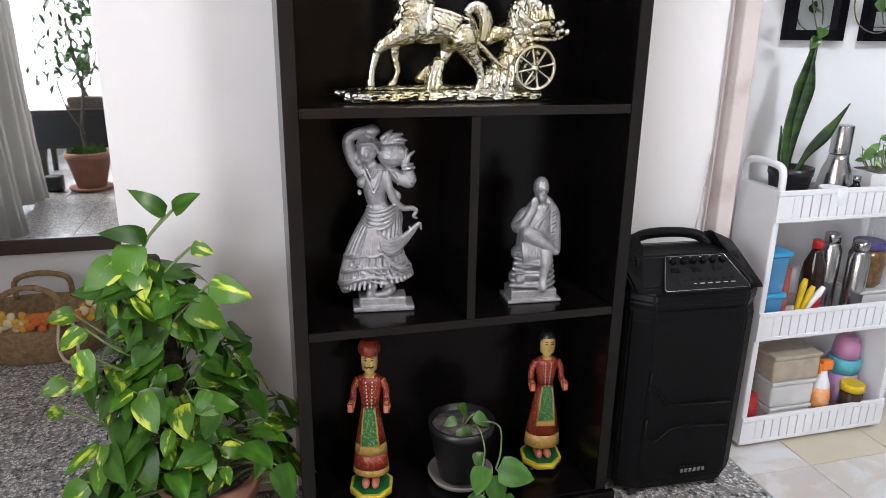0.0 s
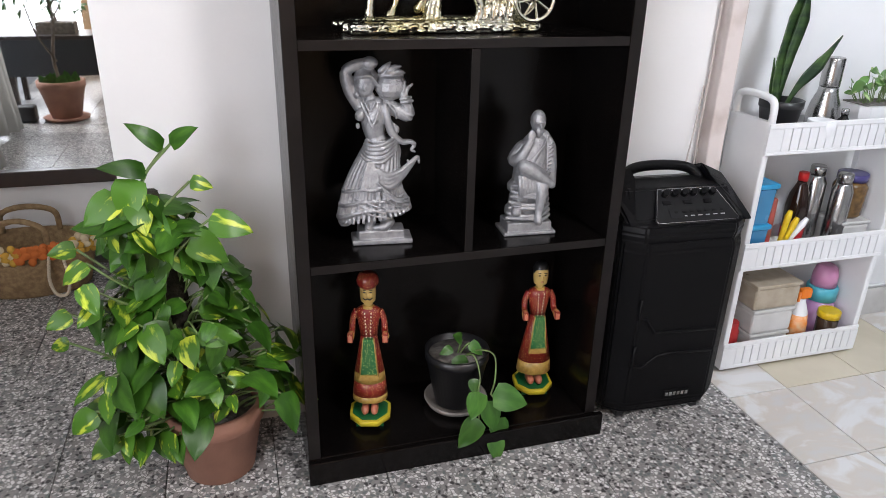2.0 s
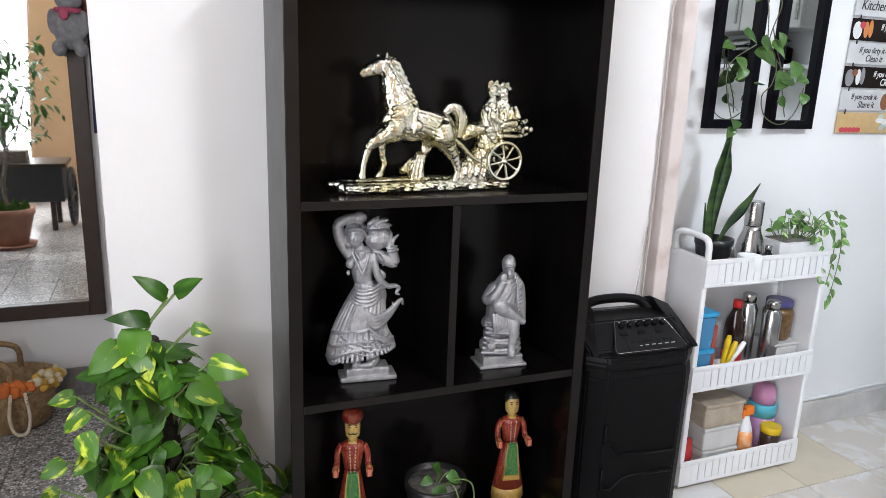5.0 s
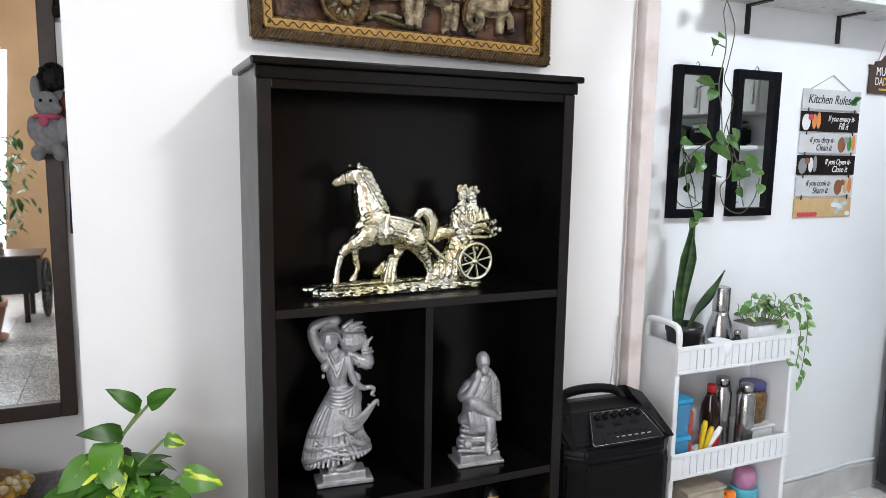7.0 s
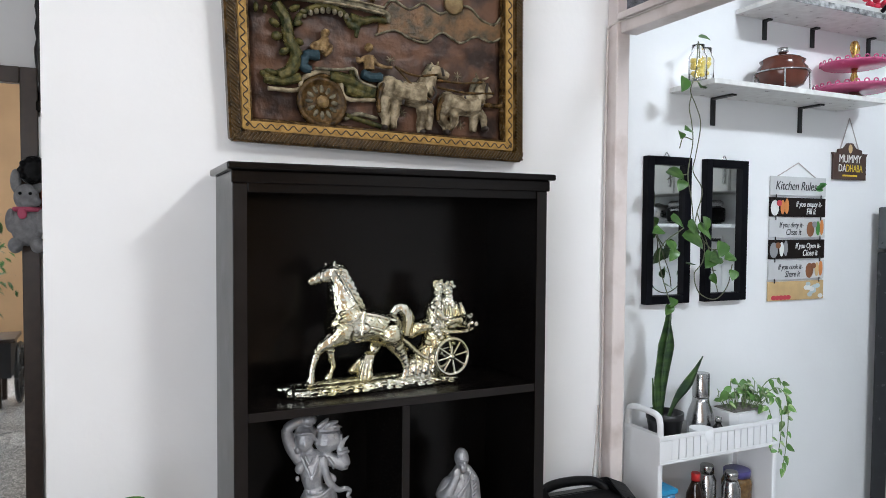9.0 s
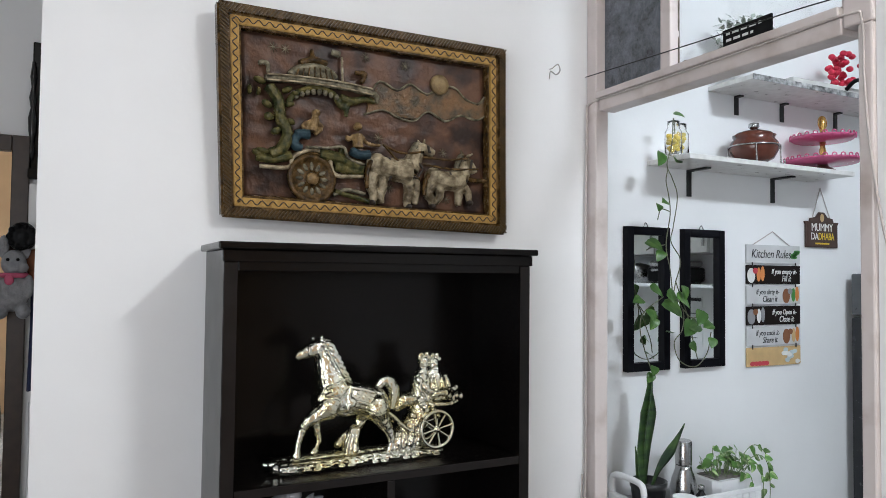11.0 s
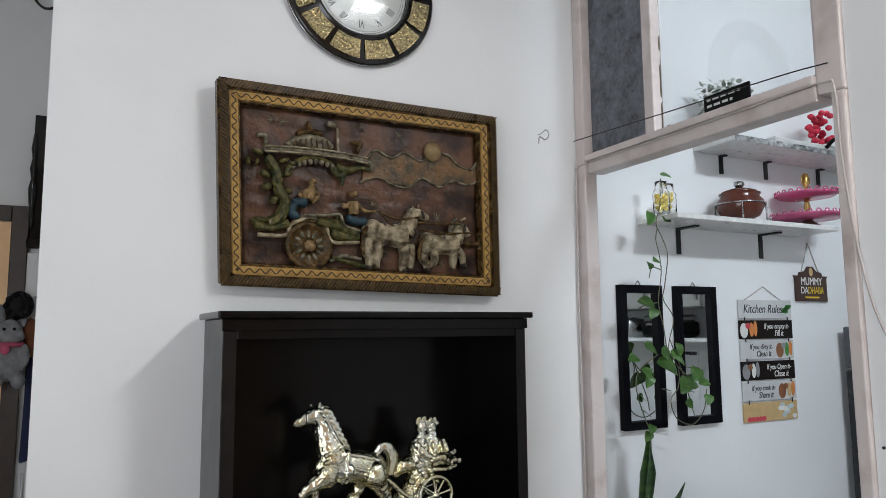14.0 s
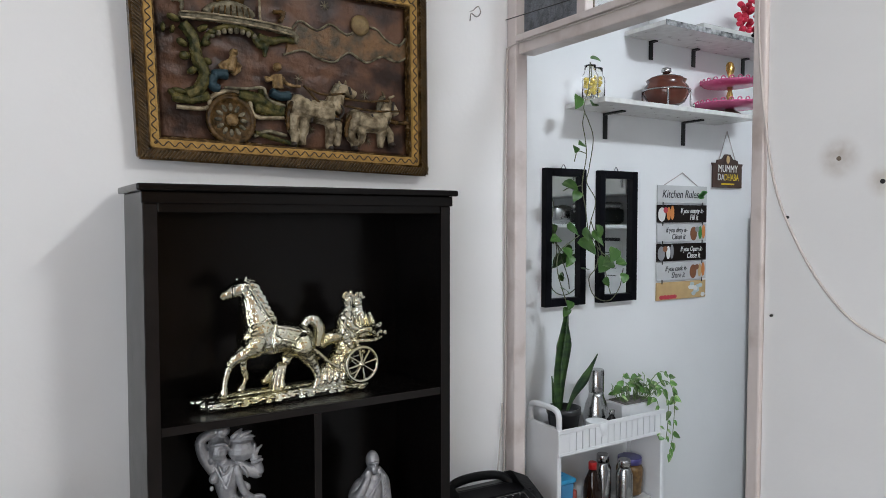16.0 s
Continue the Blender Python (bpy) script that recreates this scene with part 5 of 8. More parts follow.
RUSTPALE = mat("ochre_hill_relief", (0.15, 0.078, 0.028), (0.038, 0.030, 0.014), rough=0.3, scale=30, bump=1.0, bscale=80, spec=0.3)
BONE = mat("bone_painted_relief", (0.40, 0.33, 0.215), (0.09, 0.068, 0.04), rough=0.27, scale=38, bump=0.6, bscale=140, spec=0.2)
OLIVE = mat("olive_relief", (0.12, 0.10, 0.034), (0.022, 0.028, 0.012), rough=0.25, scale=50, bump=0.8, bscale=120, spec=0.2)
TAN = mat("tan_relief", (0.30, 0.20, 0.09), (0.10, 0.06, 0.026), rough=0.27, scale=50, bump=0.5, spec=0.2)
BLUEREL = mat("blue_relief", (0.026, 0.050, 0.062), rough=0.5, scale=50, bump=0.5, spec=0.2)
PEWTER = mat("grey_relief", (0.24, 0.21, 0.14), (0.05, 0.045, 0.03), rough=0.26, scale=50, bump=0.5, spec=0.2)

# ribs: less dark in the mix than the frame bars
RIBM = mat("dark_gold_ribs", (0.10, 0.062, 0.022), (0.035, 0.02, 0.008), rough=0.3, scale=50, bump=0.5, spec=0.25)
SUNTAN = mat("pale_tan_relief", (0.26, 0.19, 0.09), (0.15, 0.10, 0.045), rough=0.35, scale=50, bump=0.5, spec=0.2)
pic = thing("relief_picture", "carved wooden relief of a horse cart in an ochre-banded frame", "wall picture", pose(0.04, YB - 0.002, 1.677, 3.3, 0, 0))
PW, PH = 0.845, 0.551


def frame_ring(name, a, b, y0, y1, material, parent, bev=0.002):
    """Four mitred bars between the inset a and the inset b."""
    for k in range(4):
        bm = bmesh.new()
        o = [(a, a), (PW - a, a), (PW - a, PH - a), (a, PH - a)]
        i = [(b, b), (PW - b, b), (PW - b, PH - b), (b, PH - b)]
        add_prism(bm, [o[k], o[(k + 1) % 4], i[(k + 1) % 4], i[k]], y0, y1)
        if bev:
            bmesh.ops.bevel(bm, geom=bm.edges[:], offset=bev, segments=2, affect="EDGES")
        part(name, bm, material, parent)


frame_ring("frame_bar", 0.0, 0.031, -0.036, -0.001, CARVED, pic, 0.006)
frame_ring("band", 0.0312, 0.054, -0.031, -0.001, OCHRE, pic)
frame_ring("inner_bead", 0.0542, 0.059, -0.027, -0.001, CARVED, pic, 0.001)
ribs = bmesh.new()
for k in range(84):
    for zz in (0.015, PH - 0.015):
        add_box(ribs, -0.0017, 0.0017, -0.0395, -0.034, -0.0125, 0.0125, 0, pose(0.012 + k * (PW - 0.024) / 83, 0, zz, 0, 38, 0))
for k in range(54):
    for xx in (0.015, PW - 0.015):
        add_box(ribs, -0.0125, 0.0125, -0.0395, -0.034, -0.0017, 0.0017, 0, pose(xx, 0, 0.014 + k * (PH - 0.028) / 53, 0, 38, 0))
tagged(part("carved_ribs", ribs, RIBM, pic), kind="stuff")
wave = bmesh.new()
for zz in (0.0425, PH - 0.0425):
    add_tube(wave, [(0.04 + i * (PW - 0.08) / 180, -0.0315, zz + 0.006 * math.sin(i * 0.95)) for i in range(181)], 0.0016, 5)
for xx in (0.0425, PW - 0.0425):
    add_tube(wave, [(xx + 0.006 * math.sin(i * 0.95), -0.0315, 0.04 + i * (PH - 0.08) / 112) for i in range(113)], 0.0016, 5)
part("wavy_line", wave, DARKLINE, pic)
ground_bm = box(0.0592, PW - 0.0592, -0.008, -0.001, 0.0592, PH - 0.0592)
bmesh.ops.subdivide_edges(ground_bm, edges=ground_bm.edges[:], cuts=46, use_grid_fill=True)
for v in ground_bm.verts:
    if v.co.y < -0.007:
        v.co.y += -0.003 * noise.noise(v.co * 38) - 0.002 * noise.noise(v.co * 95)
for f in ground_bm.faces:
    f.smooth = True
part("relief_ground", ground_bm, RUST, pic, "mottled rust-brown carved ground")


def rp(x, y):
    """A place on the picture's panel."""
    s = (x - 400) / 492
    return (s * PW, (588 + 22 * s - y) / (360 - 50 * s) * PH)


def rline(name, pts, r, material, y=-0.011, flat=0.6):
    bm = bmesh.new()
    add_tube(bm, curve_pts([(rp(*p)[0], y, rp(*p)[1]) for p in pts], 5), r, 8)
    return part(name, bm, material, pic)


def rblob(name, items, material, y=-0.014, depth=0.016, voxel=0.0028):
    """Fused rounded relief: balls (x, y, rx, rz, turn) and limbs (points, r0, r1)."""
    bm = bmesh.new()
    for it in items:
        if len(it) == 5:
            x, z = rp(it[0], it[1])
            add_ball(bm, (x, y, z), (it[2], depth, it[3]), 14, rot=(0, it[4], 0))
        else:
            pts = [(rp(*p)[0], y - 0.002, rp(*p)[1]) for p in it[0]]
            c = curve_pts(pts, 4)
            add_tube(bm, c, [it[1] + (it[2] - it[1]) * i / (len(c) - 1) for i in range(len(c))], 8)
    ob = part(name, bm, material, pic)
    return fuse(ob, voxel, 1, 0.0026, 0.006)


# hills, sun and sky marks
for pts, yy in (([(640, 378), (660, 352), (690, 366), (715, 356), (745, 372), (775, 360), (800, 362), (820, 380), (845, 388), (862, 374)], 0), ([(632, 408), (665, 400), (690, 412), (720, 418), (748, 402), (780, 418), (810, 408), (840, 416), (862, 408)], 0)):
    rline("hill_line", pts, 0.0032, PEWTER)
hill = bmesh.new()
add_prism(hill, [rp(*p) for p in [(636, 405), (640, 382), (660, 356), (690, 370), (715, 360), (745, 376), (775, 364), (800, 366), (820, 384), (845, 392), (860, 382), (862, 410), (840, 414), (810, 406), (780, 416), (748, 402), (720, 416), (690, 410), (665, 400)]], -0.0125, -0.007)
part("hill", hill, RUSTPALE, pic, "ochre carved hills")
sx_, sz_ = rp(768, 357)
part("sun_disc", lathe([(0.029, 0), (0.028, 0.006), (0.014, 0.0075), (0.001, 0.0065)], 24, pose(sx_, -0.0125, sz_, 90, 0, 0)), SUNTAN, pic, "round tan sun disc")

def star(x, y):
    b = bmesh.new()
    cx, cz = rp(x, y)
    for q in range(4):
        a = math.pi * q / 4
        add_tube(b, [(cx - 0.014 * math.cos(a), -0.011, cz - 0.014 * math.sin(a)), (cx + 0.014 * math.cos(a), -0.011, cz + 0.014 * math.sin(a))], 0.0011, 5)
    part("star_mark", b, PEWTER, pic)


# cart with canopy
wx, wz = rp(540, 520)
wheel = part("cart_wheel", lathe([(0.066, 0), (0.066, 0.012), (0.060, 0.015), (0.053, 0.012), (0.050, 0.008), (0.02, 0.008), (0.018, 0.014), (0.008, 0.017), (0.001, 0.017)], 40, pose(wx, -0.0125, wz, 90, 0, 0)), CARVED, pic, "round carved cart wheel")
part("hub", lathe([(0.017, 0.0), (0.015, 0.006), (0.001, 0.009)], 20, pose(wx, -0.0265, wz, 90, 0, 0)), TAN, wheel)
for k in range(12):
    a = 2 * math.pi * k / 12
    part("petal", add_ball(bmesh.new(), (wx + 0.034 * math.cos(a), -0.021, wz + 0.034 * math.sin(a)), (0.011, 0.003, 0.0055), 10, rot=(0, -math.degrees(a), 0)), PEWTER, wheel)
rline("fender", [(459.6, 500.4), (502.6, 501.4), (512.4, 482.0), (544.0, 470.5), (568.3, 483.1), (578.7, 512.4), (625.3, 514.0)], 0.0062, BONE, -0.02)
rline("fender_lining", [(506.2, 506.1), (517.6, 487.3), (544.0, 476.8), (564.2, 488.3), (573.5, 514.5)], 0.004, CARVED, -0.02)
rblob("cart_body", [([(552.8, 476.8), (578.7, 482.0), (604.6, 492.5), (625.3, 500.4)], 0.018, 0.016), ([(578.7, 497.7), (602.0, 504.0), (625.3, 506.1)], 0.014, 0.013), ([(590.1, 465.3), (594.2, 482.0), (625.3, 492.5)], 0.008, 0.007)], OLIVE)
rline("cart_trim", [(529.5, 467.4), (563.2, 468.4), (590.1, 466.3), (598.4, 484.7), (625.3, 495.1)], 0.0042, PEWTER, -0.031)
rblob("cart_tail", [([(454.4, 484.7), (480.3, 487.3), (508.8, 481.0)], 0.012, 0.014), ([(449.2, 475.8), (467.3, 473.7)], 0.008, 0.008), ([(464.7, 487.3), (459.6, 479.4)], 0.01, 0.008)], OLIVE)
rblob("canopy_beam", [([(469.9, 352.2), (526.9, 355.3), (589.1, 362.7), (640.9, 373.1)], 0.0105, 0.0105), ([(638.3, 372.1), (651.2, 378.4), (650.2, 390.4)], 0.01, 0.006)], PEWTER, -0.018)
rline("canopy_trim", [(471.0, 347.5), (526.9, 350.6), (589.1, 357.9), (640.9, 368.4)], 0.0024, BONE, -0.032)
rline("canopy_trim", [(471.0, 356.9), (526.9, 360.0), (589.1, 367.4), (640.9, 377.8)], 0.0024, BONE, -0.032)
rblob("canopy_roof", [([(508.8, 346.9), (521.7, 336.5), (547.6, 332.3), (570.9, 339.6), (581.3, 351.1)], 0.013, 0.012), (545.0, 343.8, 0.058, 0.016, 4)], PEWTER)
rline("roof_rib", [(515.5, 350.1), (519.6, 338.0)], 0.0022, CARVED, -0.031)
rline("roof_rib", [(525.3, 350.9), (528.2, 336.8)], 0.0022, CARVED, -0.031)
rline("roof_rib", [(535.2, 351.7), (536.7, 335.5)], 0.0022, CARVED, -0.031)
rline("roof_rib", [(545.0, 352.4), (545.3, 334.3)], 0.0022, CARVED, -0.031)
rline("roof_rib", [(554.9, 353.2), (553.8, 335.5)], 0.0022, CARVED, -0.031)
rline("roof_rib", [(564.7, 354.0), (562.4, 336.8)], 0.0022, CARVED, -0.031)
rline("roof_rib", [(574.6, 354.8), (570.9, 338.0)], 0.0022, CARVED, -0.031)
rblob("roof_cap", [([(524.3, 326.0), (545.0, 319.7), (568.3, 326.0)], 0.01, 0.01), ([(545.0, 319.7), (544.5, 301.4)], 0.009, 0.005)], CARVED)
rline("flag_pole", [(594.2, 356.4), (593.7, 313.4)], 0.0032, BONE, -0.016)
rblob("flag", [([(590.1, 310.3), (576.1, 305.1)], 0.01, 0.008)], PEWTER)
rblob("left_finial", [([(460.6, 326.0), (475.1, 327.1), (475.1, 343.3)], 0.007, 0.005)], PEWTER)
rblob("right_finial", [([(615.0, 339.6), (633.1, 340.7), (625.3, 356.4)], 0.006, 0.007)], CARVED)
rblob("arch", [([(503.6, 398.3), (512.4, 381.5), (534.7, 367.9), (558.0, 366.8), (578.7, 376.3), (590.1, 395.6), (602.0, 398.3)], 0.0085, 0.008), ([(589.1, 382.6), (609.8, 387.8), (630.5, 383.6), (649.1, 387.8)], 0.014, 0.007), ([(602.0, 393.0), (598.4, 414.0)], 0.009, 0.005)], OLIVE)
rblob("scallop", [(517.6, 381.5, 0.0075, 0.009, 0)], PEWTER, -0.020, 0.006)
rblob("scallop", [(526.9, 377.9, 0.0075, 0.009, 0)], PEWTER, -0.020, 0.006)
rblob("scallop", [(536.2, 375.0, 0.0075, 0.009, 0)], PEWTER, -0.020, 0.006)
rblob("scallop", [(545.5, 373.3, 0.0075, 0.009, 0)], PEWTER, -0.020, 0.006)
rblob("scallop", [(554.9, 373.3, 0.0075, 0.009, 0)], PEWTER, -0.020, 0.006)
rblob("scallop", [(564.2, 374.9, 0.0075, 0.009, 0)], PEWTER, -0.020, 0.006)
rblob("scallop", [(573.5, 377.9, 0.0075, 0.009, 0)], PEWTER, -0.020, 0.006)
rblob("scallop", [(582.8, 381.5, 0.0075, 0.009, 0)], PEWTER, -0.020, 0.006)
rblob("foliage_column", [([(475.1, 364.2), (489.6, 387.8), (493.2, 419.2), (503.6, 445.4), (493.2, 471.6), (475.1, 481.0)], 0.015, 0.018)], OLIVE)
rblob("carved_leaf", [(462.1, 356.4, 0.018, 0.009, 20)], OLIVE, -0.019, 0.012)
rblob("carved_leaf", [(480.3, 372.1, 0.02, 0.01, 40)], OLIVE, -0.019, 0.012)
rblob("carved_leaf", [(503.6, 371.0, 0.016, 0.009, -30)], OLIVE, -0.019, 0.012)
rblob("carved_leaf", [(472.5, 395.6, 0.016, 0.01, 30)], OLIVE, -0.019, 0.012)
rblob("carved_leaf", [(507.2, 395.6, 0.014, 0.008, -20)], OLIVE, -0.019, 0.012)
rblob("carved_leaf", [(475.1, 416.6, 0.014, 0.012, 0)], OLIVE, -0.019, 0.012)
rblob("carved_leaf", [(508.8, 424.4, 0.012, 0.009, 30)], OLIVE, -0.019, 0.012)
rblob("carved_leaf", [(485.5, 440.1, 0.016, 0.01, -30)], OLIVE, -0.019, 0.012)
rblob("carved_leaf", [(446.6, 372.1, 0.006, 0.014, 0)], OLIVE, -0.019, 0.012)
rblob("carved_leaf", [(459.6, 374.7, 0.006, 0.012, 10)], OLIVE, -0.019, 0.012)
rblob("carved_leaf", [(516.5, 377.3, 0.012, 0.008, 0)], OLIVE, -0.019, 0.012)
rblob("carved_leaf", [(464.7, 474.2, 0.02, 0.008, 10)], OLIVE, -0.019, 0.012)
rblob("carved_leaf", [(501.0, 461.1, 0.016, 0.01, -40)], OLIVE, -0.019, 0.012)
rblob("rider_shape", [([(541.4, 440.1), (545.0, 427.1), (548.7, 416.6)], 0.014, 0.011), (549.2, 408.7, 0.011, 0.011, 0), ([(543.5, 421.8), (558.0, 432.3), (546.6, 445.4)], 0.006, 0.006), ([(539.9, 423.4), (526.9, 429.7), (534.7, 437.5)], 0.006, 0.005)], TAN, -0.018)
rblob("rider_base", [([(537.3, 445.4), (517.6, 445.4), (513.9, 463.7), (524.3, 468.9)], 0.014, 0.012)], BLUEREL, -0.018)
rblob("driver_shape", [([(617.5, 466.3), (617.5, 450.6), (617.5, 442.8)], 0.015, 0.013), (618.1, 429.7, 0.011, 0.012, 0), ([(622.7, 445.4), (634.6, 458.5), (655.4, 461.1)], 0.006, 0.005), ([(610.8, 445.4), (600.5, 453.2), (598.4, 445.4)], 0.006, 0.005)], TAN, -0.019)
rblob("driver_base", [([(604.6, 471.6), (620.1, 477.8), (636.7, 476.8)], 0.013, 0.013)], BLUEREL, -0.020)
rblob("relief_horse", [(652.3, 493.6, 0.034, 0.034, 0), ([(651.2, 495.1), (679.7, 501.9), (705.6, 504.0)], 0.0305, 0.0377), ([(708.2, 500.4), (717.5, 482.0), (722.7, 468.9)], 0.0285, 0.0200), ([(721.1, 465.3), (736.7, 465.3), (753.8, 473.7)], 0.0181, 0.0121), ([(728.9, 458.5), (725.8, 449.6)], 0.0048, 0.0022), ([(736.7, 458.5), (738.2, 448.0)], 0.0048, 0.0022), ([(643.0, 508.2), (640.0, 528.0), (645.0, 544.0), (642.0, 559.0)], 0.0200, 0.0095), ([(657.0, 510.8), (661.0, 529.2), (657.0, 545.0), (658.0, 559.0)], 0.0171, 0.0089), ([(706.1, 516.1), (708.2, 534.4), (705.1, 552.7), (704.1, 564.8)], 0.0171, 0.0095), ([(717.0, 513.5), (722.0, 532.0), (719.0, 560.0)], 0.0152, 0.0082)], BONE, -0.015, 0.02)
rblob("relief_horse", [(755.9, 514.5, 0.031, 0.031, 0), ([(754.8, 514.5), (780.7, 519.7), (804.0, 517.6)], 0.0266, 0.0332), ([(804.0, 516.1), (811.8, 500.4), (814.9, 488.3)], 0.0257, 0.0188), ([(813.4, 484.7), (826.3, 495.1), (833.6, 505.6)], 0.0162, 0.0111), ([(811.8, 476.8), (806.6, 465.3)], 0.0048, 0.0022), ([(819.6, 477.8), (832.5, 472.6)], 0.0048, 0.0022), ([(750.7, 526.5), (743.4, 540.7), (751.7, 552.7), (749.6, 561.6)], 0.0171, 0.0089), ([(764.1, 529.2), (766.2, 544.9), (756.9, 558.0)], 0.0152, 0.0082), ([(804.0, 530.2), (802.5, 547.5), (801.4, 561.6)], 0.0152, 0.0089), ([(810.8, 529.2), (821.1, 538.6), (823.2, 554.3)], 0.0143, 0.0082)], BONE, -0.015, 0.02)
rblob("tail", [([(640.9, 487.3), (633.1, 503.0), (631.5, 534.4)], 0.009, 0.006)], CARVED, -0.02)
rblob("tail", [([(744.5, 508.2), (736.7, 521.3), (734.1, 544.9)], 0.008, 0.005)], CARVED, -0.02)
rblob("mane", [([(722.7, 456.9), (713.4, 468.9), (708.2, 484.7)], 0.01, 0.007)], PEWTER, -0.02)
rblob("mane", [([(806.6, 476.8), (798.8, 489.9), (796.3, 500.4)], 0.01, 0.007)], PEWTER, -0.02)
rline("harness", [(666.8, 482.0), (670.9, 503.0), (667.8, 521.3)], 0.0035, DARKLINE, -0.036)
rline("harness", [(714.4, 487.3), (726.3, 500.4), (716.0, 516.1)], 0.0035, DARKLINE, -0.036)
rline("harness", [(666.8, 503.0), (692.7, 509.3), (718.6, 516.1)], 0.0035, DARKLINE, -0.036)
rline("harness", [(778.1, 505.6), (781.8, 521.3), (779.7, 531.8)], 0.0035, DARKLINE, -0.036)
rline("harness", [(770.4, 523.9), (791.1, 526.5), (811.8, 518.7)], 0.0035, DARKLINE, -0.036)
rline("harness", [(736.7, 461.1), (740.3, 474.2)], 0.0035, DARKLINE, -0.036)
rline("harness", [(821.1, 484.7), (818.0, 500.4)], 0.0035, DARKLINE, -0.036)
rline("rein", [(655.4, 461.1), (687.5, 474.2), (728.9, 472.6)], 0.0034, CARVED, -0.036)
rline("rein", [(656.4, 461.1), (687.5, 492.5), (721.1, 517.6)], 0.0034, CARVED, -0.036)
rline("rein", [(728.9, 481.0), (770.4, 484.7), (811.8, 483.1)], 0.0034, CARVED, -0.036)
rline("rein", [(728.9, 492.5), (780.7, 500.4), (832.5, 500.4)], 0.0034, CARVED, -0.036)
rline("shaft", [(811.8, 514.5), (837.7, 518.7), (858.4, 518.7)], 0.007, CARVED, -0.018)
rblob("yoke_peg", [([(857.4, 508.2), (857.4, 530.2)], 0.006, 0.006)], CARVED)
rblob("hoof", [(705.6, 563.2, 0.01, 0.009, 0)], DARKLINE, -0.02, 0.012)
rblob("hoof", [(640.9, 558.0, 0.01, 0.009, 0)], DARKLINE, -0.02, 0.012)
rblob("hoof", [(750.7, 562.7, 0.01, 0.009, 0)], DARKLINE, -0.02, 0.012)
rblob("hoof", [(823.2, 556.4, 0.01, 0.009, 0)], DARKLINE, -0.02, 0.012)
rline("shaft", [(578.7, 539.6), (615.0, 550.1), (648.6, 559.5)], 0.0075, OLIVE, -0.015)
rline("shaft", [(576.1, 545.9), (599.4, 537.0), (630.5, 543.8)], 0.006, PEWTER, -0.015)
rblob("ground_strip", [([(441.4, 558.0), (526.9, 560.6), (615.0, 566.9), (708.2, 576.3), (791.1, 578.9), (868.8, 584.1)], 0.014, 0.01)], CARVED, -0.010)
star(485.5, 298.8)
star(635.7, 311.9)
star(705.6, 326.0)
star(503.6, 301.4)
star(674.5, 531.8)
star(780.7, 550.1)
star(656.4, 448.0)
star(775.5, 471.6)

# the hand-cut frame is slightly out of square
SKEW = {(0, 0): (0.0035, 0.005), (1, 0): (-0.012, -0.013), (0, 1): (-0.0235, -0.010), (1, 1): (-0.037, -0.008)}
for ob in [o for o in pic.children_recursive if o.type == "MESH"]:
    for v in ob.data.vertices:
        a, b = v.co.x / PW, v.co.z / PH
        w = {(0, 0): (1 - a) * (1 - b), (1, 0): a * (1 - b), (0, 1): (1 - a) * b, (1, 1): a * b}
        v.co.x += sum(w[k] * SKEW[k][0] for k in w)
        v.co.y *= 1.45
        v.co.z += sum(w[k] * SKEW[k][1] for k in w)

# wall clock
clock = thing("wall_clock", "round wall clock with a black rim and twelve embossed brass plates", "clock", pose(0.43, YB, 2.566))
DIALM = mat("ivory_dial", (0.66, 0.67, 0.63), (0.60, 0.61, 0.57), rough=0.3, scale=8)
BRASS = mat("embossed_brass", (0.44, 0.36, 0.19), (0.12, 0.095, 0.05), rough=0.26, metal=0.9, scale=230, bump=1.0, bscale=110, mixlo=0.4, mixhi=0.6)
BLACKGLOSS = mat("glossy_black_lacquer", (0.012, 0.011, 0.011), rough=0.14, scale=30)
INK = mat("black_ink", (0.02, 0.02, 0.022), rough=0.5)
part("rim", lathe([(0.226, 0.001), (0.232, 0.006), (0.232, 0.02), (0.226, 0.026), (0.152, 0.024), (0.149, 0.03), (0.143, 0.03), (0.141, 0.012), (0.001, 0.012)], 72, pose(0, 0, 0, 90, 0, 0)), BLACKGLOSS, clock, "glossy black rim with a steel edge")
part("rim_edge", add_tube(bmesh.new(), [(0.232 * math.cos(a), -0.016, 0.232 * math.sin(a)) for a in [2 * math.pi * i / 72 for i in range(73)]], 0.0022, 6), STEEL, clock)
part("dial", lathe([(0.1405, 0.0125), (0.1405, 0.015), (0.001, 0.0152)], 64, pose(0, 0, 0, 90, 0, 0)), DIALM, clock, "ivory printed dial")
for k in range(12):
    a0, a1 = math.radians(30 * k + 15 - 12.6), math.radians(30 * k + 15 + 12.6)
    ol = [(0.216 * math.cos(a0 + (a1 - a0) * i / 8), 0.216 * math.sin(a0 + (a1 - a0) * i / 8)) for i in range(9)] + [(0.160 * math.cos(a1 - (a1 - a0) * i / 8), 0.160 * math.sin(a1 - (a1 - a0) * i / 8)) for i in range(9)]
    pl = part("brass_plate", add_prism(bmesh.new(), ol, -0.0295, -0.0255), BRASS, clock)
    for aa in (a0 + 0.04, a1 - 0.04):
        for rr in (0.165, 0.211):
            part("stud", add_ball(bmesh.new(), (rr * math.cos(aa), -0.0298, rr * math.sin(aa)), 0.0022, 6), BRASS, pl)
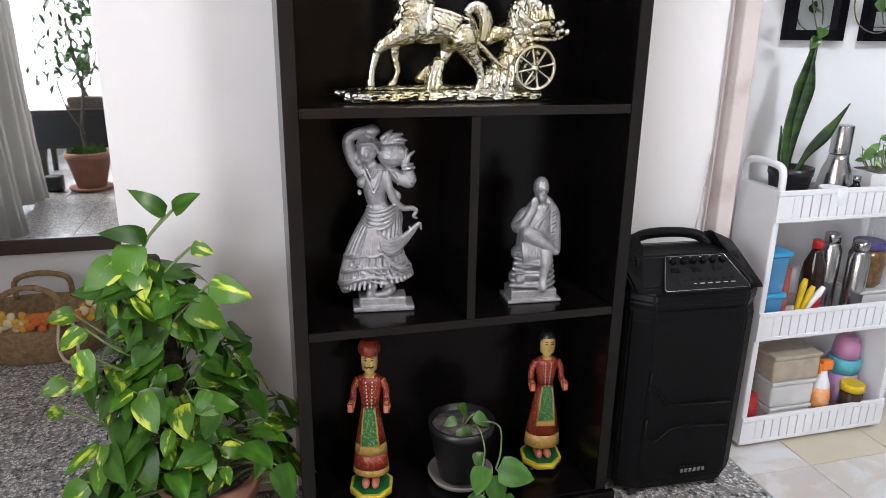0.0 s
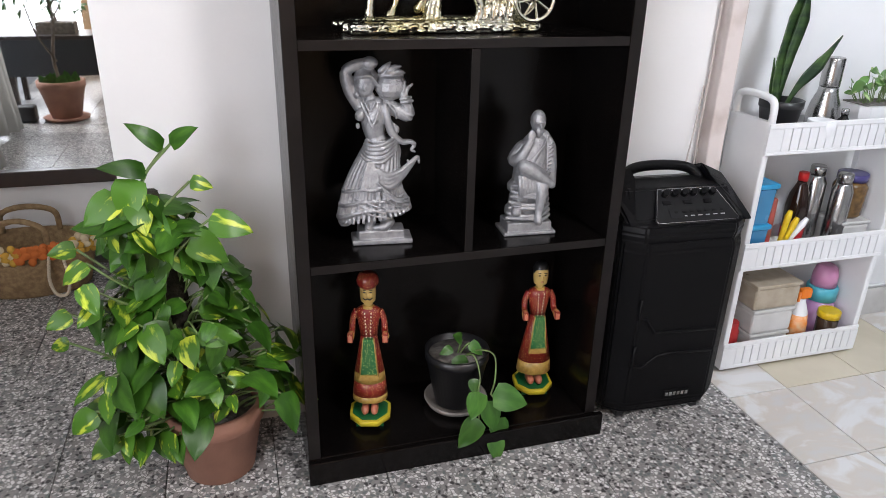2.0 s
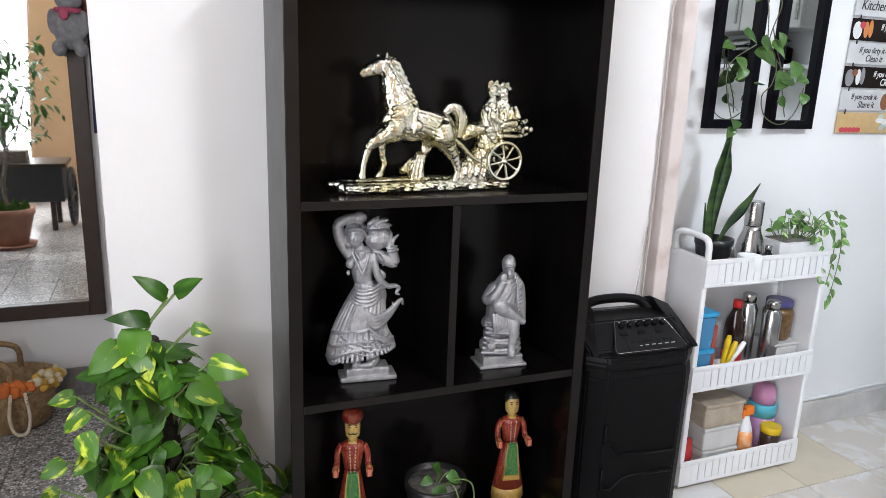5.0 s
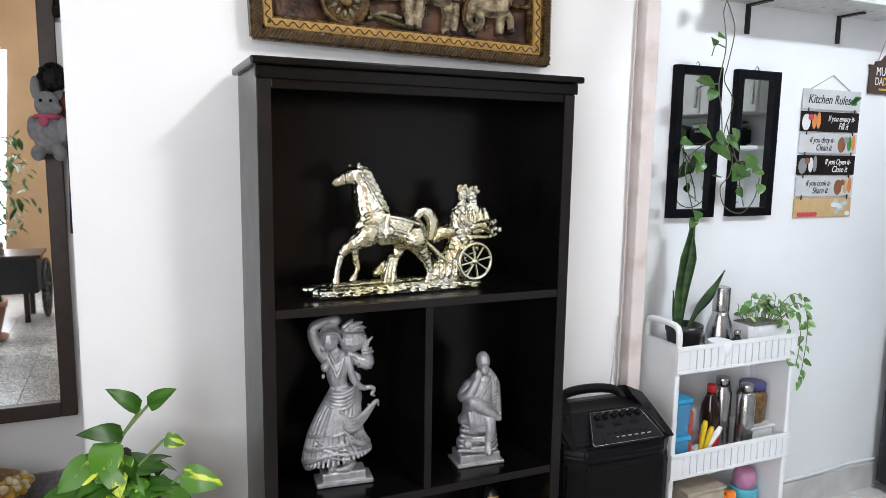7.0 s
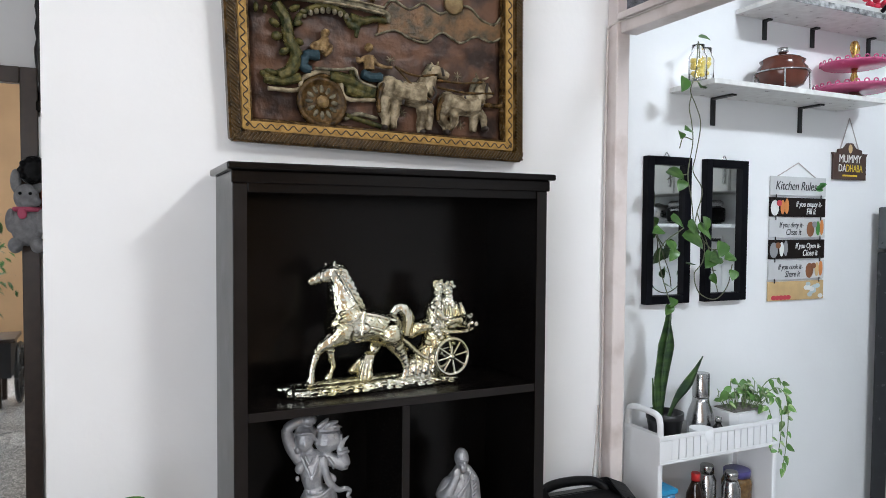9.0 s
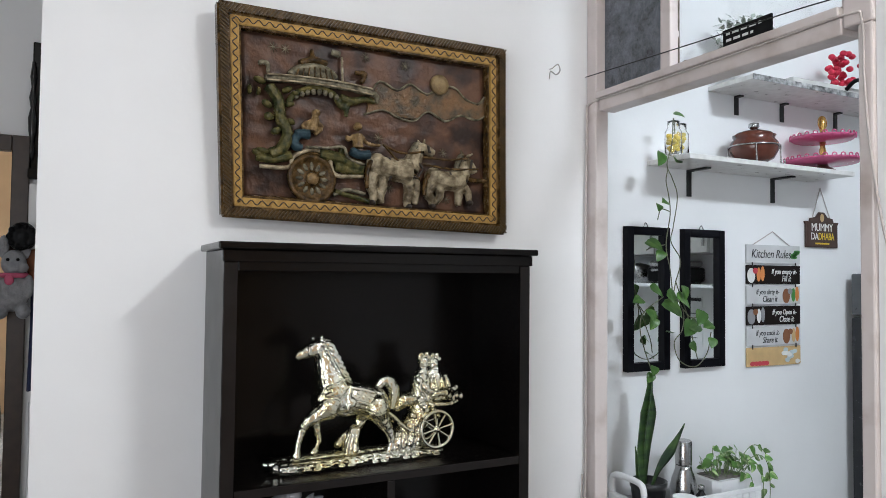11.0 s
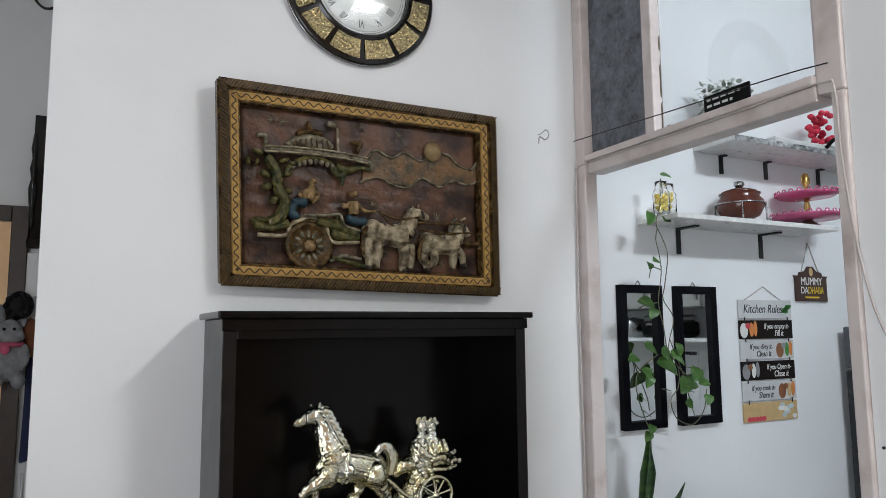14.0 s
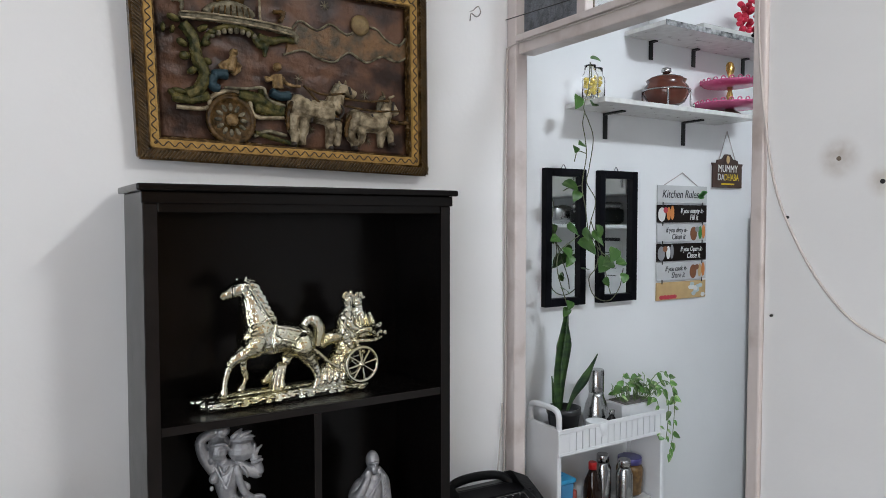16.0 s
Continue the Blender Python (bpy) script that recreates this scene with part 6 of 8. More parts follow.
for rr, w in ((0.134, 0.0008), (0.128, 0.0005)):
    part("minute_ring", add_tube(bmesh.new(), [(rr * math.cos(a), -0.0156, rr * math.sin(a)) for a in [2 * math.pi * i / 60 for i in range(61)]], w, 4), INK, clock)
for k, s in enumerate(("XII", "I", "II", "III", "IIII", "V", "VI", "VII", "VIII", "IX", "X", "XI")):
    a = math.radians(90 - 30 * k)
    text_mesh("numeral", s, 0.034, INK, clock, pose(0.105 * math.cos(a), -0.0158, 0.105 * math.sin(a)) @ Matrix.Rotation(-(math.radians(90) - a) * -1.0 if False else (a - math.pi / 2) * -1, 4, "Y") @ FACE, 0.0003, width=0.62)


def pointer(length, width, deg, y):
    bm = bmesh.new()
    w = width
    add_prism(bm, [(-w * 0.4, -0.02), (w * 0.4, -0.02), (w * 0.35, 0), (w, length * 0.35), (w * 0.3, length * 0.6), (w * 0.6, length * 0.68), (w * 0.15, length * 0.8), (0, length), (-w * 0.15, length * 0.8), (-w * 0.6, length * 0.68), (-w * 0.3, length * 0.6), (-w, length * 0.35), (-w * 0.35, 0)], y, y + 0.0012, m=Matrix.Rotation(math.radians(deg), 4, "Y"))
    return bm


part("hour_pointer", pointer(0.068, 0.0065, 54, -0.021), INK, clock)
part("minute_pointer", pointer(0.112, 0.0048, -78, -0.023), INK, clock)
part("hub", lathe([(0.006, 0), (0.005, 0.006)], 16, pose(0, -0.019, 0, 90, 0, 0)), INK, clock)
for zz, wds in ((0.038, (0.03, 0.042)), (-0.05, (0.04,)), (-0.064, (0.03,))):
    x = -sum(wds) / 2 - 0.004 * (len(wds) - 1)
    for w in wds:
        part("lettering_bar", box(x, x + w, -0.0162, -0.0156, zz, zz + 0.0045), INK, clock)
        x += w + 0.008
gl = part("cover_glass", lathe([(0.1415, 0.0262), (0.1415, 0.0272), (0.1405, 0.0276), (0.139, 0.0277), (0.07, 0.0277), (0.001, 0.0277)], 48, pose(0, 0, 0, 90, 0, 0)), glass_mat("clear_glass"), clock, "clear cover glass")
gl.visible_shadow = False

# wall hooks, cable and nails
hook = add_tube(bmesh.new(), curve_pts([(0, 0, 0.02), (-0.002, -0.02, 0.018), (0.012, -0.03, 0.03), (0.02, -0.032, 0.012), (0.006, -0.03, -0.004), (-0.014, -0.028, 0.004), (-0.018, -0.027, -0.02)], 5), 0.0018, 6)
solid("wall_hook", hook, STEEL, "small bent steel wire hook fixed in the white wall", "hook", m=pose(1.06, YB, 2.185))
CABLE = mat("pale_cable_sheath", (0.52, 0.47, 0.44), rough=0.5, scale=30)
cb = add_tube(bmesh.new(), curve_pts([(1.196, 0.285, 0.52), (1.203, 0.285, 1.0), (1.2, 0.285, 1.6), (1.204, 0.285, 2.05), (1.205, 0.28, 2.10), (1.2155, 0.235, 2.113)], 8), 0.0038, 8)
solid("corner_cable", cb, CABLE, "pale sheathed cable running up the corner beside the doorway", "cable")
cb = add_tube(bmesh.new(), curve_pts([(1.19, 0.286, 0.9), (1.18, 0.28, 0.8), (1.165, 0.27, 0.72), (1.15, 0.26, 0.66)], 8), 0.0025, 8)
solid("power_cord", cb, CABLE, "thin grey cord dropping behind the loudspeaker", "cord")
cb = add_tube(bmesh.new(), curve_pts([(1.2165, 0.24, 2.113), (1.2165, -0.1, 2.112), (1.2165, -0.4, 2.114), (1.2165, -0.6, 2.116), (1.217, -0.632, 2.09), (1.217, -0.636, 1.95), (1.226, -0.65, 1.75), (1.2295, -0.69, 1.56), (1.2295, -0.8, 1.372), (1.2295, -0.93, 1.284), (1.2295, -1.2, 1.222), (1.2295, -1.6, 1.22)], 8), 0.0028, 8)
solid("wall_cable", cb, CABLE, "thin white cable sagging along the door frame and wall", "cable")
for y, z in ((-0.704, 1.535), (-0.67, 1.312)):
    solid("nail", lathe([(0.0032, 0), (0.0032, 0.004), (0.0015, 0.005)], 10, pose(1.2349, y, z, 0, -90, 0)), DARKMETAL, "small dark nail head in the white side wall", "nail", "wall nails")
solid("wall_plug", lathe([(0.005, 0), (0.0045, 0.002), (0.002, 0.0025), (0.001, 0.001)], 14, pose(1.2349, -0.813, 1.657, 0, -90, 0)), mat("stained_plug", (0.16, 0.12, 0.09), rough=0.8, scale=90), "rust-stained old screw hole plug in the wall", "wall plug", "wall nails")
solid("wall_plug", lathe([(0.005, 0), (0.0045, 0.002), (0.002, 0.0025), (0.001, 0.001)], 14, pose(1.2349, -0.9, 1.606, 0, -90, 0)), GREYPLASTIC, "dark plastic plug in the white side wall", "wall plug", "wall nails")
# line and hooks across the transom
cb = add_tube(bmesh.new(), curve_pts([(1.204, 0.293, 2.198), (1.204, 0.15, 2.191), (1.204, -0.2, 2.174), (1.206, -0.5, 2.162), (1.222, -0.617, 2.158)], 8), 0.0016, 6)
solid("transom_wire", cb, DARKMETAL, "thin dark wire strung across the foot of the transom", "wire")
plq = thing("transom_plaque", "small black plaque with white lettering leaning on the transom rail", "plaque", pose(1.2155, -0.34, 2.1395, 0, 0, -90))
part("board", box(-0.073, 0.073, -0.003, 0.003, 0, 0.042, 0.001), BLACKPLASTIC, plq)
WHITEMARK = mat("white_lettering", (0.75, 0.75, 0.74), rough=0.5)
for zz, ws in ((0.026, (0.012, 0.02, 0.018, 0.02, 0.009)), (0.009, (0.016, 0.02, 0.018, 0.008))):
    x = -0.062
    for w in ws:
        part("lettering_bar", box(x, x + w, -0.0042, -0.0032, zz, zz + 0.0065), WHITEMARK, plq)
        x += w + 0.007

# ---- transom panes ----
pane = part("pane", box(1.262, 1.266, -0.5835, -0.0645, 2.1395, 2.954), glass_mat("transom_glass", (0.97, 0.98, 0.98), 0.03), door, "clear dusty glass pane with a frosted patch")
pane.visible_shadow = False
DARKGLASS = mat("dark_textured_pane", (0.20, 0.22, 0.25), (0.010, 0.011, 0.013), rough=0.4, scale=15, bump=1.0, bscale=300, mixlo=0.36, mixhi=0.60)
for _n in DARKGLASS.node_tree.nodes:
    if _n.type == "TEX_NOISE" and _n.inputs["Scale"].default_value < 20:
        _n.inputs["Detail"].default_value, _n.inputs["Roughness"].default_value = 14, 0.86
part("pane", box(1.246, 1.254, -0.0265, 0.2455, 2.1395, 2.999), DARKGLASS, door, "dark peeling textured pane")
PUTTY = mat("old_putty", (0.24, 0.2, 0.15), (0.1, 0.085, 0.06), rough=0.9, scale=60, bump=0.8)
pt = bmesh.new()
rnd = random.Random(5)
for k in range(34):
    y = -0.075 - 0.49 * (rnd.random() ** 2.2 if k % 2 else 1 - rnd.random() ** 2.2)
    add_ball(pt, (1.259, y, 2.141 + rnd.uniform(0, 0.008)), (0.002, rnd.uniform(0.006, 0.02), rnd.uniform(0.003, 0.012)), 8)
for k in range(10):
    add_ball(pt, (1.2595, -0.0655, 2.144 + rnd.random() ** 2 * 0.3), (0.002, 0.004, rnd.uniform(0.01, 0.03)), 8)
tagged(part("putty", pt, PUTTY, door, "crumbling brown putty along the pane"), kind="stuff")
for y, z in ((0.13, 2.72), (-0.13, 2.78)):
    hb = add_tube(bmesh.new(), curve_pts([(0, 0, 0), (-0.006, 0.01, -0.01), (-0.01, 0.012, -0.03), (-0.012, -0.008, -0.034), (-0.012, -0.014, -0.02)], 5), 0.0025, 6)
    solid("cup_hook", hb, DARKMETAL, "small rusty cup hook on the transom", "hook", "transom hooks", m=pose(1.245 if y > 0 else 1.261, y, z))

# ---- recess with tall mirror ----
mir = thing("wall_mirror", "tall mirror in a dark brown wooden frame on the wall", "mirror", pose(-0.47, YM, 0.355))
MW, MH = 0.9, 1.695
part("frame_bar", box(-0.058, 0, -0.035, -0.001, 0, MH, 0.003), BROWNFRAME, mir)
part("frame_bar", box(-MW, -MW + 0.058, -0.035, -0.001, 0, MH, 0.003), BROWNFRAME, mir)
part("frame_bar", box(-MW + 0.0585, -0.0585, -0.035, -0.001, 0, 0.06, 0.003), BROWNFRAME, mir)
part("frame_bar", box(-MW + 0.0585, -0.0585, -0.035, -0.001, MH - 0.06, MH, 0.003), BROWNFRAME, mir)
part("mirror_glass", box(-MW + 0.055, -0.055, -0.014, -0.004, 0.055, MH - 0.055), MIRROR, mir, "slightly hazy silvered mirror glass")

TOY = [mat("grey_plush", (0.30, 0.30, 0.31), (0.22, 0.22, 0.23), rough=0.95, scale=50, bump=0.8, bscale=160), mat("pink_ribbon", (0.55, 0.10, 0.18), rough=0.7), mat("white_plush", (0.7, 0.69, 0.67), rough=0.9), BLACKPLASTIC, mat("brown_plush", (0.2, 0.07, 0.03), rough=0.9, scale=40)]
toy = thing("plush_toy", "hanging grey plush animal toy with a pink neck ribbon", "plush toy", pose(-0.505, YM - 0.085, 1.46))
tb = bmesh.new()
add_ball(tb, (0, 0, 0.0), (0.055, 0.045, 0.075), 18)
add_ball(tb, (0.0, -0.012, 0.105), (0.042, 0.042, 0.05), 18)
add_ball(tb, (0.03, -0.03, 0.09), (0.02, 0.032, 0.02), 12)
for sx in (-1, 1):
    add_ball(tb, (sx * 0.05, -0.02, 0.02), (0.018, 0.02, 0.045), 12)
    add_ball(tb, (sx * 0.035, -0.03, -0.07), (0.025, 0.035, 0.03), 12)
fuse(part("body", tb, TOY[0], toy), 0.005, 2)
for sx in (-1, 1):
    part("ear", add_ball(bmesh.new(), (sx * 0.035, 0.005, 0.165), (0.018, 0.012, 0.045), 12), TOY[0], toy)
    part("eye", add_ball(bmesh.new(), (sx * 0.016, -0.052, 0.118), (0.006, 0.004, 0.006), 8), BLACKPLASTIC, toy)
rb = part("ribbon", lathe([(0.042, 0.052), (0.05, 0.06), (0.044, 0.07)], 20), TOY[1], toy, "pink neck ribbon")
part("bow", add_ball(bmesh.new(), (-0.01, -0.05, 0.045), (0.016, 0.008, 0.02), 10), TOY[1], rb)
hb = bmesh.new()
add_ball(hb, (0, 0, 0), (0.05, 0.04, 0.055), 18)
for k in range(10):
    a = k * 0.63
    add_ball(hb, (0.04 * math.cos(a), -0.03, 0.04 * math.sin(a)), 0.012, 8)
fuse(solid("black_pouch", hb, BLACKPLASTIC, "glossy black gathered pouch hanging by the mirror", "pouch", m=pose(-0.482, YM - 0.078, 1.665)), 0.004, 1)
solid("brown_tassel", add_ball(add_ball(bmesh.new(), (0, 0, 0), (0.03, 0.03, 0.05), 14), (0.004, 0, -0.05), (0.024, 0.026, 0.05), 14), TOY[4], "brown fuzzy tassel hanging beside the plush toy", "tassel", m=pose(-0.445, YM - 0.05, 1.57))
sb = bmesh.new()
add_prism(sb, [(-0.018, 0), (0.014, 0.01), (0.02, 0.25), (0.022, 0.45), (-0.014, 0.45), (-0.012, 0.25)], -0.012, 0.0)
bmesh.ops.bevel(sb, geom=sb.edges[:], offset=0.004, segments=2, affect="EDGES")
solid("blue_scarf", sb, mat("navy_cloth", (0.016, 0.024, 0.07), rough=0.85, scale=60, bump=0.4), "narrow navy blue scarf hanging beside the mirror", "scarf", m=pose(-0.44, YM - 0.03, 1.08))
solid("cable", add_tube(bmesh.new(), curve_pts([(0, 0, 0.62), (0.004, 0, 0.4), (-0.004, 0, 0.2), (0.012, 0, 0.02), (0.0, 0, -0.03), (-0.02, 0, 0.0)], 6), 0.004, 6), WHITEPLASTIC, "white cord hanging down beside the mirror frame", "cord", m=pose(-0.447, YM - 0.012, 0.42))
ob_ = thing("wall_ornament", "black carved vertical wall ornament hung above the mirror", "wall ornament", pose(-0.425, YM, 1.9))
part("back_board", box(-0.045, 0.06, -0.018, -0.002, 0, 0.52, 0.004), BLACKWOOD, ob_)
part("turned_rod", lathe([(0.006, 0.06), (0.012, 0.1), (0.007, 0.13), (0.013, 0.17), (0.016, 0.22), (0.008, 0.26), (0.014, 0.3), (0.007, 0.34), (0.012, 0.38), (0.006, 0.44)], 16, pose(-0.04, -0.026, 0)), BLACKGLOSS, ob_)
part("ledge", box(-0.055, 0.07, -0.035, -0.002, -0.012, 0.03, 0.004), BLACKWOOD, ob_)
solid("white_box", box(-0.03, 0.03, -0.03, -0.001, 0, 0.17, 0.003), WHITEPLASTIC, "small white electrical box on the recess wall", "switch box", m=pose(-0.44, YM, 1.7))
rod = thing("curtain_rod", "thin black metal rod with an S hook near the ceiling", "rod", pose(-0.9, YM - 0.06, 3.03))
part("rod_bar", add_tube(bmesh.new(), [(-0.9, 0, -0.03), (0.5, 0, 0.03)], 0.006, 8), DARKMETAL, rod)
part("bracket", box(0.47, 0.485, 0, 0.059, 0.015, 0.03), DARKMETAL, rod)
part("s_hook", add_tube(bmesh.new(), curve_pts([(0.3, 0, -0.02), (0.255, 0, -0.01), (0.245, 0, 0.03), (0.29, 0, 0.03), (0.36, 0, -0.08), (0.43, 0, -0.18), (0.48, 0, -0.17), (0.485, 0, -0.12), (0.44, 0, -0.1)], 6), 0.0055, 8), DARKMETAL, rod)

# basket with cloth flowers
STRAW = mat("woven_straw", (0.36, 0.25, 0.13), (0.22, 0.14, 0.07), rough=0.85, scale=50, bump=0.9, bscale=150)
bas = thing("straw_basket", "oval straw basket with cloth flowers, standing on the floor", "basket", pose(-0.88, 1.36, 0))
part("body", add_lathe(bmesh.new(), [(0.185, 0.0), (0.2, 0.01), (0.225, 0.1), (0.24, 0.2), (0.228, 0.2), (0.2, 0.03), (0.001, 0.02)], 40, None, 0, 0.006, 0.55), STRAW, bas)
for sy in (-1, 1):
    part("handle", add_tube(bmesh.new(), curve_pts([(-0.1, sy * 0.11, 0.19), (-0.09, sy * 0.1, 0.27), (0.0, sy * 0.08, 0.3), (0.09, sy * 0.1, 0.27), (0.1, sy * 0.11, 0.19)], 6), 0.011, 8), STRAW, bas, "twisted straw handle")
FLOWERS = [mat("orange_petals", (0.62, 0.16, 0.03), rough=0.8, scale=40), mat("cream_petals", (0.66, 0.55, 0.36), rough=0.8, scale=40), mat("yellow_petals", (0.62, 0.36, 0.05), rough=0.8, scale=40)]
rnd = random.Random(3)
for k in range(26):
    a = -math.pi * (0.02 + 0.96 * k / 25)
    fx, fy = 0.235 * math.cos(a), 0.13 * math.sin(a)
    fl = bmesh.new()
    for q in range(6):
        b_ = q * math.pi / 3 + rnd.random()
        add_ball(fl, (fx + 0.02 * math.cos(b_), fy - 0.012, 0.192 + rnd.uniform(-0.016, 0.016) + 0.018 * math.sin(b_)), (0.018, 0.008, 0.014), 8, rot=(0, math.degrees(b_), 0))
    part("cloth_flower", fl, FLOWERS[0] if 0.25 < k / 25 < 0.5 else FLOWERS[1 + k % 2], bas)
beads = bmesh.new()
for p in curve_pts([(0.1, -0.135, 0.17), (0.092, -0.15, 0.09), (0.105, -0.15, 0.03), (0.14, -0.15, 0.025), (0.155, -0.145, 0.08), (0.145, -0.13, 0.17)], 9):
    add_ball(beads, p, 0.0065, 8)
part("bead_string", beads, mat("cream_beads", (0.7, 0.6, 0.46), rough=0.3), bas, "looped string of cream beads")

# ---- living room behind the camera, seen in the mirror ----
CURTAIN = mat("white_curtain_cloth", (0.70, 0.69, 0.66), (0.62, 0.61, 0.58), rough=0.9, scale=5, bump=0.3, bscale=400)


def curtain(y0, y1, x, z0, z1, folds):
    bm = bmesh.new()
    n, rows = folds * 10, 10
    grid = []
    for j in range(rows + 1):
        f = j / rows
        z = z1 + (z0 - z1) * f
        grid.append([bm.verts.new((x + (0.03 + 0.015 * f) * math.sin(2 * math.pi * folds * i / n + 0.7 * math.sin(3.1 * i / n + f)) + 0.10 * f * f * math.sin(i / n * 3), y0 + (y1 - y0) * (i / n) * (1 + 0.18 * f), z)) for i in range(n + 1)])
    for a, b in zip(grid, grid[1:]):
        for i in range(n):
            bm.faces.new((a[i], a[i + 1], b[i + 1], b[i])).smooth = True
    ob = solid("curtain", bm, CURTAIN, "long white curtain hanging in folds to the floor", "curtain", "window curtains")
    s = ob.modifiers.new("thick", "SOLIDIFY")
    s.thickness = 0.003
    return ob


curtain(-1.1, -0.72, -1.62, 0.03, 2.5, 5)
curtain(-0.12, 0.22, -1.5, 0.03, 2.5, 5)
tree = thing("potted_tree", "small leafy tree in a wide terracotta pot on the terrazzo floor", "potted plant", pose(-1.27, -1.28, 0))
part("saucer", lathe([(0.12, 0), (0.15, 0.006), (0.16, 0.026), (0.154, 0.026), (0.001, 0.01)], 32), TERRACOTTA, tree)
part("pot", lathe([(p[0], p[1] + 0.01) for p in pot_profile(0.1, 0.155, 0.28, 0.008, 0.03)], 36), TERRACOTTA, tree)
part("soil", lathe([(0.14, 0.245), (0.001, 0.26)], 24), SOIL, tree)
tk = bmesh.new()
add_tube(tk, curve_pts([(0, 0, 0.24), (-0.02, 0, 0.45), (0.02, 0, 0.7), (0.0, 0.02, 1.0), (-0.03, 0, 1.25)], 5), 0.012, 8)
add_tube(tk, curve_pts([(0, 0, 0.42), (-0.09, 0.02, 0.6), (-0.14, 0.02, 0.82)], 5), 0.007, 8)
add_tube(tk, curve_pts([(0.01, 0, 0.7), (0.1, 0.0, 0.85), (0.17, 0.0, 1.1)], 5), 0.007, 8)
part("trunk", tk, BARK, tree)
rnd = random.Random(21)
for k in range(260):
    p = Vector((rnd.gauss(0, 0.15), rnd.gauss(0, 0.12), rnd.uniform(0.78, 1.4)))
    place_leaf(tree, rnd.choice(NARROW), p, (rnd.uniform(-1, 1), rnd.uniform(-1, 1), rnd.uniform(-0.9, 0.3)), (0, 0.3, 1), rnd.uniform(0.8, 1.5))
for k in range(10):
    place_leaf(tree, rnd.choice(PLAIN), (rnd.uniform(-0.1, 0.1), rnd.uniform(-0.08, 0.08), 0.26), (rnd.uniform(-0.6, 0.6), rnd.uniform(-0.6, 0.6), 1), (0, 1, 0.2), 1.1)
cart = thing("wheeled_table", "black wooden cart-shaped side table with spoked wheels", "table", pose(-1.35, -1.95, 0))
part("top", box(-0.42, 0.42, -0.22, 0.22, 0.52, 0.55, 0.004), BROWNFRAME, cart, "brown wooden table top")
part("apron", box(-0.39, 0.39, -0.2, 0.2, 0.24, 0.52, 0.004), mat("charcoal_painted_wood", (0.03, 0.032, 0.037), rough=0.45, scale=20), cart, "charcoal painted drawer box")
for sx in (-0.36, 0.3):
    for sy in (-0.16, 0.16):
        part("leg", box(sx - 0.02, sx + 0.02, sy - 0.02, sy + 0.02, 0, 0.24, 0.003), BROWNFRAME, cart)
for sx in (-0.44, 0.43):
    wb = bmesh.new()
    add_tube(wb, [(sx, 0.23 * math.cos(a), 0.25 + 0.23 * math.sin(a)) for a in [2 * math.pi * i / 32 for i in range(33)]], 0.018, 8)
    for i in range(8):
        a = math.pi / 4 * i
        add_tube(wb, [(sx, 0, 0.25), (sx, 0.23 * math.cos(a), 0.25 + 0.23 * math.sin(a))], 0.009, 6)
    part("wheel", wb, DARKMETAL, cart, "spoked black cart wheel")
bx = thing("wooden_planter", "weathered wooden box planter with a leafy bonsai on the table", "planter", pose(-1.35, -1.9, 0.5505))
part("box", box(-0.14, 0.14, -0.08, 0.08, 0, 0.09, 0.004), BARK, bx)
part("trunk", add_tube(bmesh.new(), curve_pts([(0, 0, 0.08), (-0.03, 0, 0.2), (0.04, 0, 0.32), (0.02, 0, 0.5)], 5), [0.02] * 16, 8), BARK, bx)
for k in range(200):
    place_leaf(bx, rnd.choice(NARROW), (rnd.gauss(0.02, 0.17), rnd.gauss(0, 0.1), rnd.uniform(0.3, 0.95)), (rnd.uniform(-1, 1), rnd.uniform(-1, 1), rnd.uniform(-0.8, 0.4)), (0, 0.3, 1), rnd.uniform(0.8, 1.6))
shoe = thing("floor_fan_base", "small grey standing object by the curtain foot", "box", pose(-1.52, -1.25, 0))
part("base", box(-0.06, 0.06, -0.05, 0.05, 0, 0.12, 0.015), GREYPLASTIC, shoe)
win = structure("window_1", box(-1.96, -1.9, -3.35, -3.29, 0.0, 2.35, 0.004), WHITEPLASTIC, "tall white framed window letting in daylight")
for y in (-2.62, -1.9, -1.21):
    part("mullion", box(-1.96, -1.9, y - 0.03, y + 0.03, 0.0, 2.35, 0.004), WHITEPLASTIC, win)
# round ceiling lamps; the far one is an added body for the fill lamp
for x, y in ((1.06, -1.38), (-0.9, -2.6)):
    rl = thing("ceiling_light", "round white ceiling lamp body, the far one added for the fill lamp", "lamp", pose(x, y, H), "ceiling lamps")
    part("body", lathe([(0.16, -0.001), (0.165, -0.01), (0.165, -0.042), (0.158, -0.048), (0.152, -0.03), (0.001, -0.03)], 40), WHITEPLASTIC, rl)
# tube lamp high on the side wall
wl = thing("wall_tube_lamp", "slim white tube lamp fixed high on the white side wall", "lamp", pose(1.2345, -1.98, 2.79))
part("batten", box(-0.03, -0.001, -0.14, 0.14, -0.02, 0.02, 0.004), WHITEPLASTIC, wl)
for yy in (-0.132, 0.132):
    part("end_cap", box(-0.058, -0.0305, yy - 0.006, yy + 0.006, -0.014, 0.014, 0.003), WHITEPLASTIC, wl)

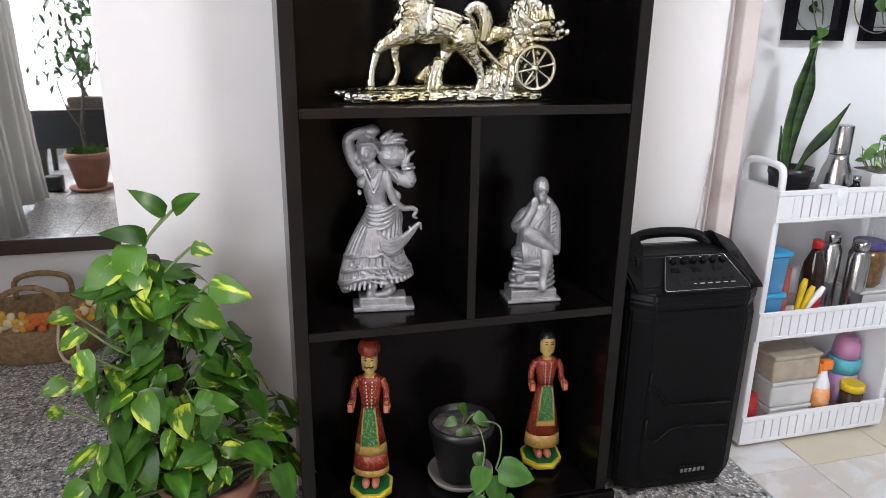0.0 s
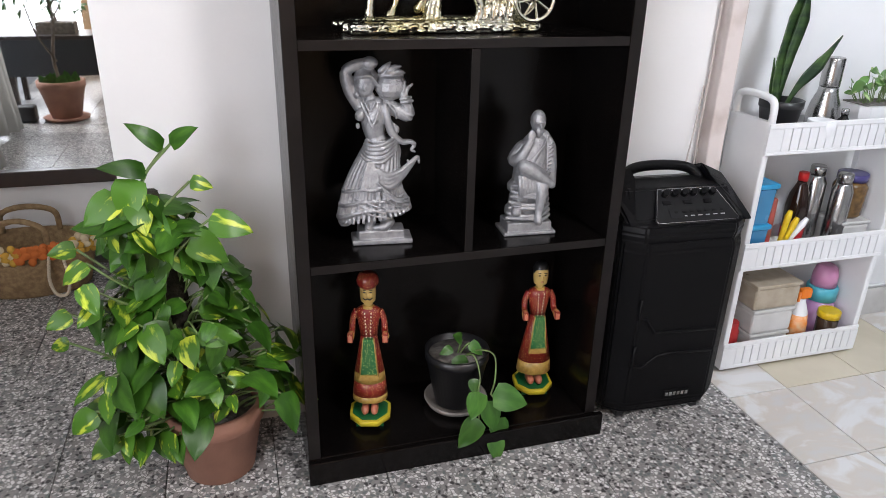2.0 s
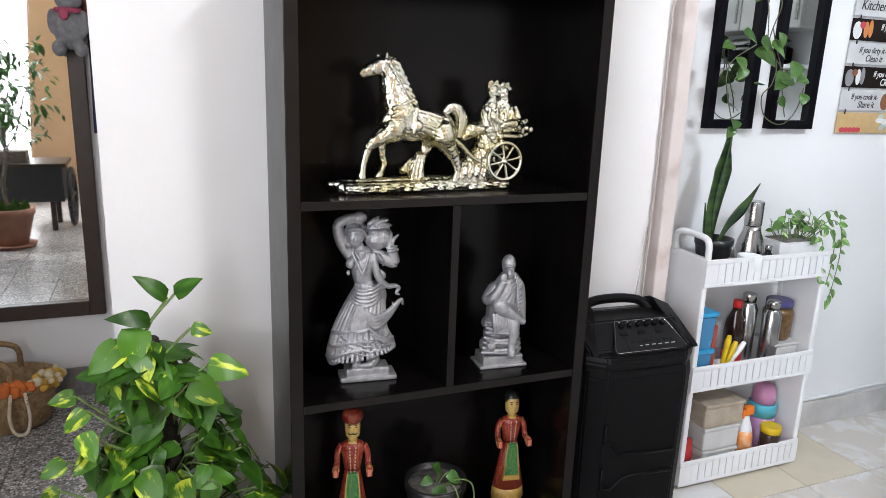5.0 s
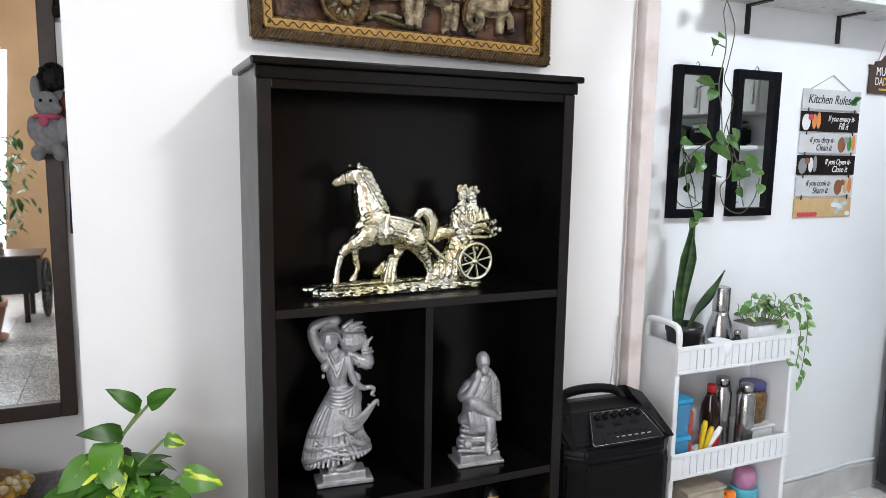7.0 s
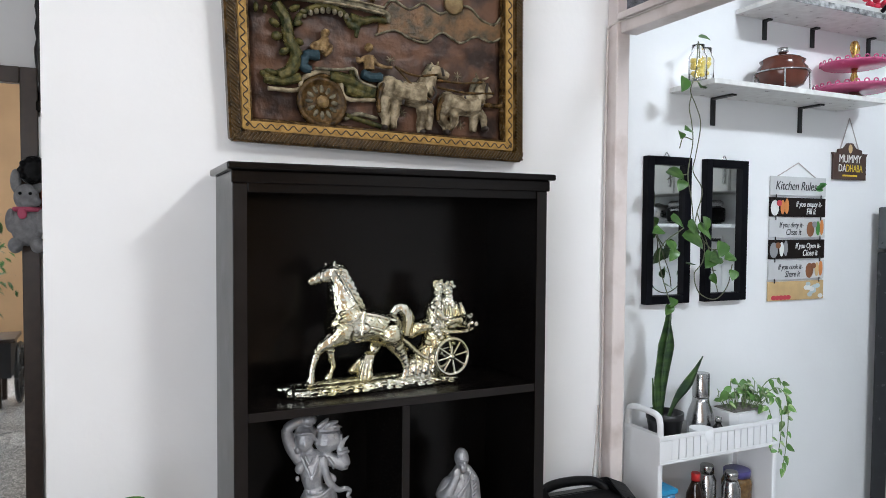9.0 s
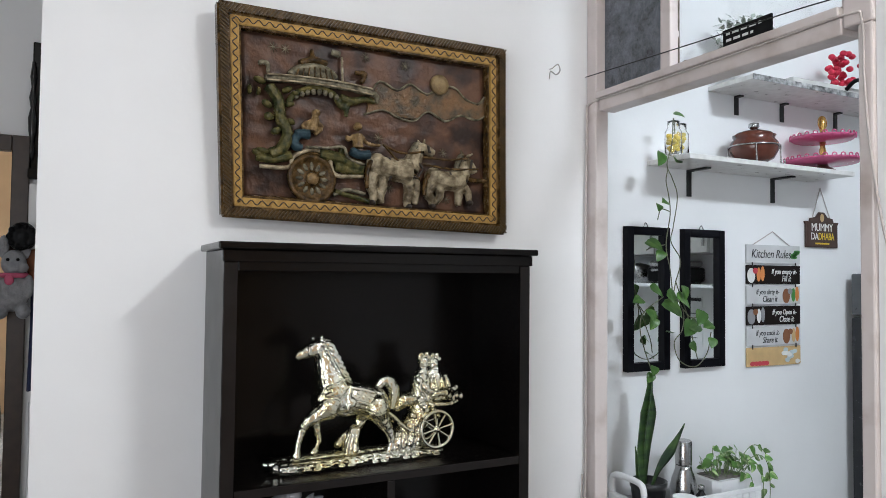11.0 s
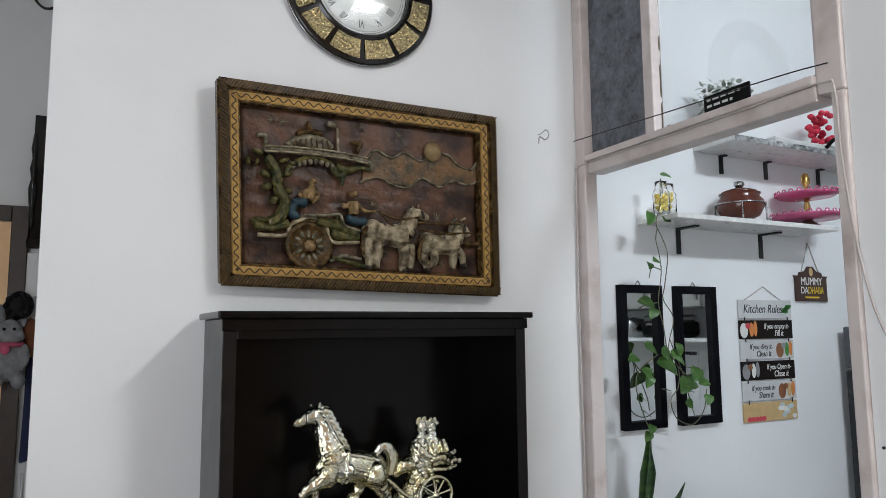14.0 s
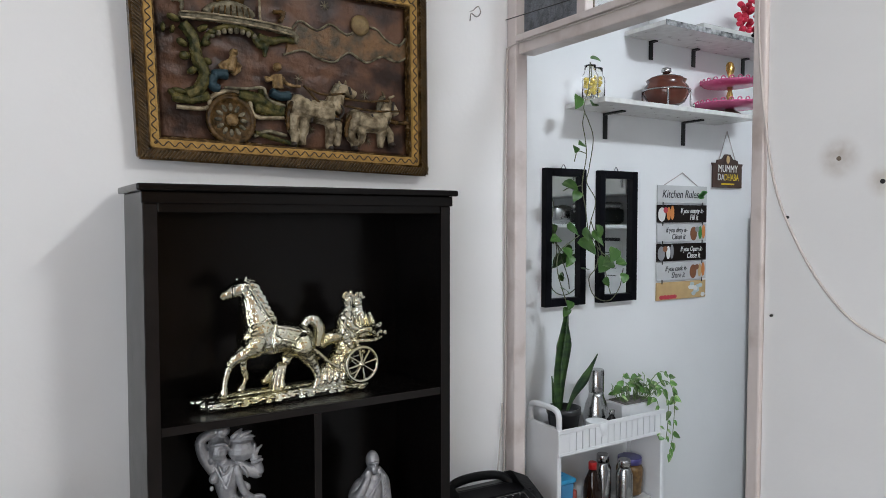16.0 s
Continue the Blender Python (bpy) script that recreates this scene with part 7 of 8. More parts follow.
# ---- kitchen ----
tr = thing("storage_trolley", "slim white plastic three-tier storage trolley with slotted trays", "trolley", pose(1.335, 0.16, 0))
TW, TD = 0.535, 0.175
part("end_panel", box(0.0, 0.02, 0.006, TD, 0.012, 0.815, 0.004), WHITEPLASTIC, tr)
part("end_panel", box(TW - 0.02, TW, 0.006, TD, 0.012, 0.76, 0.004), WHITEPLASTIC, tr)
for z0, z1 in ((0.012, 0.105), (0.36, 0.45), (0.72, 0.812)):
    part("tray_floor", box(0.021, TW - 0.021, 0.012, TD - 0.002, z0 + 0.004, z0 + 0.012), WHITEPLASTIC, tr)
    tb = bmesh.new()
    add_box(tb, 0.0, TW, 0.0, 0.008, z1 - 0.016, z1, 0.003)
    add_box(tb, 0.0, TW, 0.0, 0.006, z0, z0 + 0.012, 0.002)
    add_box(tb, 0.0, 0.05, 0.0, 0.006, z0 + 0.0121, z1 - 0.0161)
    add_box(tb, TW - 0.03, TW, 0.0, 0.006, z0 + 0.0121, z1 - 0.0161)
    part("tray_front", tb, WHITEPLASTIC, tr)
    n = 15
    step = (TW - 0.08) / n
    for k in range(n):
        part("slat", box(0.052 + k * step, 0.052 + (k + 1) * step - 0.0035, 0.001, 0.006, z0 + 0.0121, z1 - 0.0161), WHITEPLASTIC, tr)
    part("tray_back", box(0.021, TW - 0.021, TD - 0.008, TD - 0.003, z0 + 0.0125, z1 - 0.02), WHITEPLASTIC, tr)
for sx in (0.016, TW - 0.016):
    part("post", box(sx - 0.008, sx + 0.008, TD - 0.02, TD - 0.001, 0.1, 0.73, 0.002), WHITEPLASTIC, tr)
hb = bmesh.new()
add_tube(hb, curve_pts([(0.012, 0.012, 0.8), (0.01, 0.012, 0.855), (0.01, 0.03, 0.876), (0.01, 0.09, 0.88), (0.01, 0.145, 0.876), (0.01, 0.163, 0.855), (0.012, 0.163, 0.8)], 6), 0.0105, 10)
part("handle", hb, WHITEPLASTIC, tr, "rounded white grab handle")
for sx in (0.04, TW - 0.04):
    for sy in (0.03, TD - 0.03):
        part("castor", lathe([(0.011, 0), (0.012, 0.006), (0.01, 0.0119)], 14, pose(sx, sy, 0)), GREYPLASTIC, tr)

# top tray
snake = thing("snake_plant", "snake plant with banded upright leaves in a small black pot", "potted plant", pose(1.437, 0.25, 0.7325))
part("pot", lathe(pot_profile(0.042, 0.058, 0.128, 0.003, 0.014), 28), BLACKPOT, snake)
part("soil", lathe([(0.05, 0.105), (0.001, 0.11)], 20), SOIL, snake)
SNAKE = mat("snake_plant_leaf", (0.055, 0.105, 0.03), (0.018, 0.04, 0.018), rough=0.35, scale=8, mixlo=0.42, mixhi=0.58)
_mp = SNAKE.node_tree.nodes.new("ShaderNodeMapping")
_mp.inputs["Scale"].default_value = (0.6, 0.6, 4.5)
_tc = [n for n in SNAKE.node_tree.nodes if n.type == "TEX_COORD"][0]
_nz = [n for n in SNAKE.node_tree.nodes if n.type == "TEX_NOISE"][0]
SNAKE.node_tree.links.new(_tc.outputs["Object"], _mp.inputs["Vector"])
SNAKE.node_tree.links.new(_mp.outputs[0], _nz.inputs["Vector"])


def blade(pts, widths, normal=(0.15, -1, 0)):
    """A thick strap leaf along points, with a slight trough."""
    bm = bmesh.new()
    c = curve_pts(pts, 5)
    nrm = Vector(normal).normalized()
    rows = []
    for i, p in enumerate(c):
        f = i / (len(c) - 1) * (len(widths) - 1)
        k = min(int(f), len(widths) - 2)
        w = widths[k] + (widths[k + 1] - widths[k]) * (f - k)
        d = (c[min(i + 1, len(c) - 1)] - c[max(i - 1, 0)]).normalized()
        side = d.cross(nrm).normalized()
        rows.append([bm.verts.new(p + side * w * s + nrm * (0.25 * w * (1 - s * s) * -1 + off)) for s, off in ((-1, 0), (-0.5, 0), (0, 0), (0.5, 0), (1, 0), (0.5, -0.003), (0, -0.004), (-0.5, -0.003))])
    for a, b in zip(rows, rows[1:]):
        for k in range(8):
            bm.faces.new((a[k], a[(k + 1) % 8], b[(k + 1) % 8], b[k])).smooth = True
    bm.faces.new(rows[0])
    bm.faces.new(rows[-1])
    bmesh.ops.recalc_face_normals(bm, faces=bm.faces[:])
    return bm


part("leaf", blade([(-0.025, 0.0, 0.1), (-0.02, 0.0, 0.23), (0.0, 0.0, 0.35), (0.005, 0.0, 0.47)], [0.016, 0.034, 0.042, 0.002]), SNAKE, snake)
part("leaf", blade([(0.0, 0.01, 0.1), (0.0, 0.01, 0.25), (0.015, 0.0, 0.4), (0.02, 0.0, 0.495)], [0.01, 0.022, 0.016, 0.001], (0.6, -0.8, 0)), SNAKE, snake)
part("leaf", blade([(0.0, -0.01, 0.1), (0.04, -0.01, 0.17), (0.095, -0.01, 0.225), (0.155, -0.01, 0.305)], [0.01, 0.016, 0.022, 0.002], (0.5, -0.7, 0.5)), SNAKE, snake)
part("leaf", blade([(-0.03, 0.0, 0.1), (-0.045, 0.0, 0.16), (-0.055, 0.0, 0.245)], [0.01, 0.011, 0.001]), SNAKE, snake)

sb = thing("steel_flask", "tapered brushed steel water flask with a steel cup lid", "bottle", pose(1.61, 0.265, 0.7325))
part("body", lathe([(0.044, 0), (0.047, 0.004), (0.047, 0.075), (0.04, 0.11), (0.029, 0.14), (0.027, 0.158)], 32), STEEL, sb)
part("lid", lathe([(0.028, 0.159), (0.0285, 0.162), (0.0285, 0.238), (0.026, 0.241)], 32), STEEL, sb)
vb = thing("dark_vial", "small dark glass bottle with a silver cap", "bottle", pose(1.615, 0.19, 0.7325))
part("body", lathe([(0.017, 0), (0.018, 0.05), (0.018, 0.07), (0.009, 0.083), (0.009, 0.088)], 20), BLACKGLOSS, vb)
part("cap", lathe([(0.0105, 0.0885), (0.0105, 0.104), (0.009, 0.106)], 18), STEEL, vb)
solid("white_bowl", lathe([(0.02, 0), (0.035, 0.03), (0.04, 0.075), (0.037, 0.075), (0.001, 0.01)], 24), WHITEPLASTIC, "small white plastic bowl on the top tray", "bowl", m=pose(1.545, 0.195, 0.7325))
trail = thing("trailing_pothos", "pale variegated trailing pothos in a white oblong planter", "potted plant", pose(1.775, 0.25, 0.7325))
part("planter", loft(bmesh.new(), [(plan(0.075, -0.05, 0.05, 0.02), 0), (plan(0.09, -0.06, 0.06, 0.025), 0.105)]), WHITEPLASTIC, trail)
part("soil", box(-0.07, 0.07, -0.045, 0.045, 0.1052, 0.109), SOIL, trail)
rnd = random.Random(8)
st = bmesh.new()
for k in range(34):
    x, y = rnd.uniform(-0.085, 0.075), rnd.uniform(-0.05, 0.04)
    p = Vector((x * 1.15, y, 0.13 + rnd.random() * 0.075))
    place_leaf(trail, rnd.choice(PALE), p, (rnd.uniform(-1, 1), rnd.uniform(-0.9, 0.1), rnd.uniform(-0.4, 0.5)), (0, -0.7, 0.7), rnd.uniform(0.5, 0.95))
    add_tube(st, curve_pts([(x * 0.8, y * 0.6, 0.105), (x, y, 0.13), p], 3), 0.0013, 5)
for pts in ([(0.05, -0.03, 0.11), (0.09, -0.06, 0.15), (0.125, -0.07, 0.12), (0.13, -0.07, 0.02), (0.12, -0.07, -0.05)], [(0.06, -0.02, 0.11), (0.12, -0.04, 0.17), (0.17, -0.05, 0.15), (0.19, -0.05, 0.06), (0.18, -0.05, -0.06), (0.165, -0.05, -0.12)], [(0.03, -0.03, 0.11), (0.055, -0.075, 0.12), (0.065, -0.085, 0.04), (0.06, -0.085, -0.03)], [(0.05, 0, 0.11), (0.13, -0.02, 0.2), (0.19, -0.03, 0.17), (0.215, -0.03, 0.09)]):
    c = curve_pts(pts, 5)
    add_tube(st, c, 0.0015, 5)
    for i in range(3, len(c), 2):
        place_leaf(trail, rnd.choice(PALE), c[i], (rnd.uniform(-1, 1), rnd.uniform(-0.7, 0), rnd.uniform(-0.9, 0)), (0, -0.8, 0.5), rnd.uniform(0.45, 0.9))
part("stem", st, STEM, trail)

# middle tray
BLUEBOX = mat("blue_translucent_plastic", (0.05, 0.22, 0.40), (0.04, 0.18, 0.34), rough=0.25, scale=10)
BLUELID = mat("bright_blue_plastic", (0.03, 0.30, 0.55), rough=0.3)
Zm, Zb = 0.3725, 0.0245
for k in range(2):
    bx = thing("blue_container", "square blue plastic food container with a blue lid", "container", pose(1.395, 0.245, Zm + 0.128 * k), "stacked blue containers")
    part("body", loft(bmesh.new(), [(plan(0.03, -0.06, 0.055, 0.008), 0), (plan(0.034, -0.066, 0.06, 0.008), 0.11)]), BLUEBOX, bx)
    part("lid", box(-0.037, 0.037, -0.069, 0.063, 0.111, 0.127, 0.004), BLUELID, bx)
solid("red_packet", box(-0.012, 0.012, -0.05, 0.05, 0, 0.2, 0.006), mat("red_packet_foil", (0.4, 0.03, 0.03), (0.25, 0.1, 0.06), rough=0.35, scale=30), "narrow red food packet standing on the trolley", "packet", m=pose(1.447, 0.25, Zm))
cup = thing("cutlery_cup", "white cup holding yellow and white plastic handled knives", "cup", pose(1.5, 0.205, Zm))
part("cup_body", lathe([(0.026, 0), (0.03, 0.06), (0.028, 0.06), (0.001, 0.006)], 24), WHITEPLASTIC, cup)
YEL = mat("yellow_plastic", (0.72, 0.5, 0.01), rough=0.3)
for (x, dx, h, mt) in ((-0.008, 0.012, 0.16, YEL), (0.006, 0.03, 0.135, YEL), (0.014, 0.06, 0.13, WHITEPLASTIC)):
    kb = bmesh.new()
    add_tube(kb, [(x, 0, 0.02), (x + dx * 0.4, -0.005, 0.07), (x + dx * 0.8, -0.01, h - 0.02), (x + dx, -0.012, h)], [0.006, 0.0075, 0.0105, 0.007], 10)
    part("knife_handle", kb, mt, cup)
cola = thing("cola_bottle", "plastic bottle of dark drink with a red cap and label", "bottle", pose(1.6, 0.27, Zm))
part("body", lathe([(0.03, 0), (0.034, 0.008), (0.033, 0.05), (0.034, 0.1), (0.035, 0.14), (0.03, 0.18), (0.016, 0.215), (0.013, 0.225)], 28), mat("dark_drink", (0.018, 0.008, 0.005), rough=0.08, scale=5), cola)
part("label_band", lathe([(0.0345, 0.02), (0.0348, 0.02), (0.0348, 0.07), (0.0345, 0.07)], 28), mat("red_label", (0.5, 0.02, 0.025), rough=0.35), cola)
part("cap", lathe([(0.0155, 0.226), (0.0155, 0.25), (0.014, 0.253)], 20), mat("red_cap", (0.55, 0.02, 0.02), rough=0.3), cola)
for x, y, h in ((1.672, 0.29, 0.265), (1.73, 0.235, 0.25)):
    fl = thing("steel_bottle", "slim brushed steel water bottle with a steel cap", "bottle", pose(x, y, Zm), "steel bottles on the trolley")
    part("body", lathe([(0.03, 0), (0.032, 0.004), (0.032, h - 0.055), (0.024, h - 0.035), (0.022, h - 0.03)], 28), STEEL, fl)
    part("cap", lathe([(0.0235, h - 0.0295), (0.0235, h - 0.004), (0.021, h)], 24), STEEL, fl)
sv = thing("spice_jar", "tiny dark jar with a silver lid", "jar", pose(1.655, 0.195, Zm))
part("body", lathe([(0.018, 0), (0.019, 0.03), (0.017, 0.034)], 18), BLACKGLOSS, sv)
part("lid", lathe([(0.0185, 0.0345), (0.0185, 0.05), (0.017, 0.052)], 18), STEEL, sv)
CLEAR = mat("cloudy_clear_plastic", (0.6, 0.59, 0.57), (0.5, 0.49, 0.47), rough=0.2, scale=12)
solid("clear_box", add_box(box(-0.06, 0.052, -0.06, 0.05, 0, 0.085, 0.008), -0.063, 0.055, -0.063, 0.053, 0.0855, 0.096, 0.003), CLEAR, "low cloudy clear plastic box under the jar", "box", m=pose(1.79, 0.265, Zm))
jar = thing("pickle_jar", "glass jar of brown pickle with a purple lid", "jar", pose(1.79, 0.265, Zm + 0.0965))
part("body", lathe([(0.04, 0), (0.05, 0.012), (0.052, 0.1), (0.042, 0.12)], 28), mat("brown_pickle", (0.16, 0.09, 0.03), (0.07, 0.035, 0.012), rough=0.12, scale=60), jar)
part("lid", lathe([(0.0455, 0.121), (0.0455, 0.143), (0.043, 0.145)], 28), mat("purple_lid", (0.06, 0.05, 0.18), rough=0.3), jar)

# bottom tray
REDBOX = mat("red_carton", (0.45, 0.025, 0.025), (0.32, 0.02, 0.02), rough=0.4, scale=20)
solid("red_canister", lathe([(0.026, 0), (0.028, 0.004), (0.028, 0.1), (0.024, 0.108), (0.024, 0.13), (0.022, 0.132)], 24), REDBOX, "small red plastic canister on the bottom tray", "canister", m=pose(1.392, 0.215, Zb))
BEIGE = mat("beige_food_box", (0.42, 0.36, 0.28), (0.34, 0.28, 0.2), rough=0.3, scale=25)
for k, (h, w, mt) in enumerate(((0.07, 0.075, CLEAR), (0.075, 0.078, CLEAR), (0.075, 0.085, BEIGE))):
    bx = thing("food_box", ("beige", "cloudy", "cloudy")[2 - k] + " plastic food box with a lid in a stack", "container", pose(1.53, 0.25, Zb + sum((0.083, 0.088)[:k])), "stacked food boxes")
    part("body", box(-w, w, -0.06, 0.06, 0, h, 0.008), mt, bx)
    part("lid", box(-w - 0.003, w + 0.003, -0.063, 0.063, h + 0.0005, h + 0.0125, 0.003), BEIGE if k == 2 else CLEAR, bx)
spr = thing("spray_bottle", "orange and white cleaning spray bottle with a trigger head", "bottle", pose(1.665, 0.225, Zb))
part("body", lathe([(0.03, 0), (0.034, 0.006), (0.034, 0.08), (0.027, 0.13), (0.015, 0.165), (0.014, 0.175)], 24), WHITEPLASTIC, spr)
part("label_band", lathe([(0.0345, 0.02), (0.0348, 0.02), (0.0346, 0.085), (0.0292, 0.12), (0.029, 0.12)], 24), mat("orange_label", (0.75, 0.22, 0.02), (0.75, 0.5, 0.3), rough=0.35, scale=35), spr)
part("trigger_head", add_box(add_box(bmesh.new(), -0.012, 0.03, -0.012, 0.012, 0.175, 0.21, 0.006), -0.022, -0.01, -0.008, 0.008, 0.165, 0.2, 0.003), mat("orange_plastic", (0.8, 0.2, 0.02), rough=0.3), spr)
pb = thing("kids_bottle", "lilac and turquoise children's drinking bottle", "bottle", pose(1.79, 0.27, Zb))
part("body", lathe([(0.045, 0), (0.048, 0.006), (0.048, 0.14)], 28), mat("lilac_plastic", (0.42, 0.22, 0.42), rough=0.35), pb)
part("collar", lathe([(0.05, 0.141), (0.05, 0.185), (0.046, 0.19)], 28), mat("turquoise_plastic", (0.08, 0.40, 0.50), rough=0.35), pb)
part("lid", lathe([(0.042, 0.191), (0.04, 0.23), (0.034, 0.255), (0.02, 0.265)], 28), mat("pink_plastic", (0.55, 0.24, 0.40), rough=0.35), pb)
yj = thing("sauce_jar", "dark glass jar with a yellow screw lid", "jar", pose(1.765, 0.195, Zb))
part("body", lathe([(0.03, 0), (0.034, 0.006), (0.034, 0.1), (0.03, 0.108)], 24), mat("dark_jar", (0.05, 0.03, 0.02), rough=0.1), yj)
part("lid", lathe([(0.036, 0.109), (0.036, 0.13), (0.033, 0.133)], 24), YEL, yj)

# wall mirrors
SATINBLACK = mat("satin_black_frame", (0.005, 0.005, 0.007), rough=0.5, scale=40, spec=0.06)
for x0, x1 in ((1.433, 1.631), (1.702, 1.908)):
    mm = thing("small_mirror", "narrow rectangular mirror in a flat black frame on the wall", "mirror", pose(x0, YK, 1.205), "pair of kitchen mirrors")
    w, h, b = x1 - x0, 0.512, 0.029
    part("frame_bar", box(0, b, -0.028, -0.001, 0, h, 0.002), SATINBLACK, mm)
    part("frame_bar", box(w - b, w, -0.028, -0.001, 0, h, 0.002), SATINBLACK, mm)
    part("frame_bar", box(b + 0.0005, w - b - 0.0005, -0.028, -0.001, 0, b, 0.002), SATINBLACK, mm)
    part("frame_bar", box(b + 0.0005, w - b - 0.0005, -0.028, -0.001, h - b, h, 0.002), SATINBLACK, mm)
    part("mirror_glass", box(b - 0.003, w - b + 0.003, -0.012, -0.004, b - 0.003, h - b + 0.003), MIRROR, mm)
    part("hanger", add_tube(bmesh.new(), curve_pts([(w / 2 - 0.012, -0.008, h), (w / 2, -0.008, h + 0.016), (w / 2 + 0.012, -0.008, h)], 5), 0.0018, 6), STEEL, mm)

# kitchen rules sign
SIGNPALE = mat("pale_grey_board", (0.55, 0.55, 0.55), (0.48, 0.48, 0.48), rough=0.5, scale=14)
SIGNDARK = mat("dark_brown_board", (0.013, 0.009, 0.008), rough=0.5, scale=20, spec=0.12)
WHITEINK = mat("white_print", (0.78, 0.78, 0.76), rough=0.5)
PRINT = {c: mat("printed_" + c, v, rough=0.5, scale=30) for c, v in (("orange", (0.6, 0.22, 0.06)), ("red", (0.5, 0.05, 0.07)), ("green", (0.06, 0.24, 0.05)), ("tan", (0.55, 0.38, 0.18)), ("blue", (0.45, 0.55, 0.58)), ("brown", (0.22, 0.09, 0.04)), ("white", (0.72, 0.72, 0.7)), ("grey", (0.25, 0.25, 0.26)))}
sign = thing("kitchen_sign", "hanging sign of six printed boards with kitchen rules", "sign", pose(2.046, YK, 1.19))
rows = [("Kitchen Rules", "", SIGNPALE, INK), ("If you empty it-", "Fill it", SIGNDARK, WHITEINK), ("If you dirty it-", "Clean it", SIGNPALE, INK), ("If you Open it-", "Close it", SIGNDARK, WHITEINK), ("If you cook it-", "Share it", SIGNPALE, INK), ("", "", PRINT["tan"], INK)]


def blot(parent, x, z, rx, rz, mt, y=-0.0094):
    return part("printed_shape", lathe([(1, 0), (1, 0.0006)], 18, pose(x, y, z, 90, 0, 0) @ Matrix.Diagonal((rx, rz, 1, 1))), mt, parent)


SW, SH = 0.312, 0.074
for k, (a, b, mt, ink) in enumerate(rows):
    z0 = 0.48 - SH - k * 0.0812
    bd = part("sign_board", box(0, SW, -0.009, -0.003, z0, z0 + SH, 0.001), mt, sign)
    left = k in (1, 3)
    if k == 0:
        text_mesh("lettering", a, 0.048, ink, bd, pose(SW * 0.45, -0.0096, z0 + SH * 0.5) @ FACE, shear=0.25, width=0.86)
        for q in range(5):
            blot(bd, SW - 0.03 + 0.012 * math.cos(q), z0 + 0.05 - 0.006 * q, 0.02, 0.006, PRINT["green"])
    elif k < 5:
        cx = SW * (0.69 if left else 0.38)
        text_mesh("lettering", a, 0.03, ink, bd, pose(cx, -0.0096, z0 + SH * 0.66) @ FACE, shear=0.25, width=0.8)
        text_mesh("lettering", b, 0.034, ink, bd, pose(cx + 0.012, -0.0096, z0 + SH * 0.28) @ FACE, shear=0.25, width=0.8)
        ix = 0.055 if left else SW - 0.055
        for q, cc in enumerate({1: ("white", "orange", "orange", "red"), 2: ("brown", "green", "orange", "grey"), 3: ("grey", "white", "grey", "brown"), 4: ("brown", "tan", "orange", "brown")}[k]):
            blot(bd, ix + (-0.03, 0.012, 0.034, -0.008)[q], z0 + SH * (0.45, 0.5, 0.55, 0.7)[q], (0.022, 0.012, 0.011, 0.014)[q], (0.03, 0.028, 0.03, 0.012)[q], PRINT[cc], -0.0094 - 0.0004 * q)
    else:
        for q in range(16):
            rq = random.Random(q)
            cc = "red" if q < 5 else ("blue" if q < 11 else "white")
            blot(bd, (0.03 + 0.02 * q) if q < 5 else 0.2 + rq.random() * 0.095, z0 + (0.012 if q < 5 else 0.012 + rq.random() * 0.05), 0.014, 0.009, PRINT[cc], -0.0094 - 0.0003 * (q % 4))
    if k:
        for x in (0.03, SW - 0.03):
            part("link", add_tube(bmesh.new(), [(x, -0.011, z0 + SH + 0.012), (x, -0.011, z0 + SH - 0.006)], 0.0022, 6), DARKMETAL, sign)
part("string", add_tube(bmesh.new(), [(0.03, -0.006, 0.475), (SW / 2, -0.004, 0.535), (SW - 0.05, -0.006, 0.475)], 0.0022, 6), CABLE, sign)

ms = thing("hanging_plaque", "dark brown shaped wooden plaque with white and yellow lettering", "sign", pose(2.495, YK, 1.668))
PLQ = mat("dark_stained_plaque", (0.05, 0.022, 0.015), rough=0.45, scale=25)
part("board", add_prism(bmesh.new(), [(-0.1, 0.0), (0.1, 0.0), (0.1, 0.095), (0.108, 0.108), (0.075, 0.108), (0.07, 0.122), (0.035, 0.128), (0.015, 0.148), (-0.015, 0.148), (-0.035, 0.128), (-0.07, 0.122), (-0.075, 0.108), (-0.108, 0.108), (-0.1, 0.095)], -0.012, -0.004), PLQ, ms)
text_mesh("lettering", "MUMMY", 0.046, WHITEINK, ms, pose(0, -0.0126, 0.083) @ FACE, width=0.82)
text_mesh("lettering", "DA", 0.042, WHITEINK, ms, pose(-0.048, -0.0126, 0.045) @ FACE, width=0.8)
text_mesh("lettering", "DHABA", 0.042, mat("yellow_print", (0.7, 0.5, 0.03), rough=0.5), ms, pose(0.026, -0.0126, 0.045) @ FACE, width=0.72)
part("lettering_bar", box(-0.045, 0.045, -0.0128, -0.0121, 0.013, 0.02), YEL, ms)
blot(ms, 0, 0.125, 0.012, 0.018, PRINT["tan"], -0.0122)
part("string", add_tube(bmesh.new(), [(-0.06, -0.008, 0.115), (0.0, -0.004, 0.25), (0.06, -0.008, 0.115)], 0.0025, 6), CABLE, ms)

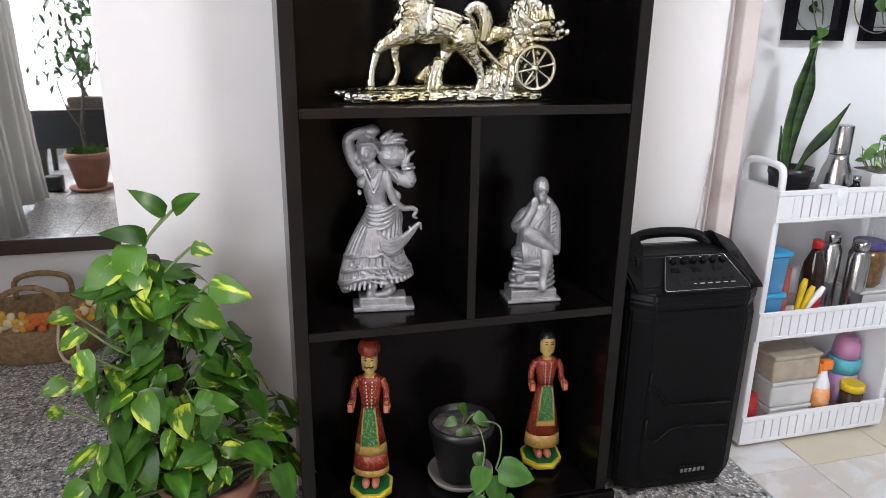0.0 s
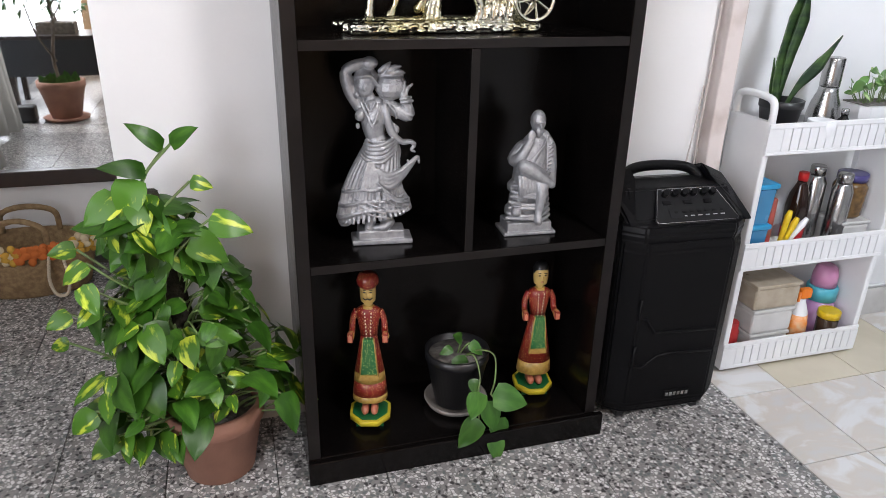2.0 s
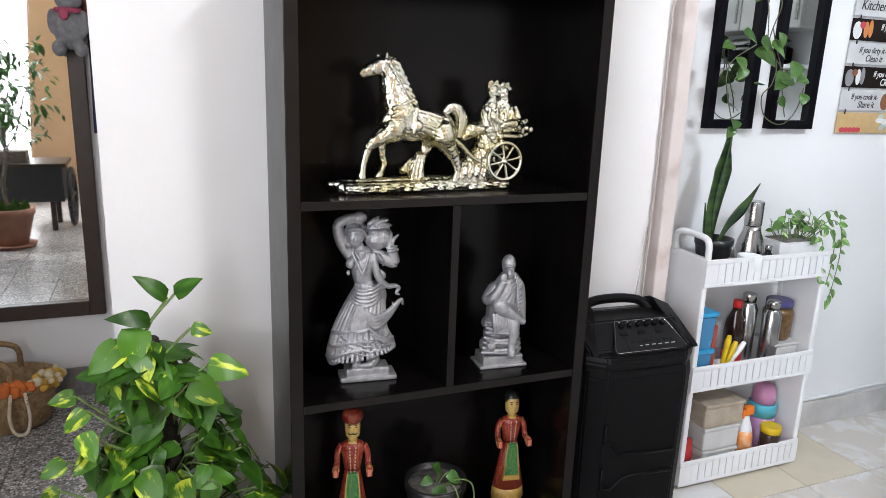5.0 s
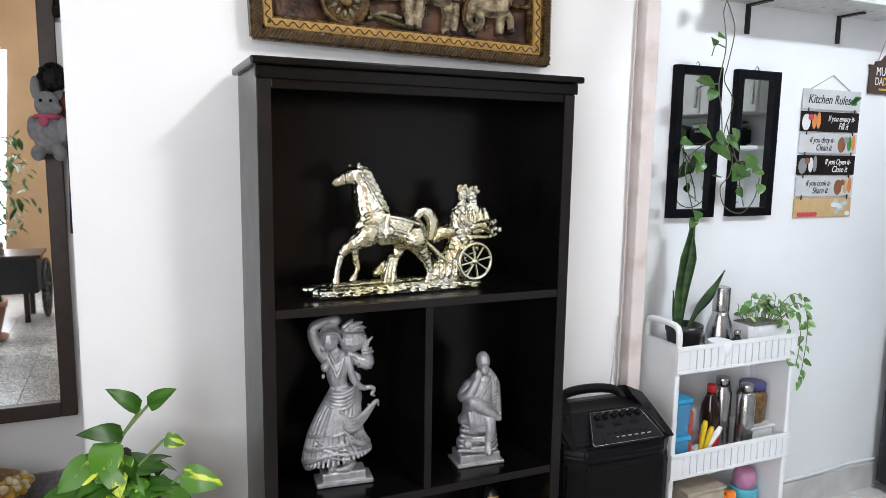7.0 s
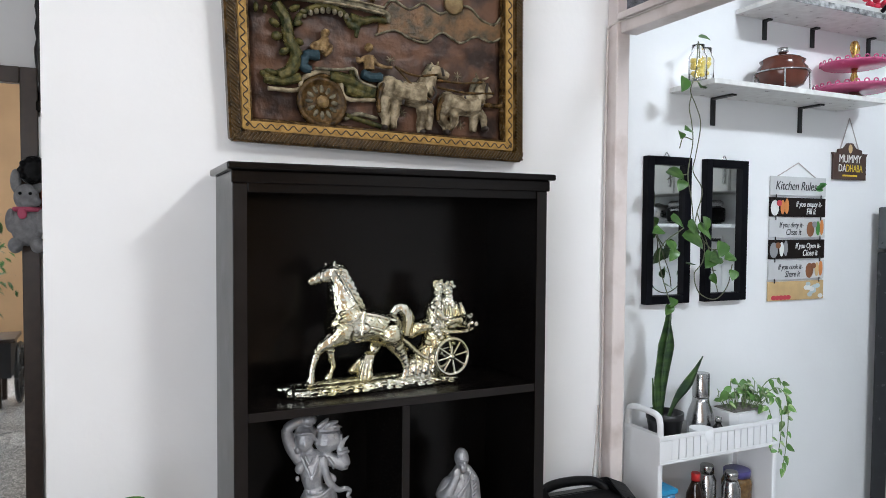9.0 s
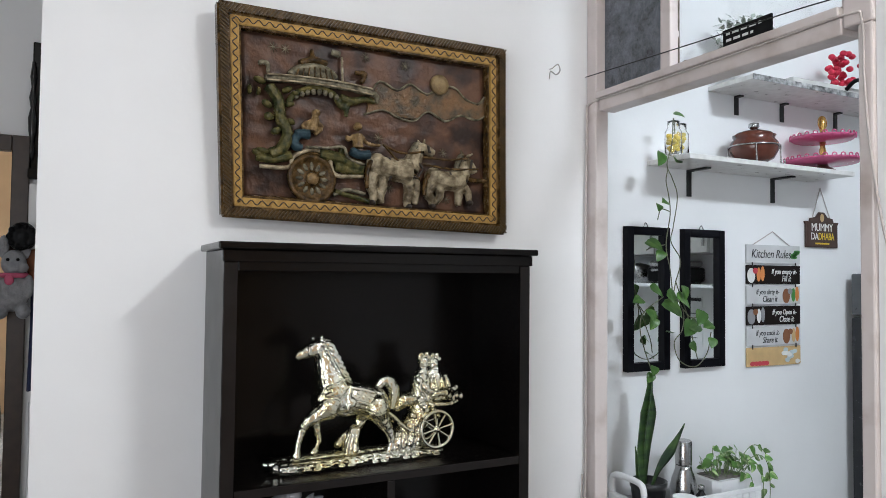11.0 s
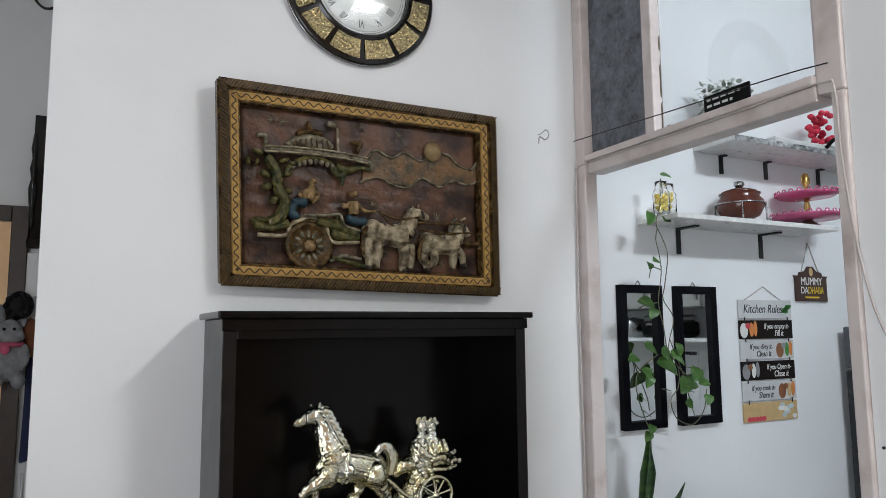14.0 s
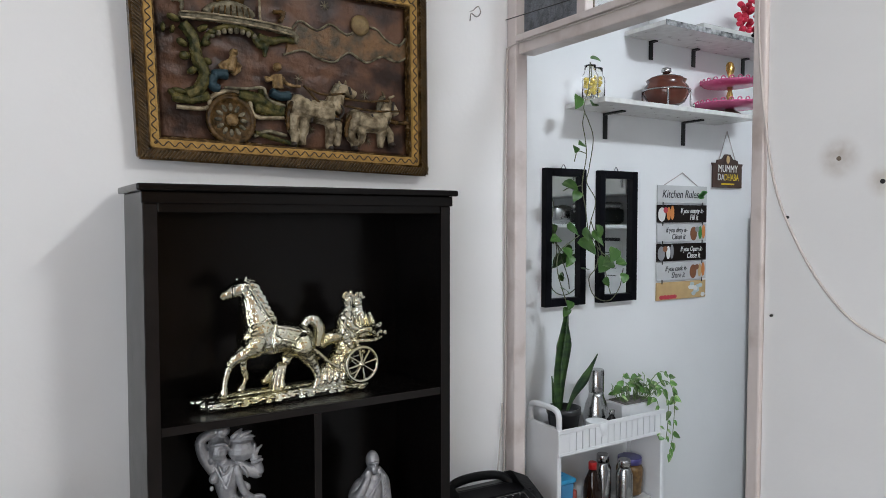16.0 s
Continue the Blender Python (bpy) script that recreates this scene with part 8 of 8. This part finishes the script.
# wall shelves
SHELFW = mat("white_speckled_board", (0.72, 0.71, 0.69), (0.6, 0.58, 0.56), rough=0.3, scale=30)
BLACKEDGE = mat("marbled_dark_edge", (0.45, 0.45, 0.45), (0.03, 0.03, 0.03), rough=0.35, scale=35)
for x0, x1, z, xs, nm in ((1.545, 2.42, 1.94, (1.748, 2.204), "long white wall shelf on black angle brackets"), (1.85, 3.0, 2.25, (2.0, 2.262, 2.6), "white upper wall shelf with a dark marbled edge")):
    sh = thing("wall_shelf", nm, "shelf", pose(0, YK, z), "kitchen wall shelves")
    part("board", box(x0, x1, -0.205, -0.001, 0, 0.018, 0.002), SHELFW, sh)
    if z > 2.1:
        part("edge_strip", box(x0, x1, -0.2085, -0.2055, -0.001, 0.019), BLACKEDGE, sh)
    for x in xs:
        bb = bmesh.new()
        add_box(bb, x - 0.011, x + 0.011, -0.006, -0.001, -0.1 if z < 2.1 else -0.075, -0.0005, 0.001)
        add_box(bb, x - 0.011, x + 0.011, -0.1 if z < 2.1 else -0.03, -0.006, -0.007, -0.0005, 0.001)
        part("bracket", bb, DARKMETAL, sh)
ZS = 1.9585
JARG = glass_mat("jar_glass")
LEMON = mat("yellow_pebbles", (0.62, 0.45, 0.05), (0.4, 0.33, 0.08), rough=0.4, scale=30)
rnd = random.Random(2)
for jx, jy, fill, label in ((1.562, 0.262, 0.06, "small clear glass jar with yellow pieces and a rooted vine"), (1.618, 0.285, 0.075, "clear glass bottle half full of yellow pieces")):
    gj = thing("glass_jar", label, "jar", pose(jx, jy, ZS), "jars on the wall shelf")
    jg = part("body", lathe([(0.027, 0), (0.0295, 0.005), (0.0295, 0.085), (0.021, 0.1), (0.021, 0.124), (0.0185, 0.124), (0.0185, 0.099), (0.027, 0.083), (0.027, 0.007), (0.001, 0.006)], 28), JARG, gj)
    jg.visible_shadow = False
    lm = bmesh.new()
    for k in range(26):
        a, r = rnd.uniform(0, 6.28), 0.017 * math.sqrt(rnd.random())
        add_ball(lm, (r * math.cos(a), r * math.sin(a), 0.016 + fill * rnd.random()), 0.0085, 10)
    tagged(part("yellow_pieces", lm, LEMON, gj, "yellow pebbles in the jar"), kind="stuff")
vine = thing("hanging_vine", "long pothos vine trailing from the shelf over the mirrors", "climbing plant", pose(1.53, 0.255, ZS))


VSTEM = mat("dull_vine_stem", (0.12, 0.13, 0.07), (0.07, 0.07, 0.04), rough=0.6, scale=30)


def vp(cx, cy, y=0.0):
    """A place along the hanging vine, in its own small grid."""
    return Vector(((cx - 215) * 0.00141, y, -(cy - 186) * 0.00105))


for run in ([(238, 110), (230, 60), (222, 150), (212, 215), (226, 260), (240, 320), (232, 420), (222, 470), (250, 530), (240, 600), (230, 640)],
            [(215, 230), (206, 270), (212, 320), (222, 380), (206, 480), (216, 560), (230, 640)], [(222, 370), (190, 365), (176, 400)],
            [(235, 640), (262, 700), (255, 760), (235, 800), (250, 860), (300, 882), (345, 840), (356, 770)], [(200, 650), (135, 700), (122, 760), (150, 850), (166, 900)],
            [(262, 690), (290, 720), (330, 712)], [(240, 600), (250, 640), (275, 720), (300, 810), (310, 860)], [(205, 480), (160, 490), (140, 500)]):
    part("stem", add_tube(bmesh.new(), curve_pts([vp(x, z, -0.004 * (i % 3)) for i, (x, z) in enumerate(run)], 6), 0.0019, 6), VSTEM, vine)
rnd = random.Random(14)
VINE = leaf_set("vine", leaf_mat("bright_vine_leaf", (0.042, 0.105, 0.018), (0.09, 0.17, 0.04), 0.32, 0.5), 0.078, 0.8)
for cx, cy, s in ((225, 56, 0.5), (188, 192, 0.8), (240, 205, 0.6), (205, 352, 0.6), (178, 362, 0.5), (140, 480, 0.85), (190, 512, 0.6), (150, 625, 0.75), (205, 640, 0.9), (195, 672, 1.0), (235, 650, 0.85), (258, 625, 0.75), (125, 668, 0.65), (168, 730, 0.6),
                  (210, 778, 0.5), (150, 700, 0.6), (322, 708, 0.8), (290, 742, 0.9), (310, 752, 0.8), (352, 750, 0.7), (357, 800, 0.55), (280, 812, 0.5), (140, 800, 0.6), (135, 840, 0.55), (158, 905, 0.5), (166, 884, 0.55)):
    place_leaf(vine, rnd.choice(VINE), vp(cx, cy - 12, -0.012), (rnd.uniform(-0.9, 0.9), -0.35, rnd.uniform(-0.9, 0.2)), (rnd.uniform(-0.4, 0.4), -0.8, 0.55), s)
hp = thing("clay_handi", "round glazed brown clay pot in a steel wire stand", "pot", pose(1.965, 0.262, ZS))
GLAZE = mat("brown_glaze", (0.13, 0.038, 0.022), (0.08, 0.022, 0.014), rough=0.14, scale=10)
part("bowl", lathe([(0.045, 0.012), (0.07, 0.025), (0.088, 0.06), (0.084, 0.085), (0.07, 0.1), (0.077, 0.112), (0.073, 0.112), (0.001, 0.1)], 40), GLAZE, hp)
lid = part("lid", lathe([(0.071, 0.113), (0.062, 0.122), (0.03, 0.132), (0.001, 0.134)], 36), GLAZE, hp)
part("knob", lathe([(0.008, 0.134), (0.02, 0.145), (0.018, 0.158), (0.005, 0.162)], 20), STEEL, lid, "faceted glass-like silver knob")
ws = bmesh.new()
add_tube(ws, [(0.091 * math.cos(a), 0.091 * math.sin(a), 0.07) for a in [2 * math.pi * i / 36 for i in range(37)]], 0.003, 6)
for i in range(4):
    a = math.pi / 4 + i * math.pi / 2
    add_tube(ws, curve_pts([(0.091 * math.cos(a), 0.091 * math.sin(a), 0.072), (0.091 * math.cos(a), 0.091 * math.sin(a), 0.03), (0.093 * math.cos(a), 0.093 * math.sin(a), 0.003), (0.106 * math.cos(a), 0.106 * math.sin(a), 0.008), (0.102 * math.cos(a), 0.102 * math.sin(a), 0.02)], 4), 0.003, 6)
part("wire_stand", ws, STEEL, hp, "bent steel wire stand")
cs = thing("cake_stand", "two-tier pink scalloped cake stand with a gold stem", "cake stand", pose(2.37, 0.27, ZS))
PINK = mat("pink_enamel", (0.62, 0.12, 0.26), rough=0.25, scale=10)
GOLD = mat("brassy_gold", (0.6, 0.38, 0.12), rough=0.25, metal=0.9, scale=20)
part("foot", lathe([(0.06, 0), (0.055, 0.008), (0.02, 0.03), (0.018, 0.035)], 28), mat("brown_foot", (0.1, 0.04, 0.03), rough=0.3), cs)
for zz, rr in ((0.036, 0.142), (0.128, 0.118)):
    pl = bmesh.new()
    add_lathe(pl, [(0.02, zz), (rr * 0.9, zz + 0.004), (rr, zz + 0.014), (rr, zz + 0.018), (rr * 0.88, zz + 0.009), (0.001, zz + 0.007)], 48)
    tier = part("plate", pl, PINK, cs, "pink plate with a scalloped rim")
    n = int(rr * 200)
    for k in range(n):
        a = 2 * math.pi * k / n
        part("scallop", add_tube(bmesh.new(), [(rr * math.cos(a) + 0.008 * math.cos(b) * -math.sin(a), rr * math.sin(a) + 0.008 * math.cos(b) * math.cos(a), zz + 0.02 + 0.008 * math.sin(b)) for b in [2 * math.pi * i / 8 for i in range(9)]], 0.0026, 5), PINK, tier)
part("stem", lathe([(0.012, 0.05), (0.009, 0.07), (0.014, 0.09), (0.009, 0.11), (0.012, 0.127)], 18), GOLD, cs)
part("finial", lathe([(0.012, 0.146), (0.009, 0.17), (0.013, 0.19), (0.012, 0.225), (0.006, 0.232)], 18), GOLD, cs)
part("ring", add_tube(bmesh.new(), [(0.026 * math.cos(a), 0, 0.205 + 0.026 * math.sin(a)) for a in [2 * math.pi * i / 24 for i in range(25)]], 0.0025, 6), GOLD, cs)
# things on the upper shelf
ZU = 2.2685
rf = thing("red_flowers", "bunch of red cloth flowers in a small holder", "flowers", pose(2.475, 0.26, ZU))
part("holder", lathe([(0.02, 0), (0.03, 0.05), (0.027, 0.05), (0.001, 0.01)], 18), WHITEPLASTIC, rf)
rnd = random.Random(31)
fb = bmesh.new()
for k in range(40):
    add_ball(fb, (rnd.gauss(0, 0.035), rnd.gauss(0, 0.025), 0.05 + 0.13 * rnd.random()), (0.015, 0.013, 0.012), 8)
part("blossoms", fb, mat("red_petals", (0.55, 0.015, 0.05), rough=0.6, scale=60), rf)
pan = thing("lidded_tray", "flat glass tray with a black handle on the upper shelf", "tray", pose(2.28, 0.26, ZU))
part("tray_body", box(-0.2, 0.2, -0.08, 0.08, 0, 0.025, 0.006), CLEAR, pan)
part("handle", add_tube(bmesh.new(), curve_pts([(0.1, -0.085, 0.01), (0.1, -0.12, 0.035), (0.14, -0.135, 0.04), (0.2, -0.135, 0.04)], 5), 0.008, 8), BLACKPLASTIC, pan)
gp = thing("grey_herb_pot", "small plant in a white cup, leaves greyed for the pane's haze", "potted plant", pose(1.905, 0.255, ZU))
part("cup_body", lathe([(0.03, 0), (0.04, 0.07), (0.037, 0.07), (0.001, 0.01)], 20), WHITEPLASTIC, gp)
# leaf colour greyed to paint in the haze of the transom glass
DUSTY = leaf_mat("hazed_leaf", (0.22, 0.25, 0.21), (0.32, 0.35, 0.31), 0.3, 0.6, 0.7)
DL = leaf_set("dusty", DUSTY, 0.027, 0.6)
for k in range(290):
    place_leaf(gp, rnd.choice(DL), (rnd.gauss(0, 0.055), rnd.gauss(0, 0.03), 0.09 + 0.13 * rnd.random()), (rnd.uniform(-1, 1), rnd.uniform(-1, 1), rnd.uniform(-0.3, 1)), (0, -0.6, 0.8), rnd.uniform(0.7, 1.3))

# refrigerator
fr = thing("refrigerator", "tall dark grey refrigerator standing against the kitchen wall", "refrigerator", pose(2.645, -0.32, 0))
FRG = mat("dark_grey_steel_paint", (0.10, 0.105, 0.11), (0.085, 0.09, 0.095), rough=0.3, metal=0.4, scale=30)
part("cabinet", box(0.061, 0.68, 0.0, 0.66, 0.03, 1.56, 0.008), FRG, fr)
part("door", box(0.0, 0.055, 0.0, 0.66, 0.04, 1.375, 0.008), mat("near_black_door", (0.03, 0.031, 0.034), rough=0.25, metal=0.4, scale=30), fr, "near black lower door")
part("freezer_door", box(0.0, 0.055, 0.0, 0.66, 1.385, 1.56, 0.008), FRG, fr)
part("seal", box(0.0555, 0.0605, 0.006, 0.654, 0.045, 1.555), BLACKPLASTIC, fr)
for sx in (0.12, 0.6):
    part("foot", lathe([(0.02, 0), (0.02, 0.0295)], 14, pose(sx, 0.1, 0)), BLACKPLASTIC, fr)
    part("foot", lathe([(0.02, 0), (0.02, 0.0295)], 14, pose(sx, 0.6, 0)), BLACKPLASTIC, fr)
pipe = add_tube(bmesh.new(), curve_pts([(1.9, YK - 0.008, 0.128), (2.2, YK - 0.008, 0.122), (2.5, YK - 0.008, 0.132), (2.68, YK - 0.008, 0.127)], 8), 0.006, 8)
solid("skirting_cable", pipe, WHITEPLASTIC, "white cable laid along the top of the marble skirting", "cable")
# kitchen side that the small mirrors reflect
CUPB = mat("grey_beige_laminate", (0.34, 0.33, 0.31), (0.30, 0.29, 0.27), rough=0.4, scale=6)
cup = thing("wall_cabinet", "grey-beige laminated cabinet hung on the kitchen wall", "cabinet", pose(3.8, -1.9, 1.70))
part("carcass", box(-0.32, -0.001, -0.75, 0.75, 0, 0.7, 0.003), CUPB, cup)
for k in range(3):
    d = part("cabinet_door", box(-0.342, -0.3205, -0.745 + 0.5 * k, -0.255 + 0.5 * k, 0.004, 0.696, 0.003), CUPB, cup)
    part("handle", box(-0.356, -0.3425, -0.29 + 0.5 * k, -0.275 + 0.5 * k, 0.05, 0.2, 0.003), STEEL, d)
ks = thing("wall_shelf", "white wall shelf on the kitchen end wall", "shelf", pose(3.8, -1.9, 1.46), "kitchen wall shelves")
part("board", box(-0.3, -0.001, -0.75, 0.75, 0, 0.025, 0.003), WHITEPLASTIC, ks)
ap = thing("kitchen_appliance", "black and steel countertop appliance on the white wall shelf", "appliance", pose(3.64, -1.62, 1.4855))
part("body", box(-0.11, 0.11, -0.19, 0.19, 0.012, 0.12, 0.02), BLACKPLASTIC, ap)
part("lid", box(-0.1, 0.1, -0.18, 0.18, 0.1205, 0.17, 0.02), STEEL, ap, "brushed steel lid")
part("handle", add_tube(bmesh.new(), curve_pts([(-0.105, -0.1, 0.09), (-0.15, -0.08, 0.1), (-0.15, 0.08, 0.1), (-0.105, 0.1, 0.09)], 5), 0.009, 8), STEEL, ap)
for sy in (-0.15, 0.15):
    part("foot", box(-0.09, 0.09, sy - 0.015, sy + 0.015, 0, 0.0115, 0.002), GREYPLASTIC, ap)
for yy, mt, nm in ((-2.02, STEEL, "steel cooking pot"), (-2.33, BLUEBOX, "blue plastic storage box")):
    solid("cooking_pot" if mt is STEEL else "storage_box", lathe([(0.09, 0), (0.1, 0.01), (0.1, 0.13), (0.09, 0.14), (0.001, 0.16)], 28) if mt is STEEL else box(-0.1, 0.1, -0.08, 0.08, 0, 0.15, 0.012), mt, nm + " on the white wall shelf", "pot" if mt is STEEL else "box", m=pose(3.65, yy, 1.4855))
cal = thing("wall_calendar", "white paper calendar sheet hung under the shelf", "calendar", pose(3.799, -1.66, 1.02))
part("sheet", box(-0.004, -0.001, -0.15, 0.15, 0, 0.38), WHITEPLASTIC, cal)
part("header_bar", box(-0.0055, -0.0042, -0.14, 0.14, 0.335, 0.36), GREYPLASTIC, cal)
for k in range(4):
    part("lettering_bar", box(-0.0055, -0.0042, -0.05, 0.1, 0.06 + 0.06 * k, 0.066 + 0.06 * k), GREYPLASTIC, cal)
ktube = thing("kitchen_light", "white batten tube light on the kitchen ceiling", "lamp", pose(1.68, -2.3, H))
part("batten", box(-0.28, 0.28, -0.025, 0.025, -0.06, -0.0005, 0.004), WHITEPLASTIC, ktube)

# ---- floor tiles, each a piece ----
def tile_mesh(w, d, gap, material, bev=0.0012):
    bm = bmesh.new()
    g = gap / 2
    a = [bm.verts.new(p) for p in ((g, g, -0.006), (w - g, g, -0.006), (w - g, d - g, -0.006), (g, d - g, -0.006))]
    b = [bm.verts.new(p) for p in ((g, g, -bev), (w - g, g, -bev), (w - g, d - g, -bev), (g, d - g, -bev))]
    c = [bm.verts.new(p) for p in ((g + bev, g + bev, 0), (w - g - bev, g + bev, 0), (w - g - bev, d - g - bev, 0), (g + bev, d - g - bev, 0))]
    for lo, hi in ((a, b), (b, c)):
        for i in range(4):
            bm.faces.new((lo[i], lo[(i + 1) % 4], hi[(i + 1) % 4], hi[i]))
    bm.faces.new(c)
    return mesh_of("tile", bm, material)


tile_cache = {}


def lay(parent, xs, ys, gap, choose):
    for x0, x1 in zip(xs, xs[1:]):
        for y0, y1 in zip(ys, ys[1:]):
            m = choose((x0 + x1) / 2, (y0 + y1) / 2)
            key = (round(x1 - x0, 3), round(y1 - y0, 3), m.name)
            if key not in tile_cache:
                tile_cache[key] = tile_mesh(x1 - x0, y1 - y0, gap, m)
            ob = new("tile", tile_cache[key])
            ob.parent = parent
            ob.matrix_basis = pose(x0, y0, 0)


T = 0.268
lay(floor, [-1.85] + [-0.6 + T * k for k in range(-4, 7)] + [1.279], [-4.2 + 0.0] + [0.02 + T * k for k in range(-11, 3)] + [0.69], 0.0022, lambda x, y: TERRAZZO)
lay(floor, [-1.85] + [-0.77 + 0.3 * k for k in range(-3, 2)] + [-0.36], [0.69, 0.99, 1.29, 1.549], 0.0025, lambda x, y: TERRAZZO)
lay(kitchen_floor, [1.2795] + [1.494 + 0.301 * k for k in range(0, 7)], [0.0375 - 0.31 * k for k in range(9, -1, -1)] + [0.374], 0.003, lambda x, y: CREAM_TILE if (y > 0.04 and 1.48 < x < 2.1) else MARBLE)
